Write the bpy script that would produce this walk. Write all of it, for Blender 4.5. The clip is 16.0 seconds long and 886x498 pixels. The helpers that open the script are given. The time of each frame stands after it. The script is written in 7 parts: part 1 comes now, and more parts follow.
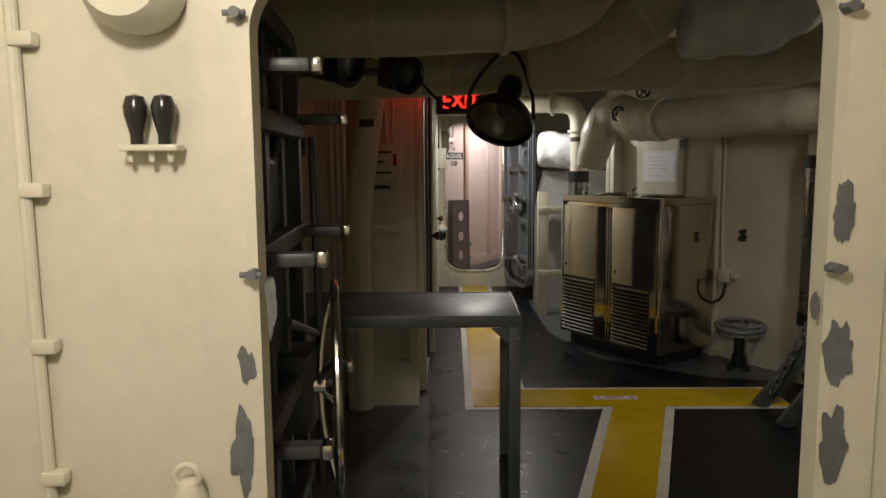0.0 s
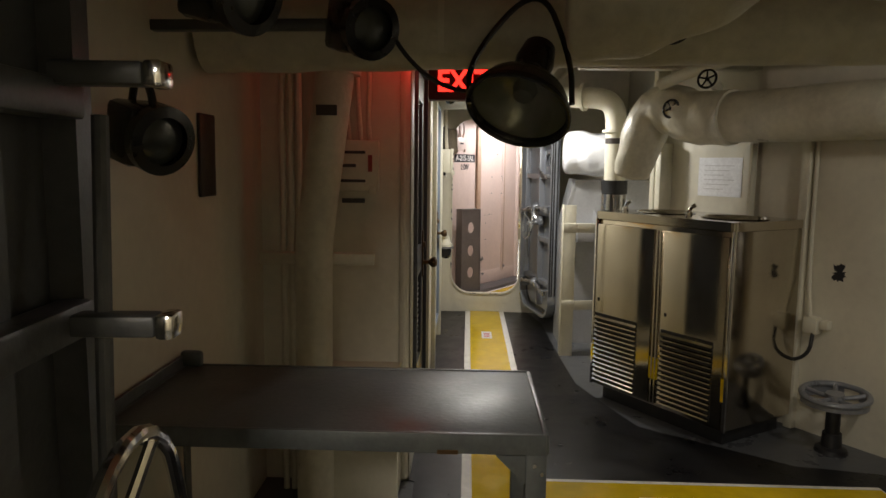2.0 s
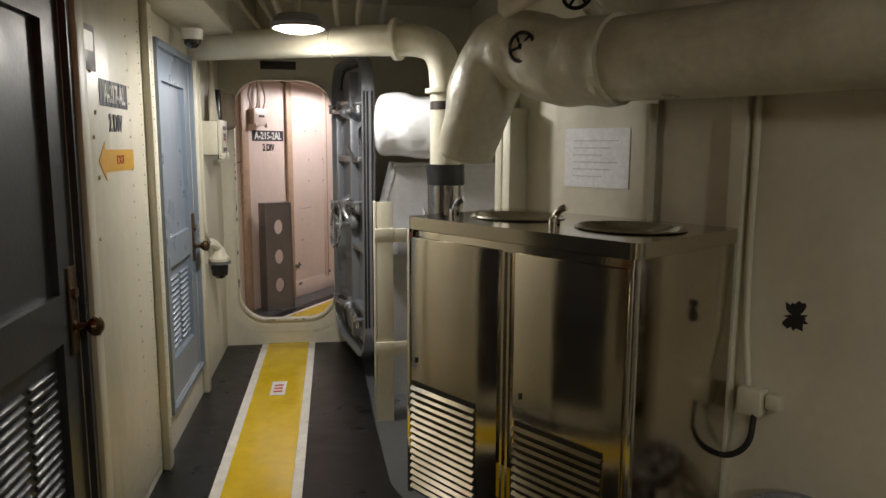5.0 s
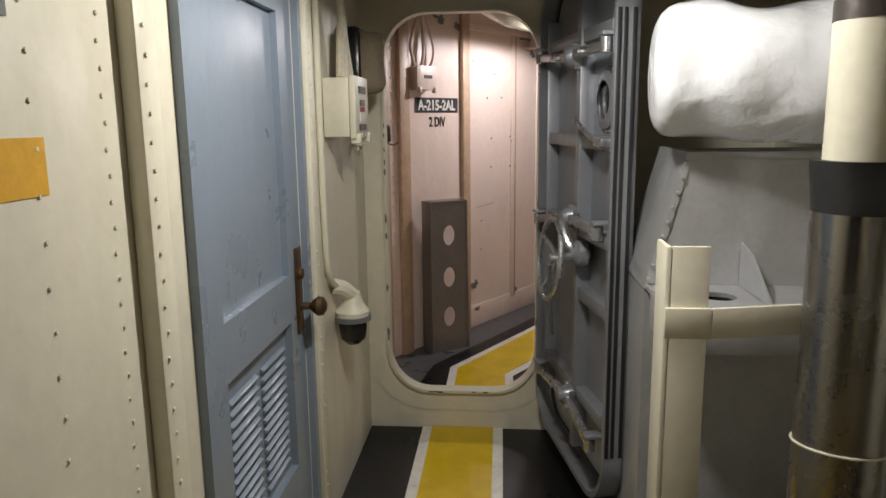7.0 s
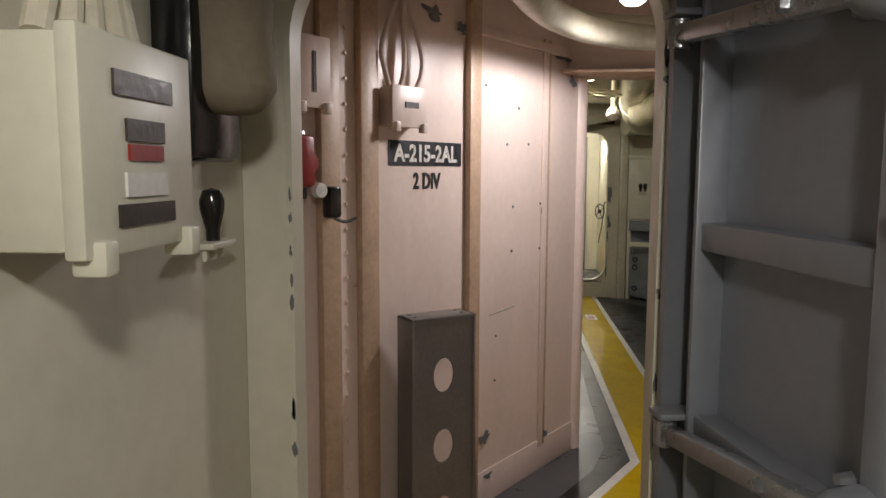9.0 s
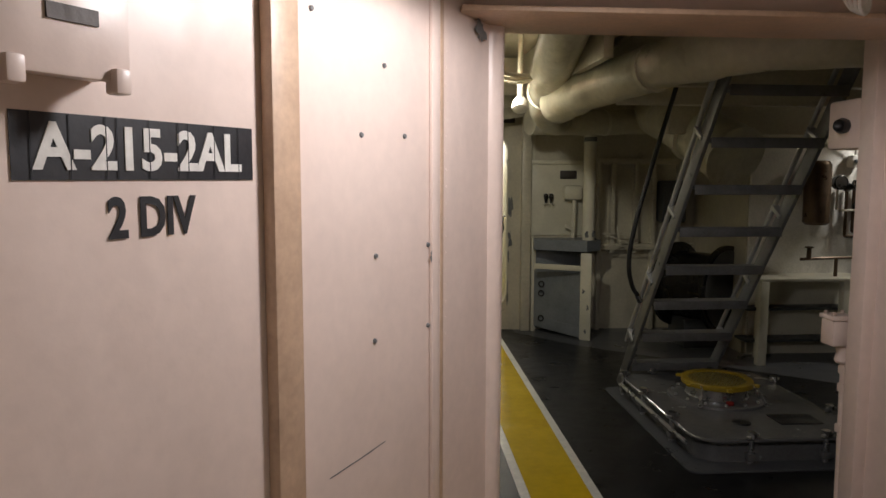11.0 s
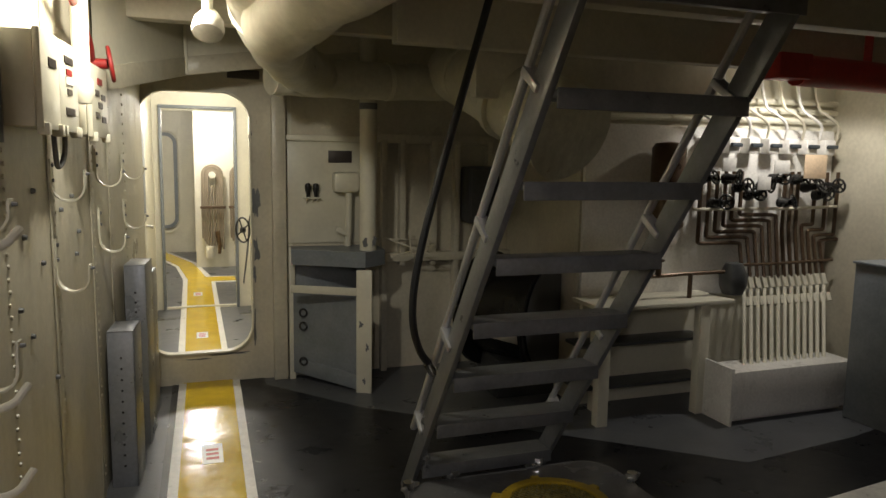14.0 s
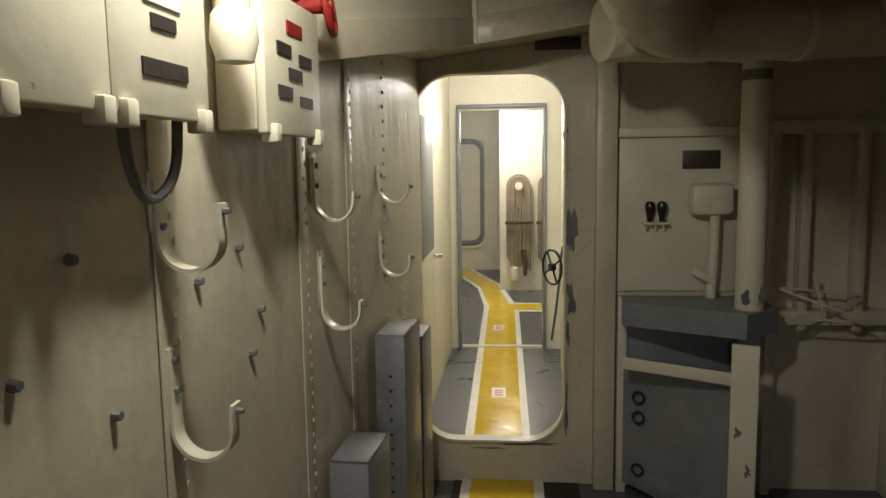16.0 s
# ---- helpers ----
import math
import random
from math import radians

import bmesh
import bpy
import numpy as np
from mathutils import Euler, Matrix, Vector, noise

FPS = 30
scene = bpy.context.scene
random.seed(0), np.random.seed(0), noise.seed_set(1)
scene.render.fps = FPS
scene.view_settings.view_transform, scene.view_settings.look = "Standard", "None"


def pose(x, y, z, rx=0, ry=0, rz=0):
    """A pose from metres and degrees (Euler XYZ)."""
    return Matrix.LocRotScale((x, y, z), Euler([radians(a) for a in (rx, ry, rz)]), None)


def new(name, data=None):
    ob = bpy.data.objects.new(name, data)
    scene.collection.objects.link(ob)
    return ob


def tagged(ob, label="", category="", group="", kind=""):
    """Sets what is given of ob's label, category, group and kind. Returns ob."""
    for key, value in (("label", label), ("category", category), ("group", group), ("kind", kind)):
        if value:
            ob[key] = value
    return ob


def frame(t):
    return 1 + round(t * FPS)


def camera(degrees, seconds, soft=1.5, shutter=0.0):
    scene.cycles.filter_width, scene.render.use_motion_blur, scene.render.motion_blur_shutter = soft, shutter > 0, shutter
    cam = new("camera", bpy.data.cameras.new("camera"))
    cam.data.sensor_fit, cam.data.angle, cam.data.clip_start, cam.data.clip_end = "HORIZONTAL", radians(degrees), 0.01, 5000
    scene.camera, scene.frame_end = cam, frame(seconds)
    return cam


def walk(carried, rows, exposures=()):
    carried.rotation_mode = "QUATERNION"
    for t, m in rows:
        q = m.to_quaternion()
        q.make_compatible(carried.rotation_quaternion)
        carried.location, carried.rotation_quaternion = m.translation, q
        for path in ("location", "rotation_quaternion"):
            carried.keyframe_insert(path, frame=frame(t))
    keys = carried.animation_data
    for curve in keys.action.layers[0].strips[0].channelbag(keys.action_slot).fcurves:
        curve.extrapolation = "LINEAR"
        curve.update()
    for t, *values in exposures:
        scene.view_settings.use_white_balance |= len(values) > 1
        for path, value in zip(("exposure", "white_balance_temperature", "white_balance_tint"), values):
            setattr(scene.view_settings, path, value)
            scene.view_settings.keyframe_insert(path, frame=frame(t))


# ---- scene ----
cam = camera(63.9, 16.0)
# seconds, x, y, z, yaw, pitch, roll
ROWS = [
    (0.0, 0.001, 0.000, 1.419, 0.64, -6.89, 0.45),
    (0.5, -0.011, 0.346, 1.421, 1.36, -7.97, -0.20),
    (1.0, 0.034, 0.651, 1.409, 0.27, -8.51, 0.75),
    (1.5, 0.089, 0.973, 1.407, 5.38, -7.39, 0.60),
    (2.0, 0.083, 1.206, 1.440, 2.02, -6.80, -0.71),
    (2.5, 0.110, 1.346, 1.432, -3.64, -7.94, -0.33),
    (3.0, 0.256, 1.636, 1.415, -5.32, -8.15, 0.82),
    (3.5, 0.392, 1.870, 1.423, -10.34, -8.12, -0.68),
    (6.0, 0.627, 3.934, 1.425, -3.08, -8.48, 1.27),
    (6.5, 0.545, 4.435, 1.421, 4.04, -9.61, 0.64),
    (7.0, 0.442, 4.972, 1.427, 4.63, -10.36, 0.66),
    (7.5, 0.439, 5.511, 1.439, 6.27, -10.38, 1.23),
    (8.0, 0.306, 5.949, 1.440, 4.65, -9.24, -0.29),
    (8.5, 0.295, 6.356, 1.443, 3.88, -7.32, 0.91),
    (9.0, 0.317, 6.786, 1.446, 4.59, -6.21, -0.22),
    (9.5, 0.279, 7.183, 1.473, 1.44, -7.28, -0.84),
    (10.0, 0.330, 7.594, 1.474, -1.69, -5.96, -0.22),
    (12.5, 0.729, 9.264, 1.469, -11.38, -5.93, -0.27),
    (13.0, 0.987, 9.577, 1.477, -16.12, -7.88, 0.53),
    (13.5, 1.149, 9.881, 1.482, -16.01, -7.16, -0.69),
    (14.0, 1.177, 10.244, 1.495, -19.32, -7.21, -0.92),
    (14.5, 1.298, 10.627, 1.466, -13.82, -7.39, 0.44),
    (15.0, 1.293, 11.040, 1.453, -4.65, -8.14, -0.01),
    (15.5, 1.239, 11.429, 1.486, 0.40, -7.90, 0.47),
    (16.0, 1.271, 11.831, 1.492, 5.00, -6.73, 0.85),
]
EXPOSURES = [(0.0, -0.2), (0.5, -0.1), (1.0, -0.15), (1.5, 0.2), (2.0, 0.3), (2.5, 0.45), (3.5, 0.4), (6.0, -0.1), (7.5, -0.15), (8.5, -0.15), (9.0, -0.35), (9.5, -0.45), (10.0, -0.35), (12.0, -0.8), (12.5, -1.05), (13.0, -0.35), (14.0, -0.1), (15.0, 0.1), (15.5, -0.05), (16.0, -0.4)]
walk(cam, [(t, pose(x, y, z, 90 + pitch, roll, yaw)) for t, x, y, z, yaw, pitch, roll in ROWS], EXPOSURES)

# ---- light ----
world = bpy.data.worlds.new("world")
scene.world = world
world.use_nodes = True
world.node_tree.nodes["Background"].inputs[0].default_value = (0.02, 0.02, 0.022, 1)
world.node_tree.nodes["Background"].inputs[1].default_value = 0.2
scene.view_settings.exposure = 0.0


def lamp(name, place, watts, colour=(1.0, 0.86, 0.68), size=0.08, cone=0.0, aim=(0, 0, -1)):
    """A bulb; with a cone angle it sits in a dish that throws its light along aim."""
    data = bpy.data.lights.new(name, "SPOT" if cone else "POINT")
    data.energy, data.color, data.shadow_soft_size = watts, colour, size
    if cone:
        data.spot_size, data.spot_blend = radians(cone), 0.3
    ob = new(name, data)
    ob.matrix_world = Matrix.Translation(place) @ Vector(aim).to_track_quat("-Z", "Y").to_matrix().to_4x4()
    return ob


AMBER = (1.0, 0.88, 0.74)
WARM, PINKISH, WHITE = (1.0, 0.965, 0.91), (1.0, 0.95, 0.97), (1.0, 0.96, 0.90)
lamp("lamp_entry", (-0.35, 0.15, 2.02), 48, (1.0, 0.90, 0.77), 0.1)
lamp("lamp_corridor", (0.452, 6.45, 1.925), 46, WARM, 0.06, 178)
lamp("lamp_pink", (0.80, 9.55, 1.99), 43, PINKISH, 0.07, 178)
lamp("lamp_boxes", (1.02, 12.72, 2.11), 46, (1.0, 0.95, 0.81), 0.05, 176, (-0.15, 0.15, -1))
lamp("lamp_vestibule", (1.3, 16.2, 2.1), 42, WHITE, 0.1)
lamp("lamp_far", (1.2, 19.6, 2.0), 60, WHITE, 0.12)
lamp("lamp_valves", (4.6, 13.42, 2.08), 27, WHITE, 0.06, 118, (0.1, 0.3, -1))

# Unseen lamp assumed beside the ladder, aimed to brighten the slanting wall.
lamp("lamp_lobby_fill", (2.15, 3.20, 1.88), 13, (1.0, 0.94, 0.86), 0.1, 150, (0.25, 0.8, -0.75))

# ---- materials ----


def mat(name, colour, rough=0.5, metal=0.0, grain=0.08, scale=60.0, stain=0.12, stain_scale=3.0, bump=0.05, coat=0.0, spots=None, spec=0.5, dent=0.0):
    """Paint, metal or cloth: a base colour with fine grain, broad stains and a fine relief."""
    m = bpy.data.materials.new(name)
    m.use_nodes = True
    nt = m.node_tree
    n, link = nt.nodes, nt.links.new
    bsdf = n["Principled BSDF"]
    bsdf.inputs["Metallic"].default_value = metal
    bsdf.inputs["Coat Weight"].default_value = coat
    bsdf.inputs["Coat Roughness"].default_value = 0.15
    bsdf.inputs["Specular IOR Level"].default_value = spec
    co = n.new("ShaderNodeTexCoord")
    geo = n.new("ShaderNodeNewGeometry")
    fine, broad = n.new("ShaderNodeTexNoise"), n.new("ShaderNodeTexNoise")
    fine.inputs["Scale"].default_value, fine.inputs["Detail"].default_value = scale, 5
    broad.inputs["Scale"].default_value, broad.inputs["Detail"].default_value = stain_scale, 6
    broad.inputs["Roughness"].default_value = 0.65
    link(geo.outputs["Position"], fine.inputs["Vector"])
    link(geo.outputs["Position"], broad.inputs["Vector"])
    hsv = n.new("ShaderNodeHueSaturation")
    hsv.inputs["Color"].default_value = (*colour, 1)
    a, b, c = n.new("ShaderNodeMapRange"), n.new("ShaderNodeMapRange"), n.new("ShaderNodeMath")
    for node, src, amount in ((a, fine, grain), (b, broad, stain)):
        node.inputs["From Min"].default_value, node.inputs["From Max"].default_value = 0.3, 0.7
        node.inputs["To Min"].default_value, node.inputs["To Max"].default_value = 1 - amount, 1 + amount
        link(src.outputs["Fac"], node.inputs["Value"])
    c.operation = "MULTIPLY"
    link(a.outputs[0], c.inputs[0])
    link(b.outputs[0], c.inputs[1])
    link(c.outputs[0], hsv.inputs["Value"])
    colour_out = hsv.outputs[0]
    if spots:
        ns, rs, mx = n.new("ShaderNodeTexNoise"), n.new("ShaderNodeValToRGB"), n.new("ShaderNodeMix")
        ns.inputs["Scale"].default_value, ns.inputs["Detail"].default_value = spots[1], 7
        ns.inputs["Roughness"].default_value = 0.7
        link(geo.outputs["Position"], ns.inputs["Vector"])
        rs.color_ramp.elements[0].position, rs.color_ramp.elements[1].position = spots[2], spots[2] + 0.03
        link(ns.outputs["Fac"], rs.inputs[0])
        mx.data_type = "RGBA"
        link(rs.outputs[0], mx.inputs["Factor"])
        link(colour_out, mx.inputs["A"])
        mx.inputs["B"].default_value = (*spots[0], 1)
        colour_out = mx.outputs["Result"]
    link(colour_out, bsdf.inputs["Base Color"])
    r = n.new("ShaderNodeMapRange")
    r.inputs["From Min"].default_value, r.inputs["From Max"].default_value = 0.3, 0.7
    r.inputs["To Min"].default_value, r.inputs["To Max"].default_value = max(0.04, rough - 0.1), min(1, rough + 0.1)
    link(broad.outputs["Fac"], r.inputs["Value"])
    link(r.outputs[0], bsdf.inputs["Roughness"])
    bp = n.new("ShaderNodeBump")
    bp.inputs["Strength"].default_value, bp.inputs["Distance"].default_value = bump * 4, 0.004
    link(fine.outputs["Fac"], bp.inputs["Height"])
    if dent:
        stretch, wave, db = n.new("ShaderNodeMapping"), n.new("ShaderNodeTexNoise"), n.new("ShaderNodeBump")
        stretch.inputs["Scale"].default_value = (1, 1, 0.35)
        wave.inputs["Scale"].default_value, wave.inputs["Detail"].default_value = 5.0, 2
        db.inputs["Strength"].default_value, db.inputs["Distance"].default_value = 1.0, dent
        link(geo.outputs["Position"], stretch.inputs["Vector"])
        link(stretch.outputs[0], wave.inputs["Vector"])
        link(wave.outputs["Fac"], db.inputs["Height"])
        link(db.outputs[0], bp.inputs["Normal"])
    link(bp.outputs[0], bsdf.inputs["Normal"])
    return m


def glow(name, colour, strength):
    m = bpy.data.materials.new(name)
    m.use_nodes = True
    bsdf = m.node_tree.nodes["Principled BSDF"]
    bsdf.inputs["Base Color"].default_value = (*colour, 1)
    bsdf.inputs["Emission Color"].default_value = (*colour, 1)
    bsdf.inputs["Emission Strength"].default_value = strength
    return m


CREAM = mat("cream_paint", (0.68, 0.65, 0.53), 0.42, stain=0.07, scale=38, grain=0.03, bump=0.05, spots=((0.42, 0.36, 0.24), 9, 0.70))
CREAM_WALL = mat("cream_wall_paint", (0.69, 0.655, 0.54), 0.38, stain=0.08, stain_scale=2, scale=26, grain=0.03, bump=0.07, spots=((0.40, 0.33, 0.21), 7, 0.72), dent=0.012)
PINK = mat("pinkish_paint", (0.75, 0.615, 0.55), 0.4, stain=0.06, stain_scale=2.2, grain=0.03, scale=30, bump=0.05, spots=((0.5, 0.36, 0.25), 8, 0.70), dent=0.012)
PINK_RIB = mat("tan_rib_paint", (0.50, 0.35, 0.245), 0.45, stain=0.15, stain_scale=9)
BEIGE = mat("beige_dirty_paint", (0.57, 0.53, 0.42), 0.36, stain=0.12, stain_scale=2.5, grain=0.05, scale=40, bump=0.07, spots=((0.33, 0.25, 0.16), 6, 0.70), dent=0.014)
DECK = mat("grey_deck_paint", (0.10, 0.104, 0.112), 0.33, stain=0.2, stain_scale=4, bump=0.05, spec=0.4, dent=0.004)
BLACK_DECK = mat("black_deck_covering", (0.010, 0.010, 0.011), 0.33, stain=0.3, stain_scale=5, grain=0.25, scale=160, bump=0.07, spec=0.3, dent=0.003)
YELLOW = mat("yellow_deck_paint", (0.68, 0.47, 0.010), 0.15, stain=0.10, stain_scale=5, grain=0.05, scale=22, bump=0.05, spec=0.32, dent=0.004, spots=((0.45, 0.27, 0.03), 14, 0.70))
WHITE_LINE = mat("white_line_paint", (0.76, 0.74, 0.68), 0.35, stain=0.12, stain_scale=12, spots=((0.4, 0.38, 0.34), 18, 0.69))
SIGN_WHITE = mat("white_sign_film", (0.8, 0.78, 0.74), 0.3, stain=0.05)
SIGN_RED = mat("red_sign_ink", (0.5, 0.03, 0.03), 0.4, stain=0.05)
GREY = mat("grey_steel_paint", (0.245, 0.257, 0.28), 0.33, metal=0.25, stain=0.08, stain_scale=5, bump=0.05)
ALUMINIUM = mat("aluminium_door_paint", (0.29, 0.305, 0.335), 0.36, metal=0.40, grain=0.03, stain=0.06, stain_scale=3, scale=35, bump=0.05, dent=0.010)
GALVANISED = mat("galvanised_sheet", (0.50, 0.505, 0.52), 0.40, metal=0.5, grain=0.05, stain=0.07, stain_scale=9, bump=0.03, dent=0.008)
RIM_YELLOW = mat("worn_yellow_rim_paint", (0.40, 0.28, 0.02), 0.42, stain=0.25, stain_scale=9, bump=0.06, spots=((0.22, 0.15, 0.04), 18, 0.62))
HATCH = mat("hatch_gloss_paint", (0.17, 0.172, 0.178), 0.2, metal=0.2, stain=0.12, stain_scale=5, bump=0.05, dent=0.006)
FIRE_RED = mat("fire_main_red_paint", (0.52, 0.045, 0.035), 0.35, stain=0.12, stain_scale=6)
PEACH = mat("faded_instruction_card", (0.72, 0.55, 0.38), 0.5, stain=0.08)
DARK_DOOR = mat("dark_steel_paint", (0.075, 0.078, 0.08), 0.42, metal=0.2, stain=0.25, stain_scale=6, bump=0.06)
LADDER_GREY = mat("grey_ladder_paint", (0.17, 0.174, 0.18), 0.36, metal=0.2, stain=0.2, stain_scale=8, bump=0.06)
TABLE = mat("dark_grey_table_paint", (0.115, 0.128, 0.132), 0.40, metal=0.15, stain=0.15, stain_scale=7, bump=0.06)
CHIP = mat("bare_grey_primer", (0.15, 0.155, 0.16), 0.5, stain=0.2, stain_scale=12, bump=0.1)
STEEL = mat("stainless_steel", (0.50, 0.455, 0.375), 0.10, metal=1.0, stain=0.06, stain_scale=2, grain=0.04, scale=90, bump=0.012)
STEEL_DARK = mat("stainless_basin", (0.5, 0.47, 0.42), 0.18, metal=1.0, stain=0.08, bump=0.01)
FOIL = mat("metal_jacket", (0.36, 0.35, 0.34), 0.27, metal=1.0, grain=0.02, stain=0.03, stain_scale=4, bump=0.015, dent=0.006)
WORN_STEEL = mat("worn_bright_steel", (0.46, 0.465, 0.48), 0.30, metal=0.8, stain=0.08, stain_scale=12, bump=0.03)
CHROME = mat("chrome", (0.75, 0.74, 0.72), 0.12, metal=1.0, stain=0.05, bump=0.01)
# Black rubber, also used for the sheet that imitates shade behind the louvres.
RUBBER_AND_SHADE = mat("black_rubber_and_shade", (0.018, 0.018, 0.019), 0.45, stain=0.2, bump=0.05)
BLACK_PLASTIC = mat("black_plastic", (0.02, 0.018, 0.017), 0.18, stain=0.1, bump=0.01)
LAGGING = mat("painted_lagging", (0.61, 0.58, 0.46), 0.36, stain=0.14, stain_scale=5, scale=30, grain=0.06, bump=0.22, dent=0.03, spots=((0.40, 0.33, 0.22), 6, 0.68))
WRAP = mat("white_plastic_wrap", (0.80, 0.82, 0.86), 0.25, stain=0.05, grain=0.02, scale=24, bump=0.35, coat=0.3, dent=0.016)
BLUE_DOOR = mat("blue_grey_door_paint", (0.215, 0.26, 0.325), 0.34, stain=0.05, stain_scale=3, grain=0.03, bump=0.03, scale=45, dent=0.006)
DARK_BLUE_DOOR = mat("dark_blue_door_paint", (0.058, 0.063, 0.072), 0.36, stain=0.1, bump=0.04)
BRASS = mat("aged_brass", (0.16, 0.10, 0.05), 0.35, metal=0.8, stain=0.2, bump=0.03)
BROWN = mat("brown_bracket_paint", (0.19, 0.168, 0.158), 0.4, metal=0.1, stain=0.12, bump=0.05)
RED = mat("red_paint", (0.28, 0.02, 0.018), 0.4, stain=0.15)
ORANGE = mat("brown_knob_glaze", (0.26, 0.075, 0.02), 0.15, stain=0.05)
LABEL_BLACK = mat("black_label_paint", (0.02, 0.021, 0.025), 0.45, stain=0.1)
LABEL_NAVY = mat("dark_slate_label_paint", (0.045, 0.055, 0.065), 0.45, stain=0.1)
ARROW = mat("orange_yellow_arrow_film", (0.72, 0.40, 0.04), 0.4, stain=0.06)
PLATE = mat("engraved_plate", (0.06, 0.05, 0.045), 0.4, metal=0.3, stain=0.2)
NOTICE = mat("white_notice_sheet", (0.84, 0.85, 0.88), 0.35, stain=0.06, stain_scale=14)
INK = mat("grey_print", (0.62, 0.62, 0.64), 0.6)
PANEL = mat("pinkish_brown_panel_paint", (0.42, 0.325, 0.265), 0.42, stain=0.14, stain_scale=5, bump=0.06, spots=((0.3, 0.2, 0.14), 11, 0.68))
PAPER = mat("paper_sheet", (0.72, 0.70, 0.66), 0.6, stain=0.05)
CANVAS = mat("canvas_hose", (0.25, 0.205, 0.145), 0.8, stain=0.2, bump=0.15)
REFLECTOR = mat("lamp_reflector_enamel", (0.58, 0.60, 0.46), 0.16, metal=0.4, stain=0.15, stain_scale=12)
LAMP_BLACK = mat("black_enamel", (0.012, 0.012, 0.012), 0.25, stain=0.1)
CABLE = mat("cream_cable", (0.62, 0.57, 0.45), 0.5, stain=0.1)
COPPER = mat("copper_pipe", (0.11, 0.072, 0.045), 0.35, metal=0.5, stain=0.3, stain_scale=8)
TUBE_GLOW = glow("lamp_tube", (1.0, 0.93, 0.82), 14)
BULB_GLOW = glow("lamp_bulb", (1.0, 0.9, 0.75), 30)
EXIT_GLOW = glow("exit_letters", (1.0, 0.025, 0.015), 2.4)
EXIT_RED = mat("exit_sign_housing", (0.10, 0.006, 0.004), 0.4)
GLASS = mat("dusty_glass", (0.05, 0.055, 0.05), 0.08, stain=0.1, bump=0.005, coat=0.5)

# ---- mesh helpers ----


def part(name, bm, material, parent=None, label="", smooth=True):
    """Links a bmesh, made in world places, as one mesh under a thing or part."""
    bmesh.ops.recalc_face_normals(bm, faces=bm.faces)
    me = bpy.data.meshes.new(name)
    base = Vector((0, 0, 0))
    p = parent
    while p is not None:
        base += p.location
        p = p.parent
    bmesh.ops.translate(bm, verts=bm.verts, vec=-base)
    if smooth:
        for f in bm.faces:
            f.smooth = True
        for e in bm.edges:
            if len(e.link_faces) == 2 and e.calc_face_angle(0) > 0.6:
                e.smooth = False
    bm.to_mesh(me)
    bm.free()
    me.materials.append(material)
    ob = new(name, me)
    ob.parent = parent
    if label:
        ob["label"] = label
    return ob


def thing(name, place, label, category, group="", kind=""):
    ob = new(name)
    ob.empty_display_size = 0.1
    ob.location = place
    return tagged(ob, label, category, group, kind)


def solo(name, bm, material, label, category, kind="", group=""):
    return tagged(part(name, bm, material), label, category, group, kind)


def box(x0, x1, y0, y1, z0, z1, bevel=0.0, bm=None, m=None):
    bm = bm or bmesh.new()
    made = bmesh.ops.create_cube(bm, size=1)["verts"]
    bmesh.ops.scale(bm, vec=(x1 - x0, y1 - y0, z1 - z0), verts=made)
    bmesh.ops.translate(bm, vec=((x0 + x1) / 2, (y0 + y1) / 2, (z0 + z1) / 2), verts=made)
    if bevel:
        edges = list({e for v in made for e in v.link_edges})
        done = bmesh.ops.bevel(bm, geom=edges, offset=bevel, segments=2, affect="EDGES", profile=0.5)
        made = list({v for f in done["faces"] for v in f.verts} | {v for v in made if v.is_valid})
    if m:
        bmesh.ops.transform(bm, matrix=m, verts=made)
    return bm


def obox(a, b, w, h, bevel=0.0, bm=None, up=(0, 0, 1), shift=(0, 0)):
    """A bar from a to b, w wide across and h high along up."""
    a, b = Vector(a), Vector(b)
    d = b - a
    y = d.normalized()
    x = y.cross(Vector(up))
    x = x.normalized() if x.length > 1e-4 else Vector((1, 0, 0))
    z = x.cross(y)
    m = Matrix((x, y, z)).transposed().to_4x4()
    m.translation = a
    return box(-w / 2 + shift[0], w / 2 + shift[0], 0, d.length, -h / 2 + shift[1], h / 2 + shift[1], bevel, bm, m)


def rod(a, b, r, bm=None, r2=None, seg=16, caps=True):
    bm = bm or bmesh.new()
    a, b = Vector(a), Vector(b)
    d = b - a
    m = Matrix.Translation((a + b) / 2) @ d.to_track_quat("Z", "Y").to_matrix().to_4x4()
    bmesh.ops.create_cone(bm, cap_ends=caps, segments=seg, radius1=r, radius2=r if r2 is None else r2, depth=d.length, matrix=m)
    return bm


def smooth_path(points, step=0.25, rounds=3):
    """Rounds the corners of a polyline by cutting them."""
    pts = [Vector(p) for p in points]
    for _ in range(rounds):
        out = [pts[0]]
        for a, b in zip(pts, pts[1:]):
            out += [a.lerp(b, step), a.lerp(b, 1 - step)]
        out.append(pts[-1])
        pts = out
    return pts


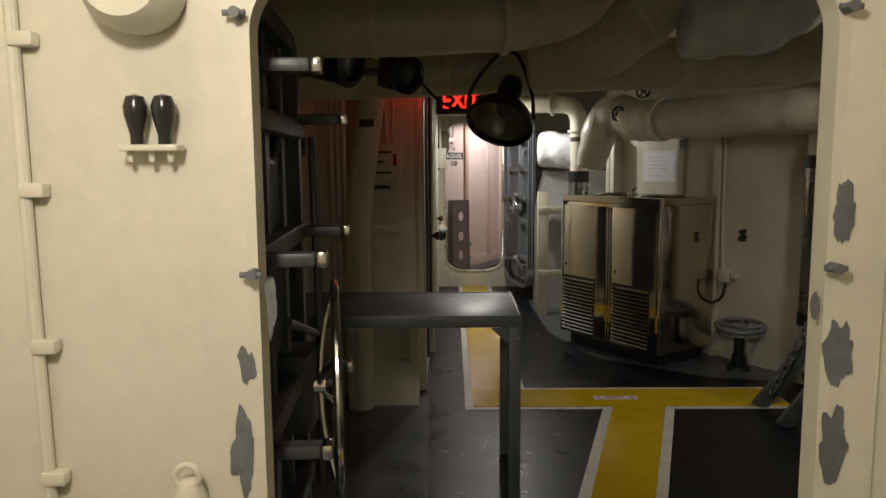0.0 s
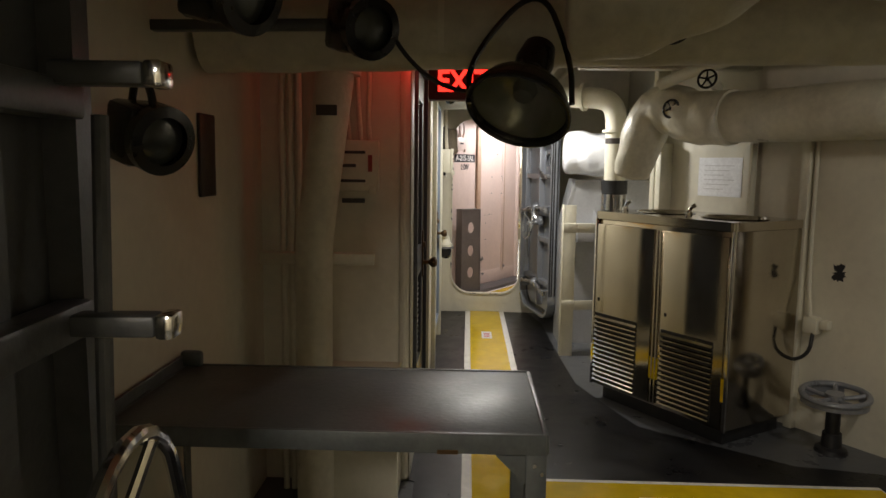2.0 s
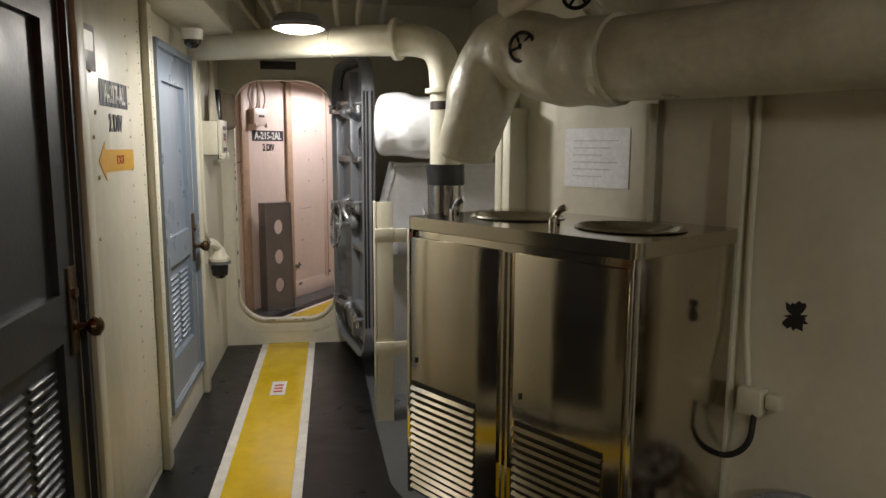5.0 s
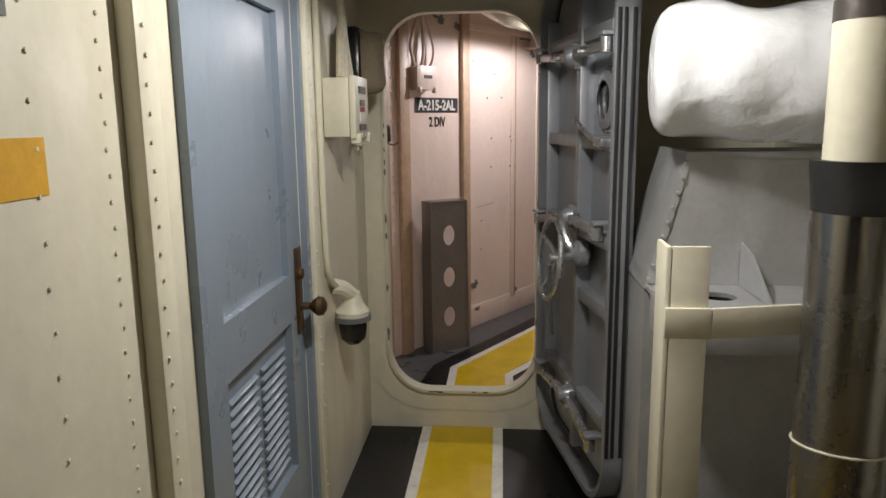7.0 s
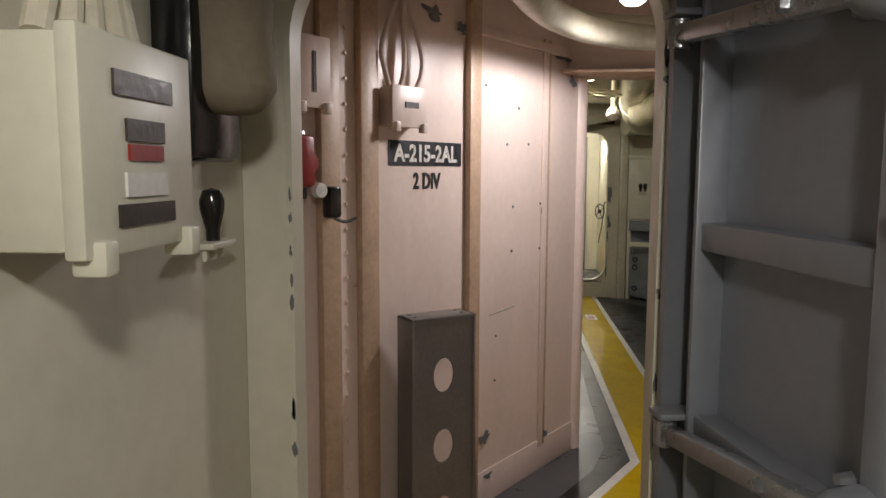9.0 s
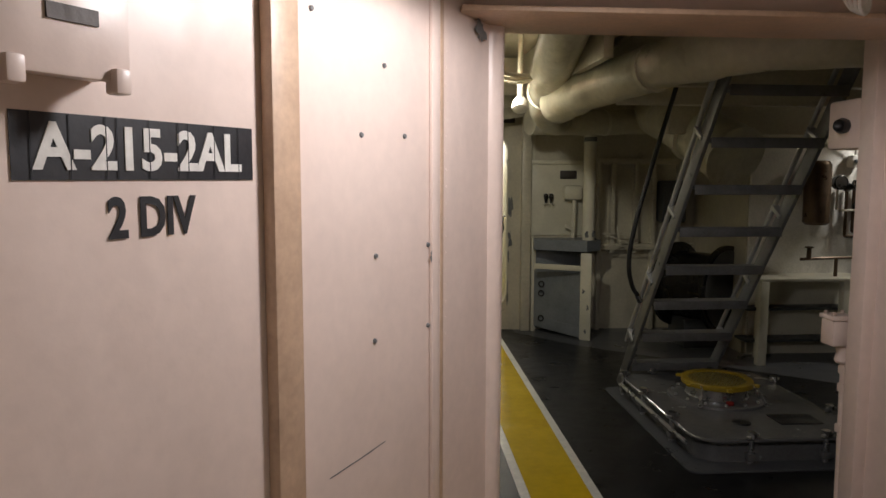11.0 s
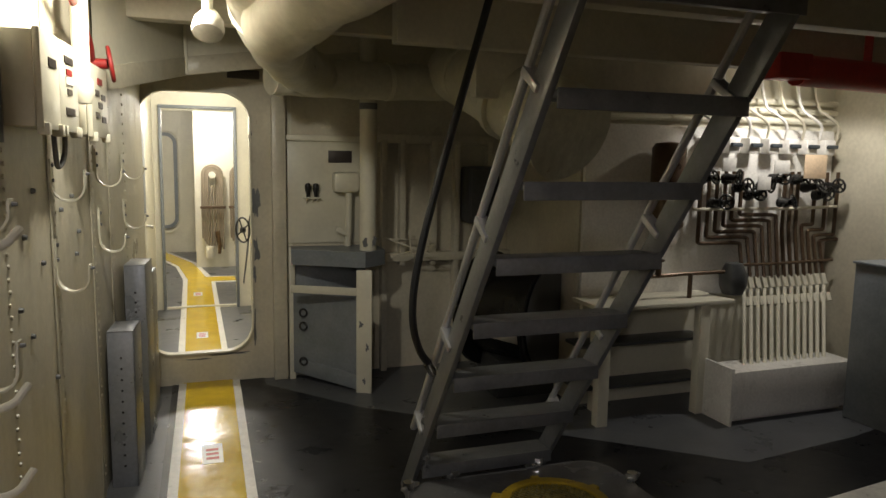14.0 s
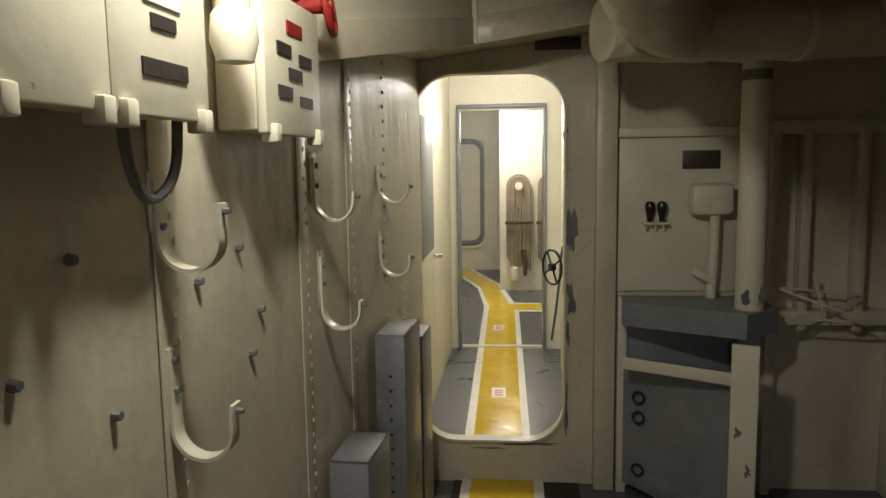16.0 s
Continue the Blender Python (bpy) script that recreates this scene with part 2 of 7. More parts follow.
def tube(points, r, bm=None, seg=10, rounds=2, closed=False, wobble=0.0, caps=True):
    """A round tube along points; r is one radius, or a function of the way along it, 0 to 1."""
    bm = bm or bmesh.new()
    pts = smooth_path(points, rounds=rounds) if rounds else [Vector(p) for p in points]
    n = len(pts)
    rings = []
    normal = None
    for i, p in enumerate(pts):
        if closed:
            d = pts[(i + 1) % n] - pts[i - 1]
        else:
            d = pts[min(i + 1, n - 1)] - pts[max(i - 1, 0)]
        d.normalize()
        if normal is None:
            normal = d.orthogonal().normalized()
        normal = (normal - d * normal.dot(d)).normalized()
        side = d.cross(normal)
        rad = r(i / max(1, n - 1)) if callable(r) else r
        ring = []
        for k in range(seg):
            q = p + (normal * math.cos(2 * math.pi * k / seg) + side * math.sin(2 * math.pi * k / seg)) * rad
            if wobble:
                q += (q - p).normalized() * noise.noise(q * 9) * wobble
            ring.append(bm.verts.new(q))
        rings.append(ring)
    pairs = list(zip(rings, rings[1:])) + ([(rings[-1], rings[0])] if closed else [])
    for a, b in pairs:
        for k in range(seg):
            bm.faces.new((a[k], a[(k + 1) % seg], b[(k + 1) % seg], b[k]))
    if not closed and caps:
        bm.faces.new(rings[0])
        bm.faces.new(rings[-1][::-1])
    return bm


def ring(centre, axis, radius, r, bm=None, seg=32, tseg=10):
    c, ax = Vector(centre), Vector(axis).normalized()
    u = ax.orthogonal().normalized()
    v = ax.cross(u)
    pts = [c + (u * math.cos(2 * math.pi * k / seg) + v * math.sin(2 * math.pi * k / seg)) * radius for k in range(seg)]
    return tube(pts, r, bm, tseg, 0, True)


def lathe(profile, place, axis=(0, 0, 1), bm=None, seg=32):
    """Turns a profile of (radius, height) round an axis."""
    bm = bm or bmesh.new()
    q = Vector(axis).to_track_quat("Z", "Y").to_matrix().to_4x4()
    m = Matrix.Translation(place) @ q
    rows = [[bm.verts.new(m @ Vector((r * math.cos(2 * math.pi * k / seg), r * math.sin(2 * math.pi * k / seg), h))) for k in range(seg)] for r, h in profile]
    for a, b in zip(rows, rows[1:]):
        for k in range(seg):
            bm.faces.new((a[k], a[(k + 1) % seg], b[(k + 1) % seg], b[k]))
    bmesh.ops.remove_doubles(bm, verts=bm.verts, dist=1e-5)
    return bm


def rounded(x0, x1, z0, z1, r, n=8):
    """A loop of points round a rectangle with rounded corners."""
    pts = []
    for cx, cz, a0 in ((x1 - r, z0 + r, -90), (x1 - r, z1 - r, 0), (x0 + r, z1 - r, 90), (x0 + r, z0 + r, 180)):
        for k in range(n + 1):
            a = radians(a0 + 90 * k / n)
            pts.append((cx + r * math.cos(a), cz + r * math.sin(a)))
    return pts


def slab(outer, holes, thick, m, bm=None):
    """A plate with holes: loops in its own x and y, thick along its z, set by the matrix m."""
    bm = bm or bmesh.new()
    made, edges = [], []
    for loop in (outer, *holes):
        vs = [bm.verts.new((x, y, 0)) for x, y in loop]
        made += vs
        edges += [bm.edges.new((a, b)) for a, b in zip(vs, vs[1:] + vs[:1])]
    faces = [f for f in bmesh.ops.triangle_fill(bm, edges=edges, use_beauty=True)["geom"] if isinstance(f, bmesh.types.BMFace)]
    out = bmesh.ops.extrude_face_region(bm, geom=faces)["geom"]
    top = [v for v in out if isinstance(v, bmesh.types.BMVert)]
    bmesh.ops.translate(bm, verts=top, vec=(0, 0, thick))
    bmesh.ops.transform(bm, matrix=m, verts=list({*made, *top}))
    return bm


def frame_of(origin, x, y):
    """The matrix that lays a plate's x and y along two directions."""
    x, y = Vector(x).normalized(), Vector(y).normalized()
    m = Matrix((x, y, x.cross(y))).transposed().to_4x4()
    m.translation = origin
    return m


def facing_y(y):
    """Plate x to the world's x, plate y up, thickness towards -y."""
    return frame_of((0, y, 0), (1, 0, 0), (0, 0, 1))


def blob(cx, cy, rx, ry, seed, n=26, rough=0.35):
    """A ragged outline."""
    pts = []
    for k in range(n):
        a = 2 * math.pi * k / n
        s = 1 + rough * noise.noise(Vector((math.cos(a) * 1.3, math.sin(a) * 1.3, seed * 7.3))) + 0.5 * rough * noise.noise(Vector((math.cos(a) * 4, math.sin(a) * 4, seed * 3.1)))
        pts.append((cx + rx * s * math.cos(a), cy + ry * s * math.sin(a)))
    return pts


def words(name, text, size, m, material, parent=None, extrude=0.0008, bold=0.0, xscale=1.0):
    """Lettering as a mesh, centred on the matrix m."""
    cu = bpy.data.curves.new(name, "FONT")
    cu.body, cu.size, cu.extrude, cu.align_x, cu.align_y = text, size, extrude, "CENTER", "CENTER"
    cu.offset = bold
    cu.resolution_u = 3
    tmp = bpy.data.objects.new(name, cu)
    scene.collection.objects.link(tmp)
    me = bpy.data.meshes.new_from_object(tmp.evaluated_get(bpy.context.evaluated_depsgraph_get()))
    bpy.data.objects.remove(tmp)
    bpy.data.curves.remove(cu)
    me.transform(m @ Matrix.Diagonal((xscale, 1, 1, 1)))
    base = Vector((0, 0, 0))
    p = parent
    while p is not None:
        base += p.location
        p = p.parent
    me.transform(Matrix.Translation(-base))
    me.materials.clear()
    me.materials.append(material)
    ob = new(name, me)
    ob.parent = parent
    return ob


def bolts(places, axis, r, h, bm=None):
    bm = bm or bmesh.new()
    ax = Vector(axis).normalized()
    for p in places:
        p = Vector(p)
        rod(p, p + ax * h, r, bm, r * 0.75, seg=6)
    return bm

# ---- setting ----
TOP = 2.4


def structure(name, bm, material, label, category):
    return solo(name, bm, material, label, category, "structure")


def wall_along(name, a, b, material, label, z0=0.0, z1=TOP, thick=0.03, holes=(), side=1):
    """An upright wall from a to b in plan, with holes given along it and up; side picks which way it is thick."""
    a, b = Vector((*a, 0)), Vector((*b, 0))
    d = b - a
    bm = slab([(0, z0), (d.length, z0), (d.length, z1), (0, z1)], holes, thick * side, frame_of(a, d, (0, 0, 1)))
    return structure(name, bm, material, label, "wall")


OV2 = (-0.064, 0.597, 0.193, 1.870)
OV3 = (0.867, 1.530, 0.213, 1.890)
ENTRY = (-0.356, 0.686, 0.10, 1.771)
floor = structure("floor", box(-3.2, 6.2, -2.2, 24, -0.1, 0), DECK, "grey painted steel deck, worn and slightly glossy", "floor")
ceiling = structure("ceiling", slab([(-3.2, -2.2), (6.2, -2.2), (6.2, 24), (-3.2, 24)], [[(1.96, 11.15), (2.83, 11.15), (2.83, 12.26), (1.96, 12.26)]], 0.1, Matrix.Translation((0, 0, TOP))), BEIGE, "dark cream painted steel overhead", "ceiling")
for name, x0, x1, y0, y1 in (("west", 1.93, 1.96, 11.12, 12.29), ("east", 2.83, 2.86, 11.12, 12.29), ("south", 1.96, 2.83, 11.12, 11.15), ("north", 1.96, 2.83, 12.26, 12.29)):
    structure("hatch_wall_" + name, box(x0, x1, y0, y1, TOP + 0.1, 3.6), BEIGE, "cream steel wall of the dark ladder hatchway", "wall")
structure("hatch_cover", box(1.93, 2.86, 11.12, 12.29, 3.6, 3.65), BEIGE, "closed cover over the ladder hatchway", "ceiling")
entry_wall = structure("wall_entry", slab([(-1.4, 0), (2.9, 0), (2.9, TOP), (-1.4, TOP)], [rounded(ENTRY[0] - 0.006, ENTRY[1] + 0.006, ENTRY[2] - 0.006, ENTRY[3] + 0.006, 0.128)], 0.014, facing_y(1.316)), CREAM_WALL,
          "cream painted steel bulkhead with a wide rounded doorway and chipped paint", "wall")
wall_along("wall_entry_west", (-1.4, -1.7), (-1.4, 1.302), CREAM_WALL, "cream painted steel side wall")
wall_along("wall_entry_east", (1.7, 1.302), (1.7, -1.7), CREAM_WALL, "cream painted steel side wall")
wall_along("wall_entry_back", (1.7, -1.7), (-1.4, -1.7), CREAM_WALL, "cream painted steel wall behind the entry")
wall_along("wall_lobby_west", (-0.82, 1.318), (-0.82, 4.3), CREAM_WALL, "cream painted steel wall in deep shade", side=-1)
wall_along("wall_lobby_north", (-0.82, 4.3), (-0.165, 4.3), CREAM_WALL, "cream painted steel wall with an electrical box", side=-1)
D1, D2 = (4.49, 5.20, 0.20, 1.90), (6.31, 7.06, 0.20, 1.86)
hole = lambda y0, y1, z0, z1, a: [(y0 - a, z0), (y1 - a, z0), (y1 - a, z1), (y0 - a, z1)]
west_wall = wall_along("wall_corridor_west", (-0.165, 4.3), (-0.165, 8.093), CREAM_WALL, "cream riveted panel wall with two doors", thick=0.05,
           holes=[hole(*D1, 4.3), hole(*D2, 4.3)], side=-1)


HO, HU, HN = Vector((1.39, 5.95, 0)), Vector((0.546, -0.838, 0)), Vector((-0.838, -0.546, 0))


def hull(s, z, off=0.0):
    """A place on the slanting side wall of the lobby, s metres along it and off metres in front."""
    return HO + HU * s + HN * off + Vector((0, 0, z))


hull_wall = wall_along("wall_lobby_east", hull(2.5, 0)[:2], hull(0.66, 0)[:2], CREAM_WALL, "cream painted slanting steel wall with upright stiffeners", side=1)
recess_wall = wall_along("wall_lobby_recess", hull(0.66, 0, -0.22)[:2], hull(-0.3, 0, -0.22)[:2], CREAM_WALL, "cream steel wall set back behind the drinking fountain", side=1)
wall_along("wall_lobby_recess_side", hull(0.66, 0)[:2], hull(0.66, 0, -0.22)[:2], CREAM_WALL, "cream steel side of the recess", side=1)
wall_along("wall_lobby_corner", hull(-0.3, 0, -0.22)[:2], (1.62, 6.35), CREAM_WALL, "cream steel return wall", side=1)
wall_along("wall_trunk_side", (1.62, 6.35), (1.62, 8.093), CREAM_WALL, "cream steel wall behind the vent trunk", side=-1)
wall_along("wall_lobby_south_east", (2.76, 1.318), (2.755, 3.84), CREAM_WALL, "cream steel side wall by the ladder", side=-1)
near_bulkhead = structure("wall_bulkhead_a", slab([(-0.9, 0), (2.25, 0), (2.25, TOP), (-0.9, TOP)], [rounded(OV2[0] - 0.006, OV2[1] + 0.006, OV2[2] - 0.006, OV2[3] + 0.006, 0.196, 12)], 0.014, facing_y(8.107)), CREAM_WALL,
          "cream painted bulkhead with a rounded watertight doorway", "wall")
PO, PD = Vector((-0.079, 9.263, 0)), Vector((0.5541, 0.8324, 0))
PA, PB = PO + PD * -1.37, PO + PD * 1.43
pink_wall = wall_along("wall_pink", PA[:2], PB[:2], PINK, "pinkish cream riveted panel wall with tan ribs", thick=0.03, side=-1)
wall_along("wall_pink_east", (2.15, 8.15), (2.15, 10.73), PINK, "pinkish cream steel wall", side=-1)
wall_along("wall_passage_south", (2.15, 10.73), (5.3, 10.73), BEIGE, "dirty beige steel wall", side=-1)
WEST = [(0.716, 10.46), (0.69, 12.3), (0.745, 13.1), (0.825, 14.2), (0.887, 15.05)]
for i, (a, b) in enumerate(zip(WEST, WEST[1:])):
    passage_wall = wall_along("wall_passage_west_%d" % (i + 1), a, b, BEIGE, "dirty beige riveted steel wall with hooks and switch boxes", side=-1)
far_bulkhead = structure("wall_bulkhead_b", slab([(0.6, 0), (3.4, 0), (3.4, TOP), (0.6, TOP)], [rounded(OV3[0] - 0.006, OV3[1] + 0.006, OV3[2] - 0.006, OV3[3] + 0.006, 0.176, 12)], 0.014, facing_y(15.066)), BEIGE,
          "beige painted bulkhead with a rounded doorway, paint chipped at its edge", "wall")
wall_along("wall_valves", (3.4, 14.0), (5.3, 14.0), CREAM, "cream wall behind pipework and valves", side=1)
wall_along("wall_valves_return", (3.4, 15.03), (3.4, 14.0), BEIGE, "beige steel return wall", side=1)
wall_along("wall_passage_east", (5.3, 10.73), (5.3, 14.0), BEIGE, "beige steel wall", side=-1)
wall_along("wall_vestibule_west", (0.76, 15.05), (0.80, 17.5), CREAM, "cream painted wall beside an inner door")
wall_along("wall_vestibule_east", (1.80, 15.05), (1.80, 17.5), CREAM, "cream painted wall", side=-1)
structure("wall_inner_frame", slab([(-0.6, 0), (3.0, 0), (3.0, TOP), (-0.6, TOP)], [[(0.91, 0.02), (1.565, 0.02), (1.565, 1.915), (0.91, 1.915)]], 0.05, facing_y(17.56)), CREAM,
          "cream wall with a plain doorway", "wall")
wall_along("wall_far_west", (0.25, 17.56), (0.25, 21.9), CREAM, "cream painted far wall")
wall_along("wall_far_east", (2.3, 17.56), (2.3, 23), CREAM, "cream painted far wall", side=-1)
structure("wall_far_end", slab([(-1, 0), (2.4, 0), (2.4, TOP), (-1, TOP)], [rounded(0.40, 0.98, 0.35, 1.85, 0.17)], 0.014, facing_y(21.9)), CREAM,
          "cream bulkhead with a rounded doorway far off", "wall")
wall_along("wall_far_back", (-1, 23.5), (2.4, 23.5), BEIGE, "cream wall past the far doorway")

# deck coverings and painted lines, each a thin layer on the one below


def layer(name, pts, z, material, label, parent=None, thick=0.003, cat="floor marking"):
    bm = slab(pts, [], thick, Matrix.Translation((0, 0, z)))
    if parent:
        return part(name, bm, material, parent, label)
    return structure(name, bm, material, label, cat)


layer("deck_covering_lobby", [(-0.164, 4.30), (-0.164, 8.091), (0.68, 8.091), (0.775, 7.6), (0.795, 6.5), (0.82, 5.82), (0.94, 5.4), (1.05, 5.05), (1.69, 4.57), (2.05, 4.5), (2.3, 4.4),
                              (2.7, 3.7), (2.7, 1.2), (0.0, 1.19), (-0.10, 2.6), (-0.14, 4.29)], 0.001, BLACK_DECK, "black non-slip deck covering with scuffs", cat="floor")
layer("deck_covering_pink", [(-0.1, 8.11), (0.05, 8.95), (0.78, 10.15), (0.88, 10.45), (0.93, 12.0), (0.99, 12.4), (1.02, 15.05), (1.60, 15.05), (1.60, 14.9), (2.10, 14.30), (3.3, 13.35),
                             (3.78, 12.95), (4.6, 13.05), (5.28, 13.2), (5.28, 10.74), (2.14, 10.72), (2.14, 8.15)], 0.001, BLACK_DECK, "black non-slip deck covering", cat="floor")


def marking(name, pts, label):
    return layer(name, pts, 0.005, WHITE_LINE, label)


def inset(name, pts, parent):
    return layer(name, pts, 0.009, YELLOW, "glossy yellow paint with scratches", parent)


m1 = marking("floor_line_lobby", [(0.075, 3.96), (0.865, 3.96), (0.02, 1.2), (0.35, 1.2), (1.278, 3.96), (1.97, 3.96), (1.97, 4.345), (0.452, 4.345), (0.452, 8.089), (0.079, 8.089)],
             "yellow walkway line with white borders, branching across the lobby")
inset("yellow_stripe", [(0.122, 3.995), (0.93, 3.995), (0.075, 1.2), (0.30, 1.2), (1.237, 3.995), (1.96, 3.995), (1.96, 4.31), (0.408, 4.31), (0.408, 8.087), (0.124, 8.087)], m1)
m2 = marking("floor_line_passage", [(0.145, 8.12), (0.51, 8.12), (0.51, 8.78), (1.36, 10.08), (1.44, 15.05), (1.06, 15.05), (0.985, 10.28), (0.15, 8.90)],
             "yellow walkway line with white borders, bending past the pink wall")
inset("yellow_stripe", [(0.19, 8.12), (0.465, 8.12), (0.465, 8.80), (1.312, 10.10), (1.395, 15.048), (1.105, 15.048), (1.03, 10.26), (0.195, 8.88)], m2)
m3 = marking("floor_line_beyond", [(1.04, 15.05), (1.40, 15.05), (1.40, 18.95), (1.64, 18.95), (1.64, 19.4), (1.36, 19.4), (1.20, 20.6), (0.80, 21.88), (0.46, 21.88), (0.93, 20.3), (1.04, 19.2)],
             "yellow walkway line with white borders beyond the far doorway")
inset("yellow_stripe", [(1.09, 15.05), (1.355, 15.05), (1.355, 19.03), (1.64, 19.03), (1.64, 19.34), (1.30, 19.34), (1.16, 20.55), (0.75, 21.87), (0.52, 21.87), (0.97, 20.33), (1.09, 19.2)], m3)


def oval_rim(name, o, r, y0, y1, material, label, w=0.012):
    x0, x1, z0, z1 = o
    bm = slab(rounded(x0 - w, x1 + w, z0 - w, z1 + w, r + w, 12), [rounded(x0, x1, z0, z1, r, 12)], y1 - y0, facing_y(y1))
    return structure(name, bm, material, label, "door frame")


oval_rim("trim_doorway_a", OV2, 0.19, 8.07, 8.14, CREAM, "cream steel coaming round the watertight doorway")
oval_rim("trim_doorway_b", OV3, 0.17, 15.027, 15.09, CREAM, "cream steel coaming with chipped edge", 0.010)
oval_rim("trim_doorway_entry", ENTRY, 0.122, 1.2945, 1.35, CREAM, "thick cream coaming of the entry doorway", 0.02)

# ---- entry and lobby ----


def handwheel(name, centre, axis, radius, r, material, parent, spokes=5, hub=0.03, dish=0.0, label=""):
    """A valve or door wheel: rim, spokes and hub in one part with the hub under it."""
    c, ax = Vector(centre), Vector(axis).normalized()
    u = ax.orthogonal().normalized()
    v = ax.cross(u)
    w = part(name, ring(c, ax, radius, r), material, parent, label)
    for k in range(spokes):
        a = 2 * math.pi * k / spokes + 0.3
        tip = c + (u * math.cos(a) + v * math.sin(a)) * radius
        part("spoke", tube([c - ax * dish, (c - ax * dish).lerp(tip, 0.5) - ax * dish * 0.3, tip], r * 0.8, seg=8), material, w)
    part("hub", rod(c - ax * (dish + hub * 0.6), c - ax * (dish - hub * 0.6), hub, seg=14), material, w)
    return w


def dark_door():
    d = thing("watertight_door", (-0.5, 1.3, 0), "dark grey steel watertight door swung open, with dogs and a bright handwheel", "door")
    hinge, out = Vector((-0.468, 1.375, 0)), Vector((-0.07, 1, 0)).normalized()
    nrm = Vector((out.y, -out.x, 0))
    L = 0.865
    m = frame_of(hinge, out, (0, 0, 1))
    part("leaf", slab(rounded(0, L, 0.10, 1.80, 0.12), [], 0.012, m), DARK_DOOR, d)
    part("rim", slab(rounded(0, L, 0.10, 1.80, 0.12), [rounded(0.05, L - 0.05, 0.15, 1.75, 0.09)], 0.06, m), DARK_DOOR, d)
    P = lambda s, z, o: hinge + out * s + nrm * o + Vector((0, 0, z))
    for s in (0.16, 0.40, 0.64):
        part("stiffener", obox(P(s, 0.16, 0.035), P(s, 1.74, 0.035), 0.012, 0.05, up=out), DARK_DOOR, d)
    for z in (0.45, 0.80, 1.22, 1.52):
        part("crossbar", obox(P(0.06, z, 0.055), P(L - 0.06, z, 0.055), 0.05, 0.05, 0.006), DARK_DOOR, d)
    for s, z in ((0.12, 1.22), (0.12, 0.8), (0.77, 1.22), (0.76, 1.55), (0.12, 1.62), (0.77, 0.8)):
        b = part("dog", obox(P(s - 0.02, z, 0.07), P(s - 0.02, z, 0.19), 0.045, 0.03, 0.006), DARK_DOOR, d)
        part("dog_tip", obox(P(s - 0.02, z, 0.19), P(s - 0.02, z, 0.215), 0.05, 0.034, 0.006), CHROME, b, "worn bright tip")
    part("link_rod", tube([P(0.25, 1.05, 0.1), P(0.6, 0.94, 0.12), P(0.76, 0.9, 0.1)], 0.012), DARK_DOOR, d)
    part("link_rod", tube([P(0.8, 1.5, 0.1), P(0.72, 0.9, 0.12), P(0.8, 0.4, 0.1)], 0.012), DARK_DOOR, d)
    c = Vector((-0.345, 2.05, 0.77))
    part("spindle", rod(P(0.68, 0.77, 0.0), c, 0.022), DARK_DOOR, d)
    handwheel("handwheel", c, (0.984, 0.178, 0), 0.31, 0.012, CHROME, d, 4, 0.03, 0.05, "bright polished steel rim")
    part("gear_box", box(c.x - 0.18, c.x - 0.06, c.y - 0.09, c.y + 0.09, 0.64, 0.88, 0.02), DARK_DOOR, d)
    part("round_cover", ring(P(0.5, 1.56, 0.02), nrm, 0.14, 0.016), DARK_DOOR, d)


dark_door()


def work_table():
    t = thing("steel_table", (-0.25, 3.12, 0), "dark grey painted steel table with raised rim and angle legs", "table")
    x0, x1, y0, y1, z = -0.80, 0.28, 2.84, 3.37, 0.80
    part("tabletop", box(x0, x1, y0, y1, z - 0.008, z, 0.002), TABLE, t, "worn dark grey top with bright scuffed corner")
    for a, b in (((x0, y0), (x1, y0)), ((x1, y0), (x1, y1)), ((x1, y1), (x0, y1)), ((x0, y1), (x0, y0))):
        part("edge_bar", obox((*a, z - 0.022), (*b, z - 0.022), 0.014, 0.05, 0.003), TABLE, t)
    for x in (x0 + 0.02, x1 - 0.02):
        for y in (y0 + 0.02, y1 - 0.02):
            leg = part("leg", box(x - 0.022, x - 0.014 if x < 0 else x + 0.022, y - 0.022, y + 0.022, 0, z - 0.03, 0.002) if x < 0 else box(x - 0.028, x + 0.022, y - 0.026, y + 0.022, 0, z - 0.03, 0.003), TABLE, t)
            part("bolt", bolts([(x - 0.008, y - 0.026, z - 0.07), (x + 0.01, y - 0.026, z - 0.09)], (0, -1, 0), 0.007, 0.008), CHROME, leg)
    part("gusset", slab([(x1 - 0.12, z - 0.05), (x1 - 0.03, z - 0.05), (x1 - 0.03, z - 0.14)], [], 0.006, facing_y(y0 + 0.004)), TABLE, t)
    part("back_rail", box(x0 - 0.01, x0 + 0.06, y1 - 0.03, y1, z, z + 0.05, 0.012), TABLE, t)
    part("side_rail", box(x0 - 0.012, x0 + 0.002, y0, y1, z, z + 0.035, 0.004), TABLE, t)
    part("label_plate", box(0.02, 0.07, y0 - 0.009, y0 - 0.004, z - 0.047, z - 0.037), BRASS, t, "small brass plate")


work_table()


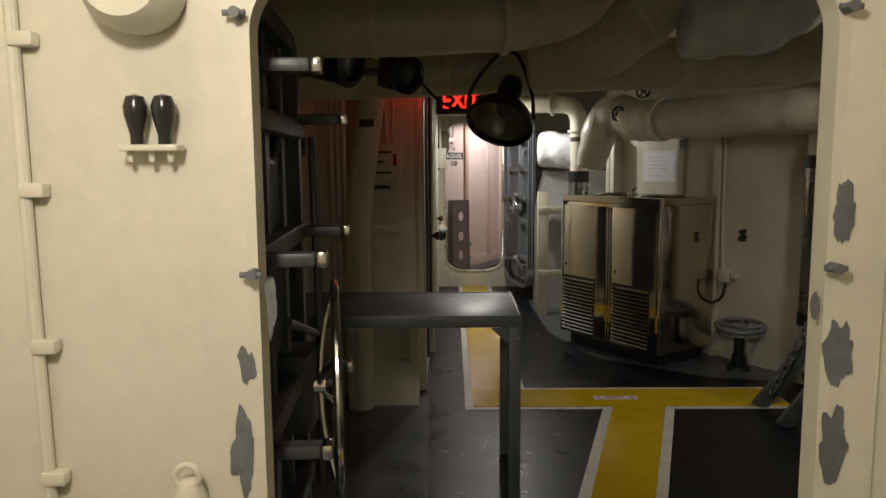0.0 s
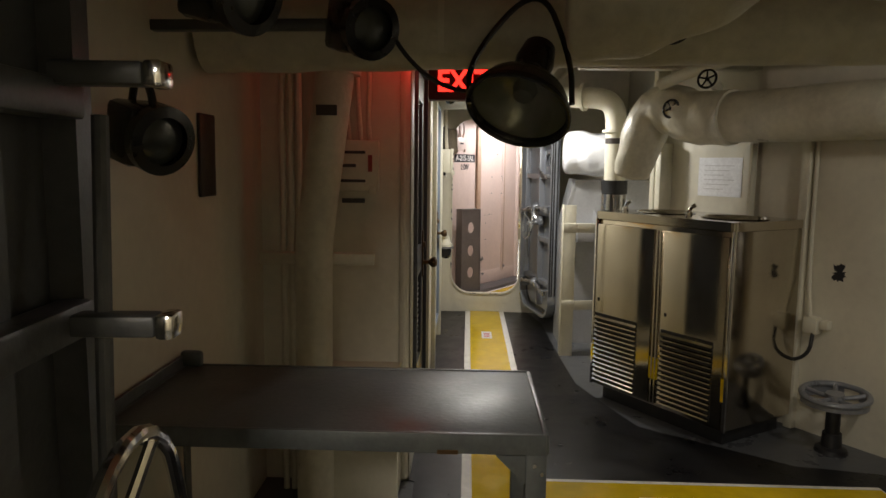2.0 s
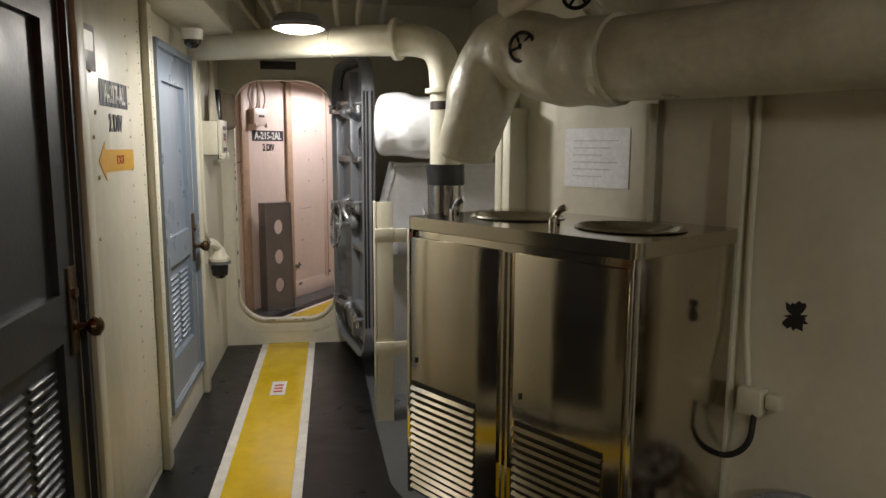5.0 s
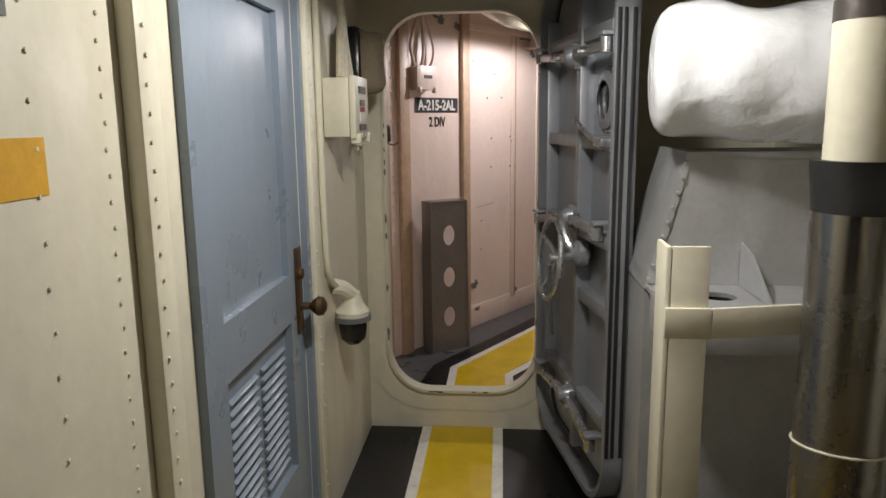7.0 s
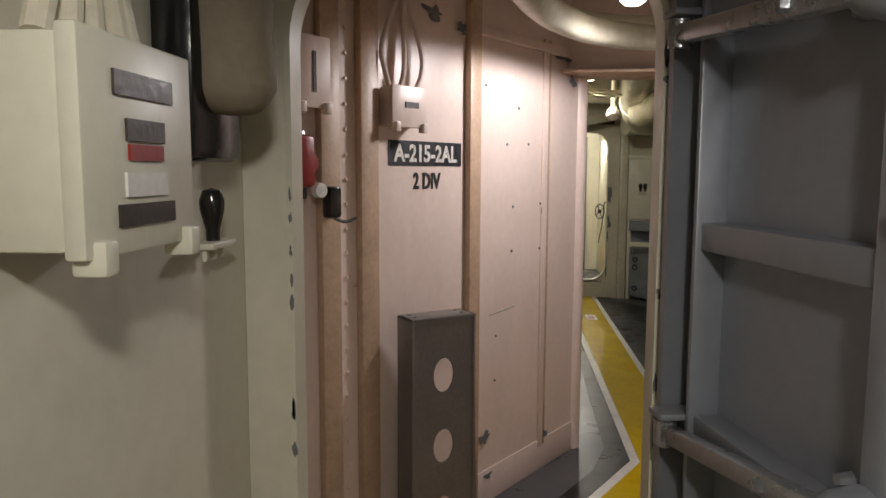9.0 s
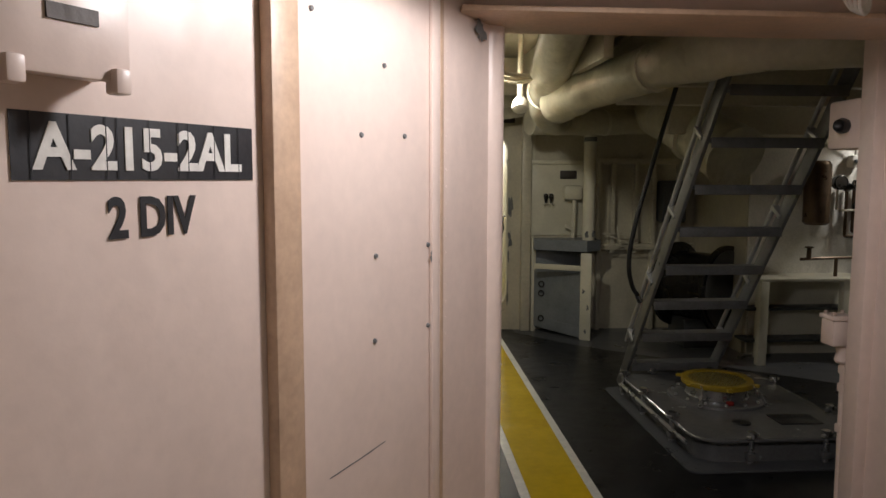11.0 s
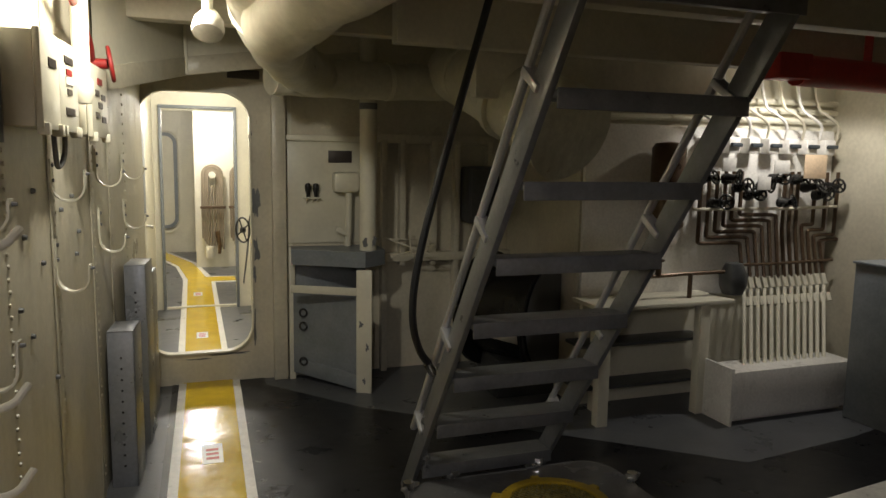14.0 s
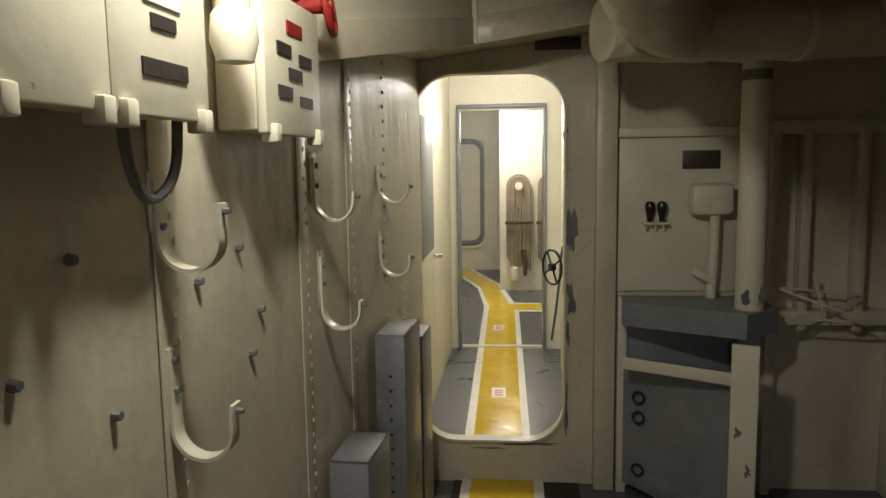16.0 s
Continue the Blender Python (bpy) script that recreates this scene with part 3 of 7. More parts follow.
def hanging_lamp():
    c = Vector((0.225, 3.33, 1.597))
    ax = Vector((-0.28, -0.56, -0.78)).normalized()
    t = thing("floodlight", c, "large black enamel floodlight with glass face hanging from the overhead", "lamp")
    prof = [(0.150, 0.0), (0.155, -0.012), (0.150, -0.03), (0.13, -0.07), (0.09, -0.11), (0.06, -0.14), (0.05, -0.16)]
    part("shade", lathe([(0.148, 0.004), *prof, (0.047, -0.16), (0.085, -0.108), (0.126, -0.066), (0.145, -0.03), (0.148, 0.004)], c, ax), LAMP_BLACK, t)
    part("reflector", lathe([(0.143, -0.024), (0.123, -0.064), (0.083, -0.104), (0.04, -0.13), (0.0, -0.135)], c, ax), REFLECTOR, t, "dull green-grey enamel inside")
    part("glass", lathe([(0.0, -0.006), (0.146, -0.006), (0.146, -0.010), (0.0, -0.010)], c, ax), GLASS_CLEAR, t).visible_shadow = False
    part("rim", ring(c, ax, 0.152, 0.008), LAMP_BLACK, t)
    part("socket", lathe([(0.0, -0.15), (0.055, -0.15), (0.06, -0.2), (0.05, -0.26), (0.0, -0.27)], c, ax), LAMP_BLACK, t)
    part("bulb", lathe([(0.0, -0.05), (0.03, -0.06), (0.038, -0.09), (0.02, -0.13), (0.0, -0.135)], c, ax), REFLECTOR, t)
    u = ax.cross((1, 0, 0)).normalized()
    a = c + Vector((-0.152, 0, 0)) - ax * 0.03
    b = c + Vector((0.152, 0, 0)) - ax * 0.03
    top = c - ax * 0.24 + Vector((0, 0, 0.22))
    part("yoke", tube([a, a + Vector((0.0, 0.05, 0.14)), top, b + Vector((0.0, 0.05, 0.14)), b], 0.009, rounds=3), LAMP_BLACK, t)
    part("hanger", rod(top, (top.x, top.y, TOP), 0.012), LAMP_BLACK, t)
    part("cord", tube([c - ax * 0.24, c + Vector((-0.1, 0.1, 0.05)), c + Vector((-0.28, 0.12, 0.10)), c + Vector((-0.42, 0.1, 0.28)), c + Vector((-0.42, 0.1, 0.6))], 0.007, rounds=3), RUBBER_AND_SHADE, t)


GLASS_CLEAR = bpy.data.materials.new("clear_lamp_glass")
GLASS_CLEAR.use_nodes = True
_b = GLASS_CLEAR.node_tree.nodes["Principled BSDF"]
_b.inputs["Transmission Weight"].default_value, _b.inputs["Roughness"].default_value = 1.0, 0.05
hanging_lamp()


def exit_sign():
    t = thing("exit_sign", (0.02, 4.12, 1.80), "lit red exit sign box under the overhead", "sign")
    part("housing", box(-0.08, 0.24, 4.08, 4.16, 1.695, 1.835, 0.006), EXIT_RED, t)
    words("letters", "EXIT", 0.118, frame_of((0.058, 4.077, 1.765), (1, 0, 0), (0, 0, 1)), EXIT_GLOW, t, bold=0.003, xscale=0.86)
    part("bracket", box(0.06, 0.10, 4.10, 4.14, 1.835, TOP, 0.003), CREAM, t)


exit_sign()
lamp("lamp_exit", (-0.10, 4.15, 1.90), 0.6, (1.0, 0.05, 0.03), 0.05)


def switch_box(name, place, size, out, label, plates=(), cables=(), paint=None):
    """A wall box: a body, a lid with corner dogs, name plates and cables; out is the way it faces."""
    p, o = Vector(place), Vector(out).normalized()
    w, d, h = size
    s = Vector((0, 0, 1)).cross(o)
    t = thing(name, p, label, "switch box")
    m = frame_of(p, s, (0, 0, 1))
    cut = lambda x0, x1, z0, z1, a, b, bv: box(x0, x1, z0, z1, a, b, bv, None, m)
    part("body", cut(-w / 2, w / 2, -h / 2, h / 2, 0, d * 0.8, 0.006), paint or CREAM, t)
    lid = part("lid", cut(-w / 2 - 0.006, w / 2 + 0.006, -h / 2 - 0.006, h / 2 + 0.006, d * 0.8 + 0.001, d, 0.004), paint or CREAM, t)
    for x, z, pw, ph, mt in plates:
        part("plate", cut(x * w - pw / 2, x * w + pw / 2, z * h - ph / 2, z * h + ph / 2, d, d + 0.003, 0), mt, lid, "small engraved plate")
    for sx in (-0.42, 0.42):
        part("lid_clamp", cut(sx * w - 0.012, sx * w + 0.012, -h / 2 - 0.022, -h / 2 + 0.012, d * 0.8, d + 0.012, 0.004), paint or CREAM, t)
    for c in cables:
        part("cable", tube([p + s * c[0] * w + o * d * 0.5 + Vector((0, 0, h / 2))] + [p + s * q[0] + o * q[1] + Vector((0, 0, q[2])) for q in c[1]], c[2], rounds=3), paint or CABLE, t)
    return t


switch_box("fuse_box", (-0.425, 4.298, 1.43), (0.25, 0.09, 0.20), (0, -1, 0), "cream fuse box with dark slots and a red switch",
           [(0, 0.28, 0.15, 0.012, PLATE), (0, 0, 0.07, 0.014, PLATE), (0, -0.32, 0.15, 0.012, PLATE), (0.38, 0.05, 0.018, 0.07, RED)],
           [(x, [(x * 0.25 - 0.01, 0.04, 0.2), (x * 0.25 - 0.06 + 0.02 * i, 0.03, 0.4), (x * 0.25 - 0.06, 0.03, 0.95)], 0.011) for i, x in enumerate((-0.3, 0.0, 0.2, 0.35))])
solo("warning_plate", box(-0.465, -0.365, 4.292, 4.298, 1.268, 1.288, 0.001), PLATE, "small dark warning plate with a red stripe below the fuse box", "sign")

# the trunking in the lobby's dark corner
t = thing("trunking", (-0.53, 4.02, 0), "cream sheet-metal trunk, wider and tilted at the top, in the corner", "duct")
part("lower_trunk", tube([(-0.535, 4.03, 0), (-0.535, 4.03, 1.02), (-0.53, 4.03, 1.15), (-0.45, 4.02, 1.72), (-0.44, 4.02, 1.80)], 0.075, rounds=2, seg=20), LAGGING, t)
part("collar", rod((-0.44, 4.02, 1.79), (-0.435, 4.02, 1.83), 0.10, seg=24), CREAM, t)
part("upper_trunk", rod((-0.435, 4.02, 1.82), (-0.42, 4.02, TOP), 0.085, seg=24), CREAM, t)
part("band", box(-0.50, -0.42, 3.935, 3.945, 1.62, 1.66), PLATE, t, "dark name plate")
for x in (-0.70, -0.665, -0.63):
    solo("conduit", tube([(x, 4.2, 0), (x, 4.2, TOP)], 0.014, rounds=0), CREAM, "thin cream conduit running up the corner", "pipe", group="conduits in the corner")
solo("clamp_bar", box(-0.78, -0.30, 4.10, 4.14, 1.02, 1.07, 0.008), CREAM, "cream clamp bar across the trunk and conduits", "bracket")
solo("wall_plaque", box(-0.818, -0.806, 3.56, 3.70, 1.32, 1.60, 0.004), PLATE, "dark metal plaque on the cream wall", "plaque")
t = thing("plinth", (-0.38, 4.2, 0), "low cream steel housing with a recessed front against the wall", "plinth")
part("body", box(-0.56, -0.20, 4.10, 4.298, 0.0, 0.56, 0.008), CREAM, t)
part("front", slab([(-0.565, 0.0), (-0.195, 0.0), (-0.195, 0.565), (-0.565, 0.565)], [[(-0.51, 0.27), (-0.25, 0.27), (-0.25, 0.50), (-0.51, 0.50)]], 0.045, facing_y(4.097)), CREAM, t, "front plate with a wide recess")


def battle_lantern(place, turn):
    t = thing("battle_lantern", place, "dark grey emergency lantern with round lens on a wall bracket", "lantern", "lanterns in the lobby")
    p = Vector(place)
    d = Vector((math.cos(turn), math.sin(turn), -0.25)).normalized()
    part("case", obox(p - d * 0.09, p + d * 0.03, 0.15, 0.15, 0.02), LAMP_BLACK, t)
    part("bezel", lathe([(0.06, 0), (0.085, 0.0), (0.085, 0.03), (0.06, 0.035)], p + d * 0.03, d), LAMP_BLACK, t)
    part("lens", lathe([(0.0, 0.012), (0.04, 0.01), (0.062, 0.0)], p + d * 0.04, d), GLASS, t, "dull glass lens")
    part("handle", tube([p - d * 0.08 + Vector((0, 0, 0.07)), p - d * 0.06 + Vector((0, 0, 0.13)), p + Vector((0, 0, 0.13)), p + d * 0.02 + Vector((0, 0, 0.07))], 0.010), LAMP_BLACK, t)
    part("bracket", obox(p - d * 0.06, (-0.82, p.y, p.z), 0.04, 0.03, 0.004), DARK_DOOR, t)


battle_lantern((-0.70, 2.95, 1.50), -0.6)
battle_lantern((-0.42, 2.75, 1.80), -0.5)
battle_lantern((-0.22, 3.25, 1.82), -0.9)


def water_cooler():
    a, b = Vector((0.872, 5.575, 0)), Vector((1.408, 4.752, 0))
    u = (b - a).normalized()
    v = Vector((-u.y, u.x, 0))
    W, D, H, Z = (b - a).length, 0.57, 1.17, 0.09
    t = thing("water_cooler", a, "stainless steel twin drinking fountain with louvred doors and two basins", "drinking fountain")
    t.location = Vector((1.4, 5.4, 0))
    m = frame_of(a, u, v)
    B = lambda x0, x1, y0, y1, z0, z1, bv=0.0: box(x0, x1, y0, y1, z0, z1, bv, None, m)
    part("body", B(0.005, W - 0.005, 0.012, D, Z, H - 0.045, 0.008), STEEL, t)
    part("base", B(0.05, W - 0.05, 0.06, D - 0.04, 0.0, Z, 0.004), RUBBER_AND_SHADE, t, "black recessed base")
    bas = []
    for cx in (0.28, 0.76):
        bas.append([(cx + 0.175 * math.cos(k * math.pi / 16), 0.29 + 0.155 * math.sin(k * math.pi / 16)) for k in range(32)])
    part("top", slab(rounded(-0.006, W + 0.006, -0.006, D + 0.004, 0.03), bas, 0.045, m @ Matrix.Translation((0, 0, H - 0.045))), STEEL, t, "shiny stainless worktop with raised lip")
    for cx in (0.28, 0.76):
        basin = lathe([(0.0, -0.034), (0.10, -0.032), (0.155, -0.01), (0.168, 0.003), (0.176, 0.008), (0.182, 0.003)], (0, 0, 0))
        bmesh.ops.transform(basin, matrix=m @ Matrix.Translation((cx, 0.29, H)) @ Matrix.Diagonal((1.0, 0.89, 1, 1)), verts=basin.verts)
        bs = part("basin", basin, STEEL_DARK, t)
        part("drain", lathe([(0.0, 0.003), (0.03, 0.002), (0.032, 0.0)], m @ Vector((cx, 0.27, H - 0.032))), CHROME, bs)
        p = m @ Vector((cx - 0.20, 0.16, H))
        q = part("bubbler", rod(p, p + Vector((0, 0, 0.025)), 0.02), CHROME, t, "chrome drinking spout")
        part("spout", tube([p + Vector((0, 0, 0.02)), p + Vector((0.005, 0.005, 0.035)), p + Vector((0.015, -0.01, 0.055)), p + Vector((0.03, -0.02, 0.062))], 0.012, rounds=2), CHROME, q)
    for x0, x1, name in ((0.012, 0.465, "door"), (0.535, W - 0.03, "door")):
        dr = part(name, B(x0, x1, 0.0, 0.014, Z + 0.015, H - 0.075, 0.004), STEEL, t)
        n = 15
        lx0, lx1 = (x0 + 0.012, x1 - 0.10) if x0 < 0.3 else (x0 + 0.012, x1 - 0.06)
        # Black sheet on the door face: the shade between the slats as plain colour.
        lv = part("louvre_shade_sheet", B(lx0, lx1, -0.003, 0.0, Z + 0.03, Z + 0.455), RUBBER_AND_SHADE, dr, "black sheet standing in for the shade between slats")
        for k in range(n):
            z = Z + 0.035 + 0.42 * k / n
            part("slat", obox(m @ Vector((lx0, -0.006, z + 0.005)), m @ Vector((lx1, -0.006, z + 0.005)), 0.022, 0.004, 0, up=Vector((0, 0, 1)) - v * 0.9), STEEL, lv)
        part("latch", B(x0 + 0.03, x0 + 0.037, -0.004, 0, 0.62, 0.64), RUBBER_AND_SHADE, dr)
    part("centre_post", B(0.485, 0.495, -0.004, 0.014, Z + 0.02, H - 0.08), STEEL_DARK, t)
    part("centre_post", B(0.510, 0.520, -0.004, 0.014, Z + 0.02, H - 0.08), STEEL_DARK, t)
    for x in (0.47, W - 0.03, 0.0):
        part("yellow_label", B(x, x + (0.06 if x == 0.47 else 0.025), -0.002, 0.002, Z + 0.16, Z + 0.28), YELLOW, t, "faded yellow label")
    part("corner_trim", B(W - 0.012, W + 0.004, -0.004, 0.012, Z, H - 0.045, 0.003), CHROME, t)
    part("corner_trim", B(-0.004, 0.012, -0.004, 0.012, Z, H - 0.045, 0.003), CHROME, t)
    return m


water_cooler()

# ---- lobby: chips, entry fittings, overhead pipes ----


def stuff(name, bm, material, parent, label=""):
    ob = part(name, bm, material, parent, label)
    ob["kind"] = "stuff"
    return ob


bm = bmesh.new()
for i, (x, z, rx, rz) in enumerate([(-0.384, 1.047, 0.0145, 0.039), (-0.398, 0.875, 0.02, 0.069), (0.712, 1.326, 0.0223, 0.0501), (0.718, 1.064, 0.0234, 0.0668), (0.721, 0.886, 0.0289, 0.0723), (0.668, 1.153, 0.0067, 0.0223), (-0.334, 1.164, 0.0089, 0.0557)]):
    slab(blob(x, z, rx, rz, i + 1, 40, 0.5), [], 0.0015, facing_y(1.2942), bm)
stuff("paint_chip", bm, CHIP, entry_wall, "bare grey primer where cream paint has flaked off")
solo("door_plate_rim", slab(rounded(-0.467, 0.795, 0.04, 1.876, 0.19), [rounded(-0.364, 0.694, 0.092, 1.779, 0.13)], 0.006, facing_y(1.3015)), CREAM_WALL,
     "welded cream reinforcing plate round the entry doorway", "door frame", "structure")


def handset(x, z, y, out, name="handset_hook", label="pair of dark plastic handles hung on a cream rack", s=1.0, along=(1, 0, 0), spots=(-0.026, 0.026)):
    """Two dark pear-shaped handles in a small rack."""
    t = thing(name, (x, y, z), label, "handle rack")
    o, a = Vector(out), Vector(along)
    c = Vector((x, y, z)) + o * 0.03 * s
    rack = part("rack", obox(c - a * 0.055 * s, c + a * 0.055 * s, 0.045 * s, 0.012 * s, 0.003), CREAM, t)
    for k in (-0.04, 0.0, 0.035):
        part("rack_lug", bolts([c + a * k * s - Vector((0, 0, 0.006 * s))], (0, 0, -1), 0.007 * s, 0.02 * s), CREAM, rack)
    for k in spots:
        h = lathe([(0.0, 0.0), (0.012 * s, 0.002 * s), (0.012 * s, 0.02 * s), (0.021 * s, 0.055 * s), (0.022 * s, 0.072 * s), (0.016 * s, 0.09 * s), (0.0, 0.095 * s)], c + a * k * s + Vector((0, 0, 0.004)), (0, 0, 1), seg=18)
        part("handle", h, BLACK_PLASTIC, t)


handset(-0.532, 1.45, 1.300, (0, -1, 0), label="pair of dark plastic handles on a cream wall rack", s=0.957)
t = thing("wall_lamp", (-0.545, 1.25, 1.732), "round cream bulkhead lamp housing", "lamp")
part("housing", lathe([(0.0, 0.0), (0.083, 0.0), (0.087, 0.055), (0.067, 0.095), (0.0, 0.10)], (-0.545, 1.300, 1.732), (0, -1, 0)), CREAM, t)
t = thing("conduit_run", (-0.757, 1.29, 0), "cream conduit clipped down the entry wall", "pipe")
part("pipe", tube([(-0.779, 1.287, TOP), (-0.774, 1.287, 1.2), (-0.762, 1.287, 0.0)], 0.012, rounds=0), CREAM, t)
for z in (1.643, 1.376, 1.086, 0.83, 0.55):
    part("clip", box(-0.779, -0.733, 1.27, 1.300, z - 0.013, z + 0.013, 0.004), CREAM, t)
for p in ((-0.373, 1.295, 1.682), (-0.362, 1.295, 1.22), (0.695, 1.295, 1.682), (0.695, 1.295, 1.225)):
    t = thing("door_lug", p, "small steel door lug on the coaming", "lug", "lugs round the entry")
    part("lug", rod((p[0], 1.300, p[2]), (p[0], 1.262, p[2]), 0.010), CHIP, t)
    part("pin", rod((p[0] - 0.022, 1.272, p[2]), (p[0] + 0.017, 1.272, p[2]), 0.0055), CHIP, t)
t = thing("low_fitting", (-0.48, 1.28, 0.80), "small cream valve fitting low on the entry wall", "fitting")
part("body", lathe([(0.0, 0), (0.033, 0.0), (0.033, 0.022), (0.02, 0.055), (0.0, 0.06)], (-0.495, 1.267, 0.775)), CREAM, t)
part("handle", ring((-0.495, 1.26, 0.842), (0, 1, 0), 0.022, 0.0065), CREAM, t)
part("stem", rod((-0.495, 1.30, 0.79), (-0.495, 1.26, 0.79), 0.012), CREAM, t)

# overhead runs


def run(name, points, r, material, label, rounds=3, seg=20, wobble=0.006, collars=(), parent_kind="pipe", group=""):
    t = thing(name, points[0], label, parent_kind, group)
    part("lagging" if material in (LAGGING, WRAP) else "pipe", tube(points, r, rounds=rounds, seg=seg, wobble=wobble), material, t)
    for a, b, rr in collars:
        part("collar", rod(a, b, rr, seg=24), CREAM, t)
    return t


run("lagged_pipe", [(-0.8, 3.62, 1.86), (0.1, 3.62, 1.88), (0.9, 3.62, 1.90), (1.7, 3.6, 1.90), (1.95, 3.4, 1.98), (2.0, 3.0, 2.2)], 0.125, LAGGING, "cream canvas-lagged pipe crossing the lobby overhead", collars=[((-0.02, 3.62, 1.885), (0.0, 3.62, 1.885), 0.13)])
run("lagged_pipe", [(-0.8, 2.55, 1.89), (-0.1, 2.55, 1.89), (0.35, 2.6, 1.92), (0.55, 2.75, 2.05), (0.6, 2.9, 2.3)], 0.10, LAGGING, "cream lagged pipe bending up under the overhead", collars=[((-0.27, 2.55, 1.89), (-0.25, 2.55, 1.89), 0.107), ((0.18, 2.565, 1.90), (0.2, 2.567, 1.90), 0.107)])
run("lagged_pipe", [(0.98, 2.95, 2.38), (0.93, 2.97, 2.18), (0.80, 3.0, 2.03), (0.62, 3.08, 1.91), (0.46, 3.16, 1.86), (0.36, 3.2, 1.87)], lambda k: 0.145 * math.sqrt(max(0.2, 1 - (1 - min(1, (1 - k) * 7)) ** 2)), LAGGING, "thick cream lagged bend with wrinkled canvas", wobble=0.016, collars=[((0.80, 3.0, 2.03), (0.785, 3.007, 2.02), 0.152)])
run("lagged_pipe", [(0.90, 2.85, 1.95), (0.98, 2.85, 1.94), (1.15, 2.84, 1.95), (1.38, 2.82, 2.03), (1.55, 2.80, 2.16), (1.62, 2.79, 2.39)], lambda k: 0.125 * math.sqrt(max(0.2, 1 - (1 - min(1, k * 7)) ** 2)), WRAP, "pipe bend wrapped in crumpled white plastic", wobble=0.032, seg=32)
run("lagged_pipe", [hull(-0.12, 1.37, 0.21), hull(-0.11, 1.41, 0.21), hull(-0.09, 1.48, 0.21), hull(-0.04, 1.62, 0.20), hull(0.04, 1.80, 0.17), hull(0.20, 1.79, 0.16), hull(0.30, 1.735, 0.16), hull(0.50, 1.725, 0.16), hull(0.60, 1.725, 0.16)], lambda k: (0.115 + 0.042 * min(1.0, max(0.0, k * 2.2 - 0.3))) * math.sqrt(max(0.12, 1 - (1 - min(1, k * 7)) ** 2)), LAGGING, "bulging cream lagged bend over the drinking fountain", wobble=0.014)
run("lagged_pipe", [hull(0.52, 1.725, 0.155), hull(1.2, 1.725, 0.155), hull(1.9, 1.725, 0.155), hull(2.4, 1.725, 0.155)], 0.143, LAGGING, "long cream lagged pipe along the slanting wall", rounds=2, wobble=0.005)
run("lagged_pipe", [(2.30, 4.0, 2.38), (2.285, 4.0, 2.05), (2.29, 4.0, 1.72), (2.36, 3.97, 1.53), (2.5, 3.9, 1.50), (2.72, 3.8, 1.52)], 0.13, LAGGING, "cream lagged elbow with wrinkled cover")
run("vent_pipe", [(1.145, 6.42, 1.30), (1.145, 6.42, 1.70), (1.13, 6.42, 1.86), (1.05, 6.45, 1.93), (0.85, 6.56, 1.94), (0.35, 6.84, 1.95), (-0.16, 7.13, 1.96)], 0.075, CREAM, "cream sheet-metal vent pipe with flanged elbow", wobble=0,
    collars=[((1.145, 6.42, 1.68), (1.145, 6.42, 1.70), 0.10), ((0.93, 6.515, 1.94), (0.91, 6.526, 1.94), 0.10), ((0.62, 6.69, 1.945), (0.60, 6.70, 1.945), 0.079)])
t = thing("pipe_jacket", (1.145, 6.42, 0), "dull metal jacketed pipe with black taped joint", "pipe")
part("jacket", rod((1.145, 6.42, 0.0), (1.145, 6.42, 1.29), 0.088, seg=28), FOIL, t)
part("tape", tube([(1.145, 6.42, 1.24), (1.145, 6.42, 1.34)], 0.092, rounds=3, seg=24, wobble=0.008), RUBBER_AND_SHADE, t, "crinkled black tape")
part("name_band", rod((1.145, 6.42, 1.60), (1.145, 6.42, 1.64), 0.077, seg=24), PLATE, t)
part("wire", ring((1.145, 6.42, 0.75), (0.05, 0.1, 1), 0.09, 0.003), CREAM, t)
wrap = run("wrapped_bundle", [(0.83, 6.93, 1.54), (0.87, 6.925, 1.54), (0.95, 6.91, 1.54), (1.05, 6.89, 1.525), (1.25, 6.85, 1.53), (1.58, 6.8, 1.55)], lambda k: 0.168 * math.sqrt(max(0.15, 1 - (1 - min(1, k * 3.2)) ** 2)), WRAP, "bulky duct wrapped in white plastic sheet", wobble=0.022, seg=40, parent_kind="duct")
for p, q, r in (((0.99, 6.903, 1.536), (1.00, 6.901, 1.535), 0.166), ((1.36, 6.834, 1.535), (1.39, 6.829, 1.536), 0.172)):
    part("tie", tube([p, q], r, rounds=2, seg=40, wobble=0.020), SIGN_WHITE, wrap, "band of white tape")
for x, y, z, ax in ((*hull(0.28, 1.785, 0.31), (-0.75, -0.65, 0.1)), (*hull(0.52, 1.938, 0.30), (-0.65, -0.75, 0.2)), (0.70, 3.46, 1.87, (-0.5, -1, 0)), (2.16, 4.30, 1.72, (-0.6, -0.8, 0))):
    t = thing("valve", (x, y, z), "small black handwheel valve on a cream pipe", "valve", "overhead valves")
    d = Vector(ax).normalized()
    handwheel("handwheel", (x, y, z), d, 0.052, 0.007, LAMP_BLACK, t, 5, 0.012)
    part("stem", rod(Vector((x, y, z)), Vector((x, y, z)) - d * 0.16, 0.010), CREAM, t)
    part("bonnet", rod(Vector((x, y, z)) - d * 0.08, Vector((x, y, z)) - d * 0.17, 0.028, seg=12), CREAM, t)
run("small_pipe", [hull(0.18, 1.93, 0.30), hull(0.35, 1.99, 0.28), hull(0.8, 2.06, 0.25), hull(1.6, 2.08, 0.2)], 0.035, CREAM, "thin cream pipe under the overhead", wobble=0, collars=[])
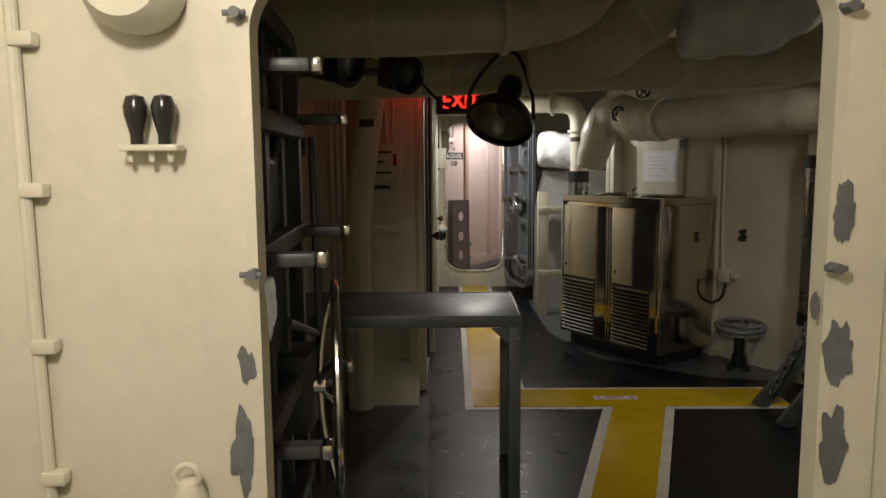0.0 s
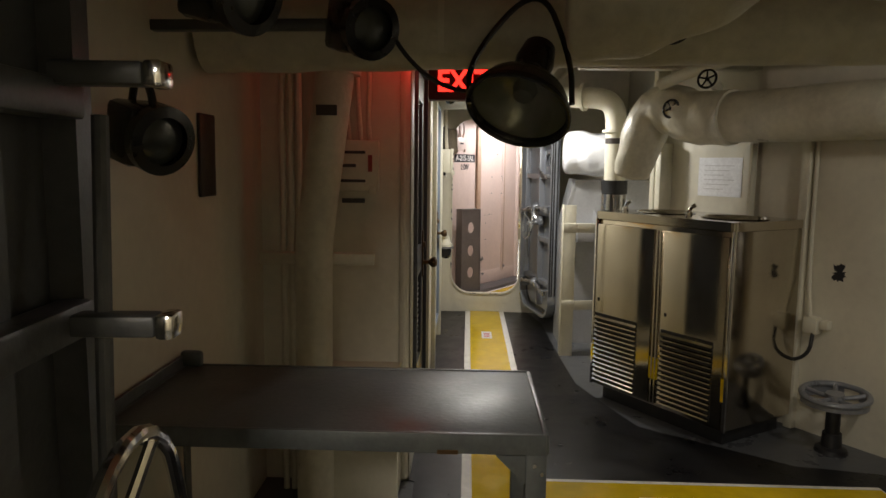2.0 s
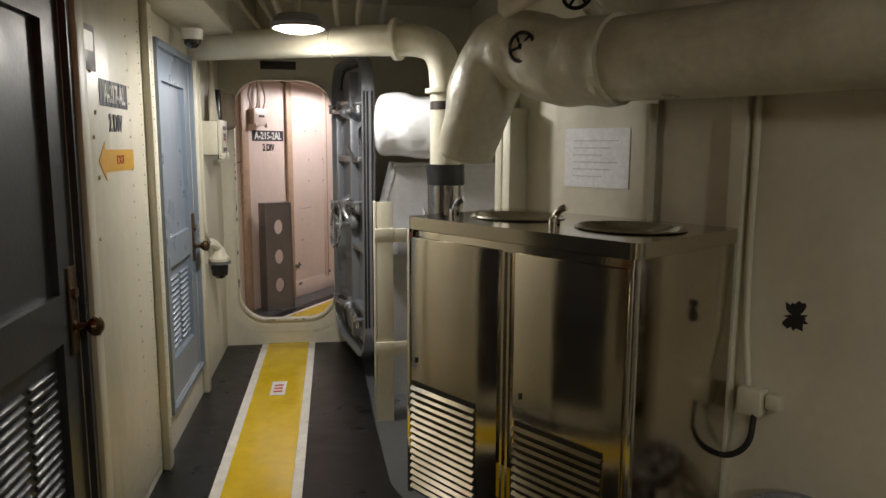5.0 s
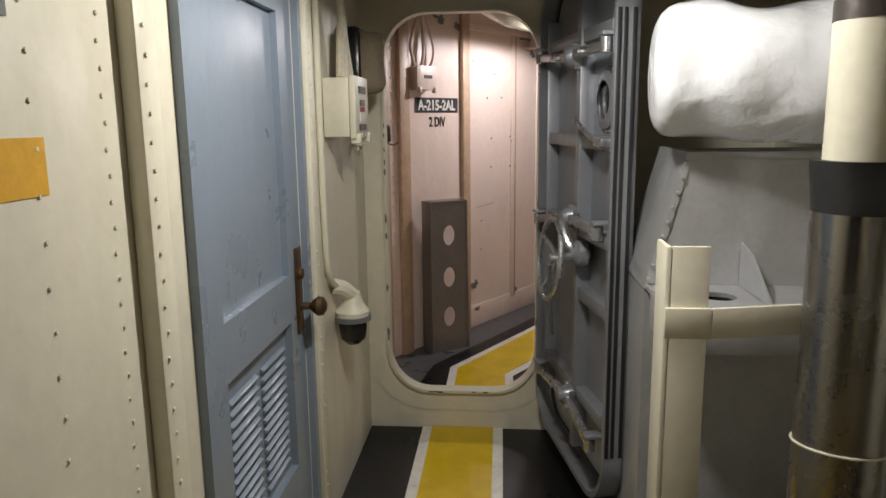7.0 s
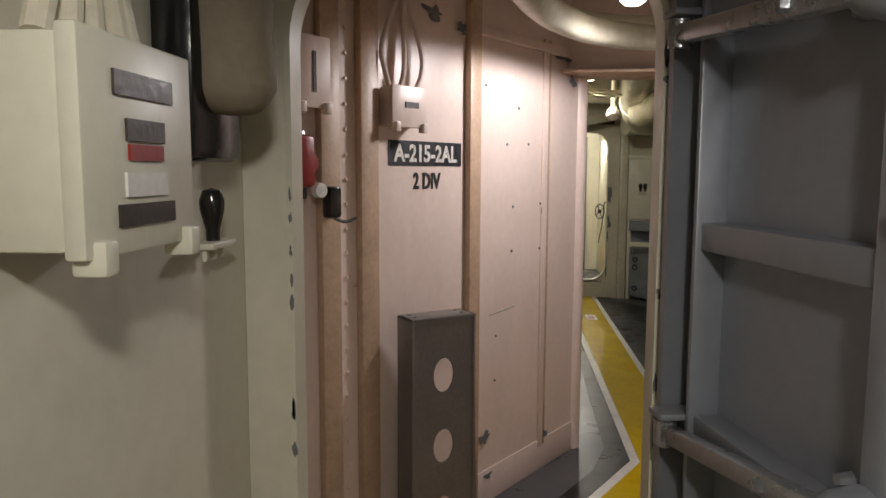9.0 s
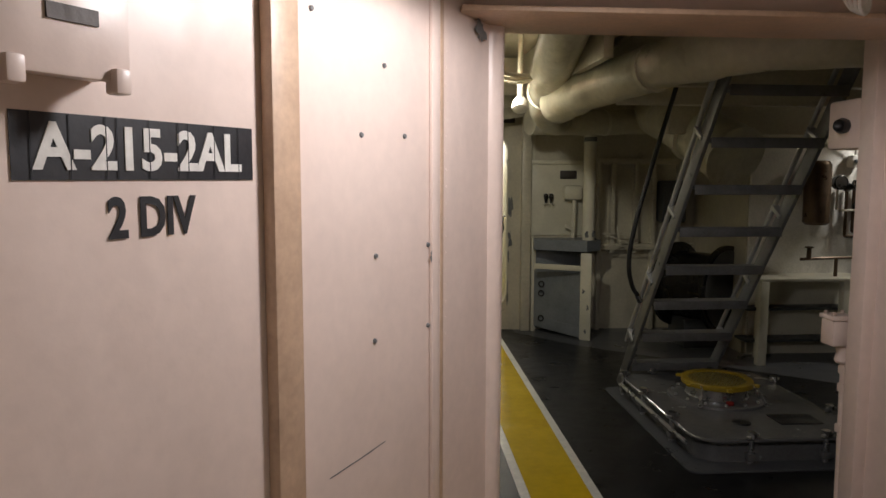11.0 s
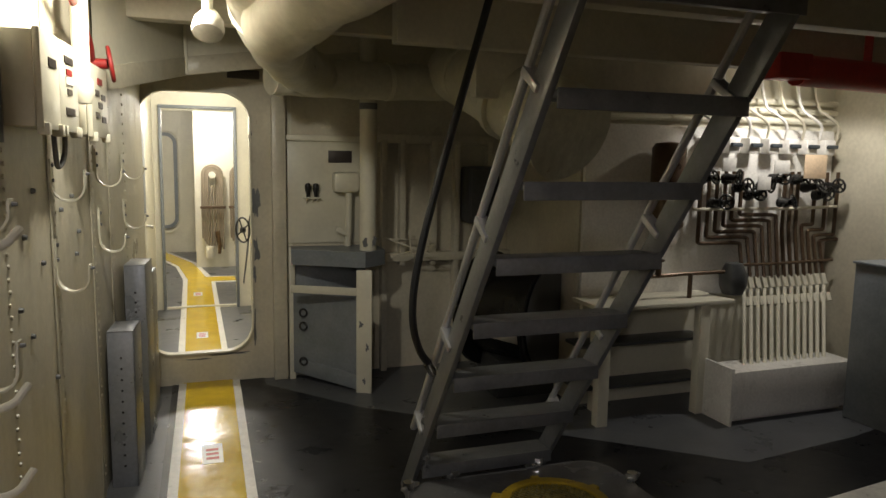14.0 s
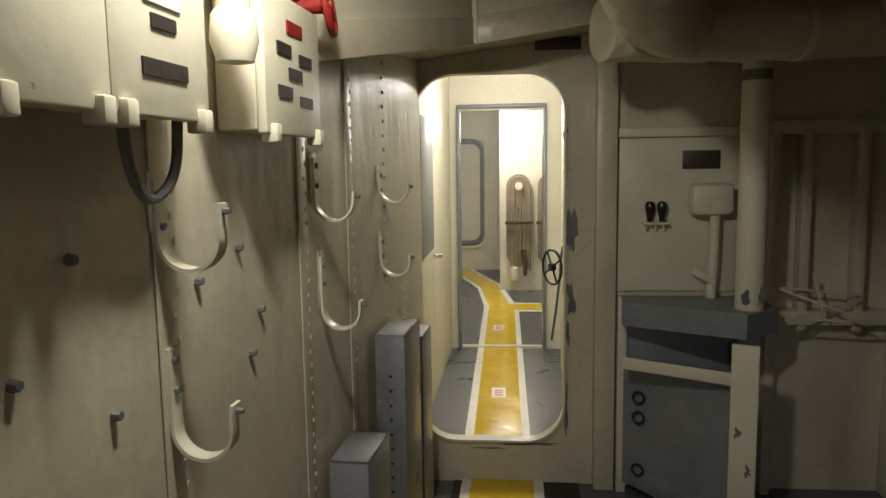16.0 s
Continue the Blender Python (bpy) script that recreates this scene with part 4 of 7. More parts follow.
# The two beams from x 0.75 are added to keep corridor light off the upper wall.
for x0, y, z in ((-0.16, 3.95, 2.16), (-0.16, 4.9, 2.2), (0.75, 4.98, 1.97), (0.75, 5.7, 2.03)):
    solo("overhead_beam", box(x0, 2.3, y - 0.05, y + 0.05, z, TOP, 0.006), BEIGE, "cream painted steel beam under the overhead; the low pair is added to block light", "beam", "structure")
solo("overhead_beam", box(-0.16, 0.1, 4.3, 8.09, 2.0, TOP, 0.006), BEIGE, "cream painted steel beam along the corridor", "beam", "structure")
for x, z in ((0.1, 2.20), (0.2, 2.24), (0.3, 2.18), (0.62, 2.22), (0.75, 2.2), (0.9, 2.24)):
    solo("cable_run", tube([(x, 4.3, z), (x + 0.05, 5.6, z + 0.02), (x, 6.9, z), (x + 0.04, 8.09, z)], 0.018, rounds=2), CABLE, "cream cable running along the overhead", "cable", group="overhead cables")


def dish_lamp(place, r=0.10, label="lit round ceiling lamp in a metal guard"):
    p = Vector(place)
    t = thing("ceiling_lamp", p, label, "lamp", "lit ceiling lamps")
    part("housing", lathe([(0.0, 0.07), (r * 0.8, 0.06), (r * 1.05, 0.02), (r * 1.05, 0.0), (r * 0.95, 0.0)], p), GREY, t)
    part("diffuser", lathe([(0.0, -0.02), (r * 0.6, -0.015), (r * 0.95, 0.0)], p), BULB_GLOW, t, "glowing white diffuser")
    part("stem", rod(p + Vector((0, 0, 0.065)), (p.x, p.y, TOP), 0.015), CREAM, t)
    return t


dish_lamp((0.452, 6.45, 1.965), 0.12)
t = thing("security_camera", (-0.06, 6.6, 1.90), "small white dome security camera", "camera")
part("mount", lathe([(0.0, 0.05), (0.05, 0.05), (0.05, 0.0), (0.0, 0.0)], (-0.06, 6.65, 1.93)), SIGN_WHITE, t)
part("dome", lathe([(0.04, 0.0), (0.038, -0.02), (0.022, -0.036), (0.0, -0.042)], (-0.06, 6.65, 1.93)), BLACK_PLASTIC, t)

# the slanting wall: stiffeners, paper, outlet, valve, stanchion
HM = frame_of(hull(0, 0, 0), HU, (0, 0, 1))
for s0, z1, w in ((0.98, 1.62, 0.05), (0.65, 1.58, 0.02), (-0.17, 1.60, 0.045), (1.75, 2.3, 0.05), (-0.22, 2.2, 0.04)):
    part("stiffener", box(s0 - w / 2, s0 + w / 2, 0.0, z1, -0.219 if s0 < 0.6 else 0.001, -0.10 if s0 < 0.6 else 0.045, 0.004, None, HM), CREAM, recess_wall if s0 < 0.6 else hull_wall)
t = thing("paper_notice", hull(0.24, 1.38, -0.218), "faint printed paper notice taped to the cream wall", "notice")
part("sheet", box(0.075, 0.405, 1.255, 1.505, -0.219, -0.217, 0, None, HM), NOTICE, t)
for k in range(6):
    part("text_line", box(0.12, 0.35 - 0.04 * (k % 3), 1.45 - k * 0.03, 1.455 - k * 0.03, -0.217, -0.2164, 0, None, HM), INK, t)
tagged(part("paint_chip", slab(blob(1.178, 0.90, 0.045, 0.034, 3, 40, 1.3), [], 0.0015, HM), LABEL_BLACK, hull_wall, "dark patch of missing paint"), kind="stuff")
t = thing("power_outlet", hull(1.09, 0.60, 0.02), "cream power outlet with black plug and cord", "outlet")
part("box", box(1.04, 1.12, 0.56, 0.65, 0.001, 0.07, 0.010, None, HM), CREAM, t)
part("switch", box(1.125, 1.17, 0.59, 0.64, 0.001, 0.05, 0.008, None, HM), CREAM, t)
part("conduit", tube([hull(1.06, 0.65, 0.03), hull(1.03, 0.9, 0.02), hull(1.03, 1.60, 0.02)], 0.011, rounds=1), CREAM, t)
part("cord", tube([hull(1.10, 0.57, 0.06), hull(1.10, 0.46, 0.08), hull(1.02, 0.40, 0.09), hull(0.93, 0.42, 0.09)], 0.010, rounds=3), RUBBER_AND_SHADE, t)
t = thing("floor_valve", (1.97, 4.78, 0), "black floor valve with a wide grey handwheel", "valve")
handwheel("handwheel", (1.97, 4.78, 0.30), (-0.05, -0.08, 1), 0.155, 0.015, GREY, t, 5, 0.045, 0.02)
part("rim_skirt", lathe([(0.15, -0.05), (0.158, -0.05), (0.158, 0.0), (0.15, 0.0)], (1.97, 4.78, 0.30)), GREY, t)
part("stem", rod((1.97, 4.78, 0.03), (1.97, 4.78, 0.3), 0.035), RUBBER_AND_SHADE, t)
part("flange", lathe([(0.0, 0.10), (0.045, 0.10), (0.05, 0.03), (0.075, 0.02), (0.08, 0.0)], (1.97, 4.78, 0.0)), RUBBER_AND_SHADE, t)
t = thing("stanchion", (2.285, 4.45, 0), "cream stanchion pipe with a metal jacket between black bands", "pipe")
part("pipe", rod((2.285, 4.45, 0), (2.285, 4.45, TOP), 0.075, seg=28), CREAM, t)
part("jacket", rod((2.285, 4.45, 0.43), (2.285, 4.45, 1.40), 0.083, seg=28), FOIL, t, "shiny creased metal jacket")
for z in (0.38, 1.37):
    part("band", rod((2.285, 4.45, z), (2.285, 4.45, z + 0.08), 0.087, seg=28), RUBBER_AND_SHADE, t)
part("bracket", box(2.33, 2.42, 4.32, 4.40, 1.68, 1.74, 0.006), CREAM, t)


def chain(a, b, sag, r, name, label):
    """Round links hung in a slack line from a to b."""
    t = thing(name, a, label, "chain")
    a, b = Vector(a), Vector(b)
    n = int((b - a).length / (r * 2.9))
    for k in range(n):
        s = (k + 0.5) / n
        p = a.lerp(b, s) - Vector((0, 0, sag * 4 * s * (1 - s)))
        d = (b - a - Vector((0, 0, sag * 4 * (1 - 2 * s)))).normalized()
        side = d.cross((0, 0, 1)).normalized()
        if k % 2:
            side = d.cross(side)
        up = d.cross(side)
        pts = [p + d * (math.cos(w) * r * 2.0) + side * (math.sin(w) * r * 1.25) for w in [2 * math.pi * i / 14 for i in range(14)]]
        part("link", tube(pts, r * 0.42, seg=6, rounds=0, closed=True), CHIP, t)


chain((1.80, 3.90, 0.12), (2.43, 3.92, 1.48), 0.03, 0.016, "guard_chain", "dull steel guard chain beside the ladder")
t = thing("inclined_ladder", (2.2, 4.0, 0), "dark grey steel ladder going up beside the stanchion", "ladder")
part("stringer", obox((1.77, 4.0, 0.0), (2.72, 4.0, 1.235), 0.03, 0.085, 0.004), TABLE, t)
part("stringer", obox((2.18, 4.17, 0.0), (2.53, 4.17, 0.42), 0.03, 0.085, 0.004), TABLE, t)
for x, z in ((2.02, 0.20), (2.20, 0.42), (2.38, 0.65), (2.55, 0.88)):
    tread = part("tread", box(x - 0.01, x + 0.15, 3.70, 3.985, z, z + 0.02, 0.004), TABLE, t)
    part("nosing", box(x - 0.016, x - 0.011, 3.70, 3.985, z - 0.02, z + 0.022, 0.001), TABLE, tread)
for x, z in ((2.15, 0.50), (2.42, 0.85)):
    part("bolt", bolts([(x, 3.984, z)], (0, -1, 0), 0.014, 0.012), CHROME, t)
part("stringer", obox((1.77, 3.69, 0.0), (2.72, 3.69, 1.235), 0.03, 0.085, 0.004), TABLE, t)

# ---- corridor: doors and fittings ----
XW = -0.165


def cabin_door(name, y0, y1, z0, z1, paint, label, louvre):
    t = thing(name, (XW - 0.02, (y0 + y1) / 2, z0), label, "door")
    t["kind"] = "structure"
    fr = frame_of((XW, 0, 0), (0, 1, 0), (0, 0, 1))
    fm = part("door_frame", slab([(y0 - 0.03, z0 - 0.02), (y1 + 0.03, z0 - 0.02), (y1 + 0.03, z1 + 0.03), (y0 - 0.03, z1 + 0.03)], [[(y0, z0), (y1, z0), (y1, z1), (y0, z1)]], 0.02, fr), paint, t)
    w = y1 - y0
    mid = z0 + (z1 - z0) * 0.42
    panels = [[(y0 + 0.13, mid + 0.09), (y1 - 0.13, mid + 0.09), (y1 - 0.13, z1 - 0.14), (y0 + 0.13, z1 - 0.14)], [(y0 + 0.13, z0 + 0.2), (y1 - 0.13, z0 + 0.2), (y1 - 0.13, mid - 0.05), (y0 + 0.13, mid - 0.05)]]
    part("door_leaf", slab([(y0 + 0.002, z0 + 0.004), (y1 - 0.002, z0 + 0.004), (y1 - 0.002, z1 - 0.002), (y0 + 0.002, z1 - 0.002)], panels, 0.034, fr @ Matrix.Translation((0, 0, -0.036))), paint, t)
    part("upper_panel", slab([(panels[0][0][0] - 0.005, panels[0][0][1] - 0.005), (panels[0][1][0] + 0.005, panels[0][0][1] - 0.005), (panels[0][1][0] + 0.005, panels[0][2][1] + 0.005), (panels[0][0][0] - 0.005, panels[0][2][1] + 0.005)], [], 0.012, fr @ Matrix.Translation((0, 0, -0.034))), paint, t)
    lo = panels[1]
    back = part("lower_panel", slab([(lo[0][0] - 0.005, lo[0][1] - 0.005), (lo[1][0] + 0.005, lo[0][1] - 0.005), (lo[1][0] + 0.005, lo[2][1] + 0.005), (lo[0][0] - 0.005, lo[2][1] + 0.005)], [], 0.012, fr @ Matrix.Translation((0, 0, -0.036))), paint, t)
    if louvre:
        cy = (lo[0][0] + lo[1][0]) / 2
        n = 13
        for a, b in ((lo[0][0] + 0.035, cy - 0.02), (cy + 0.02, lo[1][0] - 0.035)):
            for k in range(n):
                z = lo[0][1] + 0.04 + (lo[2][1] - lo[0][1] - 0.08) * k / n
                part("louvre", obox((XW - 0.02, a, z), (XW - 0.02, b, z + 0.0), 0.014, 0.014, 0.002, up=(0.6, 0, 1)), paint, back)
    kz, ky = mid + 0.03, y1 - 0.05
    ep = part("escutcheon", box(XW - 0.002, XW + 0.006, ky - 0.028, ky + 0.028, kz - 0.13, kz + 0.13, 0.003), BRASS, t, "tall aged brass lock plate")
    part("knob", lathe([(0.0, 0.0), (0.022, 0.0), (0.012, 0.008), (0.010, 0.03), (0.020, 0.04), (0.030, 0.055), (0.028, 0.07), (0.012, 0.08), (0.0, 0.081)], (XW + 0.004, ky, kz - 0.05), (1, 0, 0), seg=24), BRASS, ep, "round dark brass knob")
    part("thumb_turn", lathe([(0.0, 0.014), (0.016, 0.012), (0.018, 0.0)], (XW + 0.004, ky, kz + 0.05), (1, 0, 0), seg=16), BRASS, ep)
    for z in (z0 + 0.25, (z0 + z1) / 2, z1 - 0.25):
        part("hinge", rod((XW + 0.012, y0 + 0.0, z - 0.04), (XW + 0.012, y0 + 0.0, z + 0.04), 0.007, seg=10), paint, fm)
    return t


cabin_door("door_1", *D1, DARK_BLUE_DOOR, "dark blue-grey cabin door with louvred lower panel and brass knob", True)
cabin_door("door_2", *D2, BLUE_DOOR, "light blue-grey cabin door with louvred lower panel and brass knob", True)
part("corner_post", box(XW - 0.055, XW + 0.004, 4.294, 4.459, 0.0, TOP, 0.022), CREAM_WALL, west_wall)
for i, (y0, y1) in enumerate(((5.30, 6.06),)):
    part("sheet_panel", box(XW + 0.001, XW + 0.006, y0, y1, 0.05, 2.0, 0.001), CREAM_WALL, west_wall)
for y in (5.27, 6.12, 7.13):
    part("upright", box(XW + 0.001, XW + 0.035, y - 0.035, y + 0.035, 0.0, 2.05, 0.006), CREAM, west_wall)
bm = bmesh.new()
for y, x, n in ((5.345, 0.006, 26), (5.85, 0.006, 30), (6.02, 0.006, 46), (6.105, 0.036, 40), (7.11, 0.036, 40), (6.19, 0.001, 34)):
    bolts([(XW + x, y + 0.004 * (k % 2), 0.1 + 1.85 * k / n) for k in range(n)], (1, 0, 0), 0.0045, 0.003, bm)
bolts([(XW + 0.006, 5.42 + 0.03 * (k % 2), z) for k, z in enumerate((1.66, 1.53, 1.45, 1.32, 1.12))], (1, 0, 0), 0.008, 0.006, bm)
stuff("rivets", bm, CREAM, west_wall, "small painted rivets")


def stencil(name, place, along, text, sub, label, base, ink, w, h):
    """A dark stencilled compartment label with a second line below it."""
    m = frame_of(place, along, (0, 0, 1))
    t = thing(name, place, label, "sign")
    part("panel", slab([(-w / 2, -h / 2), (w / 2, -h / 2), (w / 2, h / 2), (-w / 2, h / 2)], [], 0.0012, m), base, t)
    words("lettering", text, h * 0.95, m @ Matrix.Translation((0, -h * 0.03, 0.0022)), ink, t, bold=0.0026, xscale=w / h / 4.95)
    words("second_line", sub, h * 0.92, m @ Matrix.Translation((0.0, -h * 1.15, 0.0014)), base, t, bold=0.0024, xscale=0.8)
    for k in range(9):
        part("stencil_gap", slab([(-w * 0.44 + w * 0.1 * k + 0.012 * (k % 3), -h * 0.5), (-w * 0.437 + w * 0.1 * k + 0.012 * (k % 3), -h * 0.5), (-w * 0.437 + w * 0.1 * k + 0.012 * (k % 3), h * 0.5), (-w * 0.44 + w * 0.1 * k + 0.012 * (k % 3), h * 0.5)], [], 0.0008, m @ Matrix.Translation((0, 0, 0.0028))), base, t)
    return m


stencil("compartment_label", Vector((XW + 0.007, 5.665, 1.60)), (0, 1, 0), "A-217-AL", "2 DIV", "dark stencilled label A-217-AL with 2 DIV below", LABEL_NAVY, PAPER, 0.32, 0.088)
t = thing("exit_arrow", (XW + 0.007, 5.655, 1.372), "orange-yellow exit arrow sticker pointing back along the corridor", "sign")
m = frame_of((XW + 0.007, 5.655, 1.372), (0, 1, 0), (0, 0, 1))
part("arrow", slab([(-0.20, 0.0), (-0.125, 0.066), (-0.125, 0.038), (0.215, 0.038), (0.215, -0.038), (-0.125, -0.038), (-0.125, -0.066)], [], 0.001, m), ARROW, t)
words("lettering", "EXIT", 0.045, m @ Matrix.Translation((0.045, 0, 0.0016)), SIGN_RED, t)
t = thing("notice_corner", (XW + 0.007, 5.40, 1.72), "grey framed notice with white top on the panel wall", "notice")
part("sheet", box(XW + 0.007, XW + 0.012, 5.30, 5.47, 1.66, 1.80, 0.001), GREY, t)
part("label_strip", box(XW + 0.0125, XW + 0.014, 5.33, 5.45, 1.72, 1.78), SIGN_WHITE, t)

switch_box("switch_box", (XW + 0.001, 7.50, 1.47), (0.215, 0.115, 0.20), (1, 0, 0), "cream switch box with warning label, on the corridor wall",
           [(0, 0.30, 0.12, 0.024, PLATE), (0, -0.34, 0.115, 0.022, PLATE), (0, -0.03, 0.07, 0.016, RED), (0, 0.08, 0.078, 0.022, PLATE), (0, -0.19, 0.085, 0.024, PAPER)],
           [(x, [(x * 0.24 + dx, 0.05, 0.22), (x * 0.24 + 2.0 * dx, 0.05, 0.34), (x * 0.2 + 1.2 * dx, 0.04, 0.55)], 0.014) for x, dx in ((-0.38, 0.06), (-0.15, 0.03), (0.05, 0.0), (0.3, -0.03), (0.42, -0.05))])
t = thing("hanging_lantern", (-0.12, 7.83, 1.62), "covered emergency lantern in a cream cloth bag", "lantern")
part("cover", tube([(-0.08, 7.83, 1.53), (-0.08, 7.83, 1.55), (-0.085, 7.83, 1.61), (-0.09, 7.83, 1.70), (-0.09, 7.83, 1.76)], lambda k: 0.03 + 0.038 * min(1, k * 3) - 0.02 * max(0, k - 0.7), rounds=2, seg=20, wobble=0.012), CANVAS, t)
part("case", box(-0.164, -0.10, 7.74, 7.92, 1.46, 1.78, 0.015), LAMP_BLACK, t)
handset(XW, 1.33, 7.88, (1, 0, 0), "handset_hook", "single dark handle on a small cream rack", 0.9, (0, 1, 0), (0.0,))
t = thing("caged_wall_light", (-0.11, 7.47, 0.78), "cream junction with dark glass globe light, low on the corridor wall", "lamp")
part("cap", lathe([(0.0, 0.0), (0.06, 0.0), (0.062, 0.02), (0.04, 0.05), (0.03, 0.09), (0.0, 0.10)], (-0.105, 7.48, 0.715)), CREAM, t)
part("rim", lathe([(0.055, 0.0), (0.068, 0.0), (0.068, 0.018), (0.055, 0.018)], (-0.105, 7.48, 0.70)), CHIP, t)
part("globe", lathe([(0.048, 0.0), (0.052, -0.03), (0.046, -0.075), (0.025, -0.095), (0.0, -0.10)], (-0.105, 7.48, 0.705)), BLACK_PLASTIC, t, "dark glass globe")
part("arm", tube([(XW, 7.42, 0.84), (-0.13, 7.44, 0.83), (-0.11, 7.47, 0.80)], 0.03, rounds=2), CREAM, t)
part("conduit", tube([(XW + 0.012, 7.30, 1.95), (XW + 0.012, 7.30, 0.95), (XW + 0.015, 7.36, 0.87), (XW + 0.02, 7.42, 0.84)], 0.011, rounds=2), CREAM, t)
solo("name_plate", box(0.12, 0.36, 8.083, 8.092, 1.945, 2.0, 0.002), PLATE, "dark engraved plate over the doorway", "sign")
solo("name_plate", box(1.40, 1.60, 15.044, 15.051, 1.985, 2.04, 0.002), PLATE, "dark engraved plate over the doorway", "sign")
solo("doorway_plate", slab(rounded(OV2[0] - 0.10, OV2[1] + 0.10, OV2[2] - 0.10, OV2[3] + 0.10, 0.27, 12), [rounded(OV2[0] - 0.013, OV2[1] + 0.013, OV2[2] - 0.013, OV2[3] + 0.013, 0.2, 12)], 0.004, facing_y(8.0925)), CREAM_WALL,
     "welded cream plate round the watertight doorway", "door frame", "structure")


rnd = random.Random(11)
bm = bmesh.new()
for k in range(22):
    x = (OV2[0] - 0.005) if k % 2 else (OV2[1] + 0.005)
    z = rnd.uniform(0.42, 1.66)
    slab(blob(x, z, rnd.uniform(0.002, 0.005), rnd.uniform(0.006, 0.03), k + 71, 14, 0.8), [], 0.0008, facing_y(8.0696), bm)
for k in range(8):
    slab(blob(rnd.uniform(OV2[0] + 0.15, OV2[1] - 0.15), OV2[2] - 0.005, rnd.uniform(0.008, 0.03), rnd.uniform(0.002, 0.004), k + 101, 14, 0.8), [], 0.0008, facing_y(8.0696), bm)
stuff("paint_chip", bm, CHIP, near_bulkhead, "small dark chips along the coaming edge")


def grey_door():
    """The open watertight door beside the corridor's end."""
    t = thing("watertight_door", (0.75, 7.6, 0), "grey painted watertight door swung open, with porthole, dogs and handwheel", "door")
    a, b = Vector((0.672, 8.05, 0)), Vector((0.845, 7.16, 0))
    u = (b - a).normalized()
    n = Vector((u.y, -u.x, 0))
    if n.x > 0:
        n = -n
    L = (b - a).length
    m = frame_of(a, u, (0, 0, 1))
    flip = -1 if (m.to_3x3() @ Vector((0, 0, 1))).dot(n) < 0 else 1
    z0, z1 = 0.12, 1.96
    P = lambda s, z, o: a + u * s + n * o + Vector((0, 0, z))
    port = [(0.685 + 0.062 * math.cos(2 * math.pi * k / 24), 1.483 + 0.062 * math.sin(2 * math.pi * k / 24)) for k in range(24)]
    part("leaf", slab(rounded(0, L, z0, z1, 0.20, 10), [port], 0.012 * flip, m), ALUMINIUM, t)
    part("edge_flange", slab(rounded(0, L, z0, z1, 0.20, 10), [rounded(0.018, L - 0.018, z0 + 0.018, z1 - 0.018, 0.185, 10)], 0.075 * flip, m), ALUMINIUM, t)
    part("gasket", slab(rounded(0.03, L - 0.03, z0 + 0.03, z1 - 0.03, 0.175, 10), [rounded(0.05, L - 0.05, z0 + 0.05, z1 - 0.05, 0.16, 10)], 0.02 * flip, m), RUBBER_AND_SHADE, t)
    pr = part("porthole_ring", lathe([(0.062, 0.0), (0.095, 0.0), (0.095, 0.012), (0.07, 0.02), (0.062, 0.02)], P(0.685, 1.483, 0.012), n), ALUMINIUM, t)
    part("porthole_glass", lathe([(0.0, 0.0), (0.062, 0.0), (0.062, 0.006), (0.0, 0.006)], P(0.685, 1.483, 0.0), n), GLASS, pr, "dark porthole glass")
    for o in (0.018, 0.045, 0.064):
        part("edge_seal", obox(P(L + 0.002, 0.34, o), P(L + 0.002, 1.74, o), 0.006, 0.011, 0.001, up=n), RUBBER_AND_SHADE, t, "black rubber edge seal")
    for s, za, zb in ((0.515, 0.2, 1.88), (0.09, 0.3, 1.80)):
        part("stiffener", obox(P(s, za, 0.035), P(s, zb, 0.035), 0.012 if s < 0.1 else 0.04, 0.055, 0.003, up=n), ALUMINIUM, t)
    for z, s0, s1 in ((1.345, 0.10, L - 0.03), (1.03, 0.10, L - 0.03), (0.80, 0.53, L - 0.03), (0.42, 0.10, L - 0.1), (1.70, 0.10, L - 0.08)):
        part("crossbar", obox(P(s0, z, 0.03), P(s1, z, 0.03), 0.05, 0.045, 0.004), ALUMINIUM, t)
    part("porthole_bead", ring(P(0.685, 1.483, 0.013), n, 0.102, 0.005), ALUMINIUM, t, "raised weld ring")
    # dogs: a long arm from the hub to each edge, with a roller at its end
    for sa, za, sb, zb in ((0.50, 1.075, 0.06, 1.01), (0.50, 1.075, 0.82, 1.065), (0.50, 1.63, 0.06, 1.665), (0.54, 1.64, 0.86, 1.64), (0.50, 0.40, 0.10, 0.36), (0.50, 0.40, 0.80, 0.34)):
        dog = part("dog", obox(P(sa, za, 0.085), P(sb, zb, 0.085), 0.026, 0.030, 0.006), WORN_STEEL, t, "bright worn steel dog arm")
        part("roller", rod(P(sb, zb - 0.022, 0.085), P(sb, zb + 0.022, 0.085), 0.019, seg=14), WORN_STEEL, dog)
        part("keeper", obox(P(sb, zb + 0.032, 0.02), P(sb, zb + 0.032, 0.105), 0.05, 0.012, 0.003), ALUMINIUM, dog)
        mid = P(sa, za, 0.085).lerp(P(sb, zb, 0.085), 0.3)
        part("guide_bolt", bolts([mid], n, 0.012, 0.024), WORN_STEEL, dog)
    for z in (1.075, 1.635, 0.40):
        hubp = part("dog_hub", lathe([(0.0, 0.055), (0.022, 0.052), (0.034, 0.035), (0.040, 0.0)], P(0.505, z, 0.062), n, seg=20), ALUMINIUM, t)
        for k in range(4):
            q = 2 * math.pi * k / 4 + 0.5
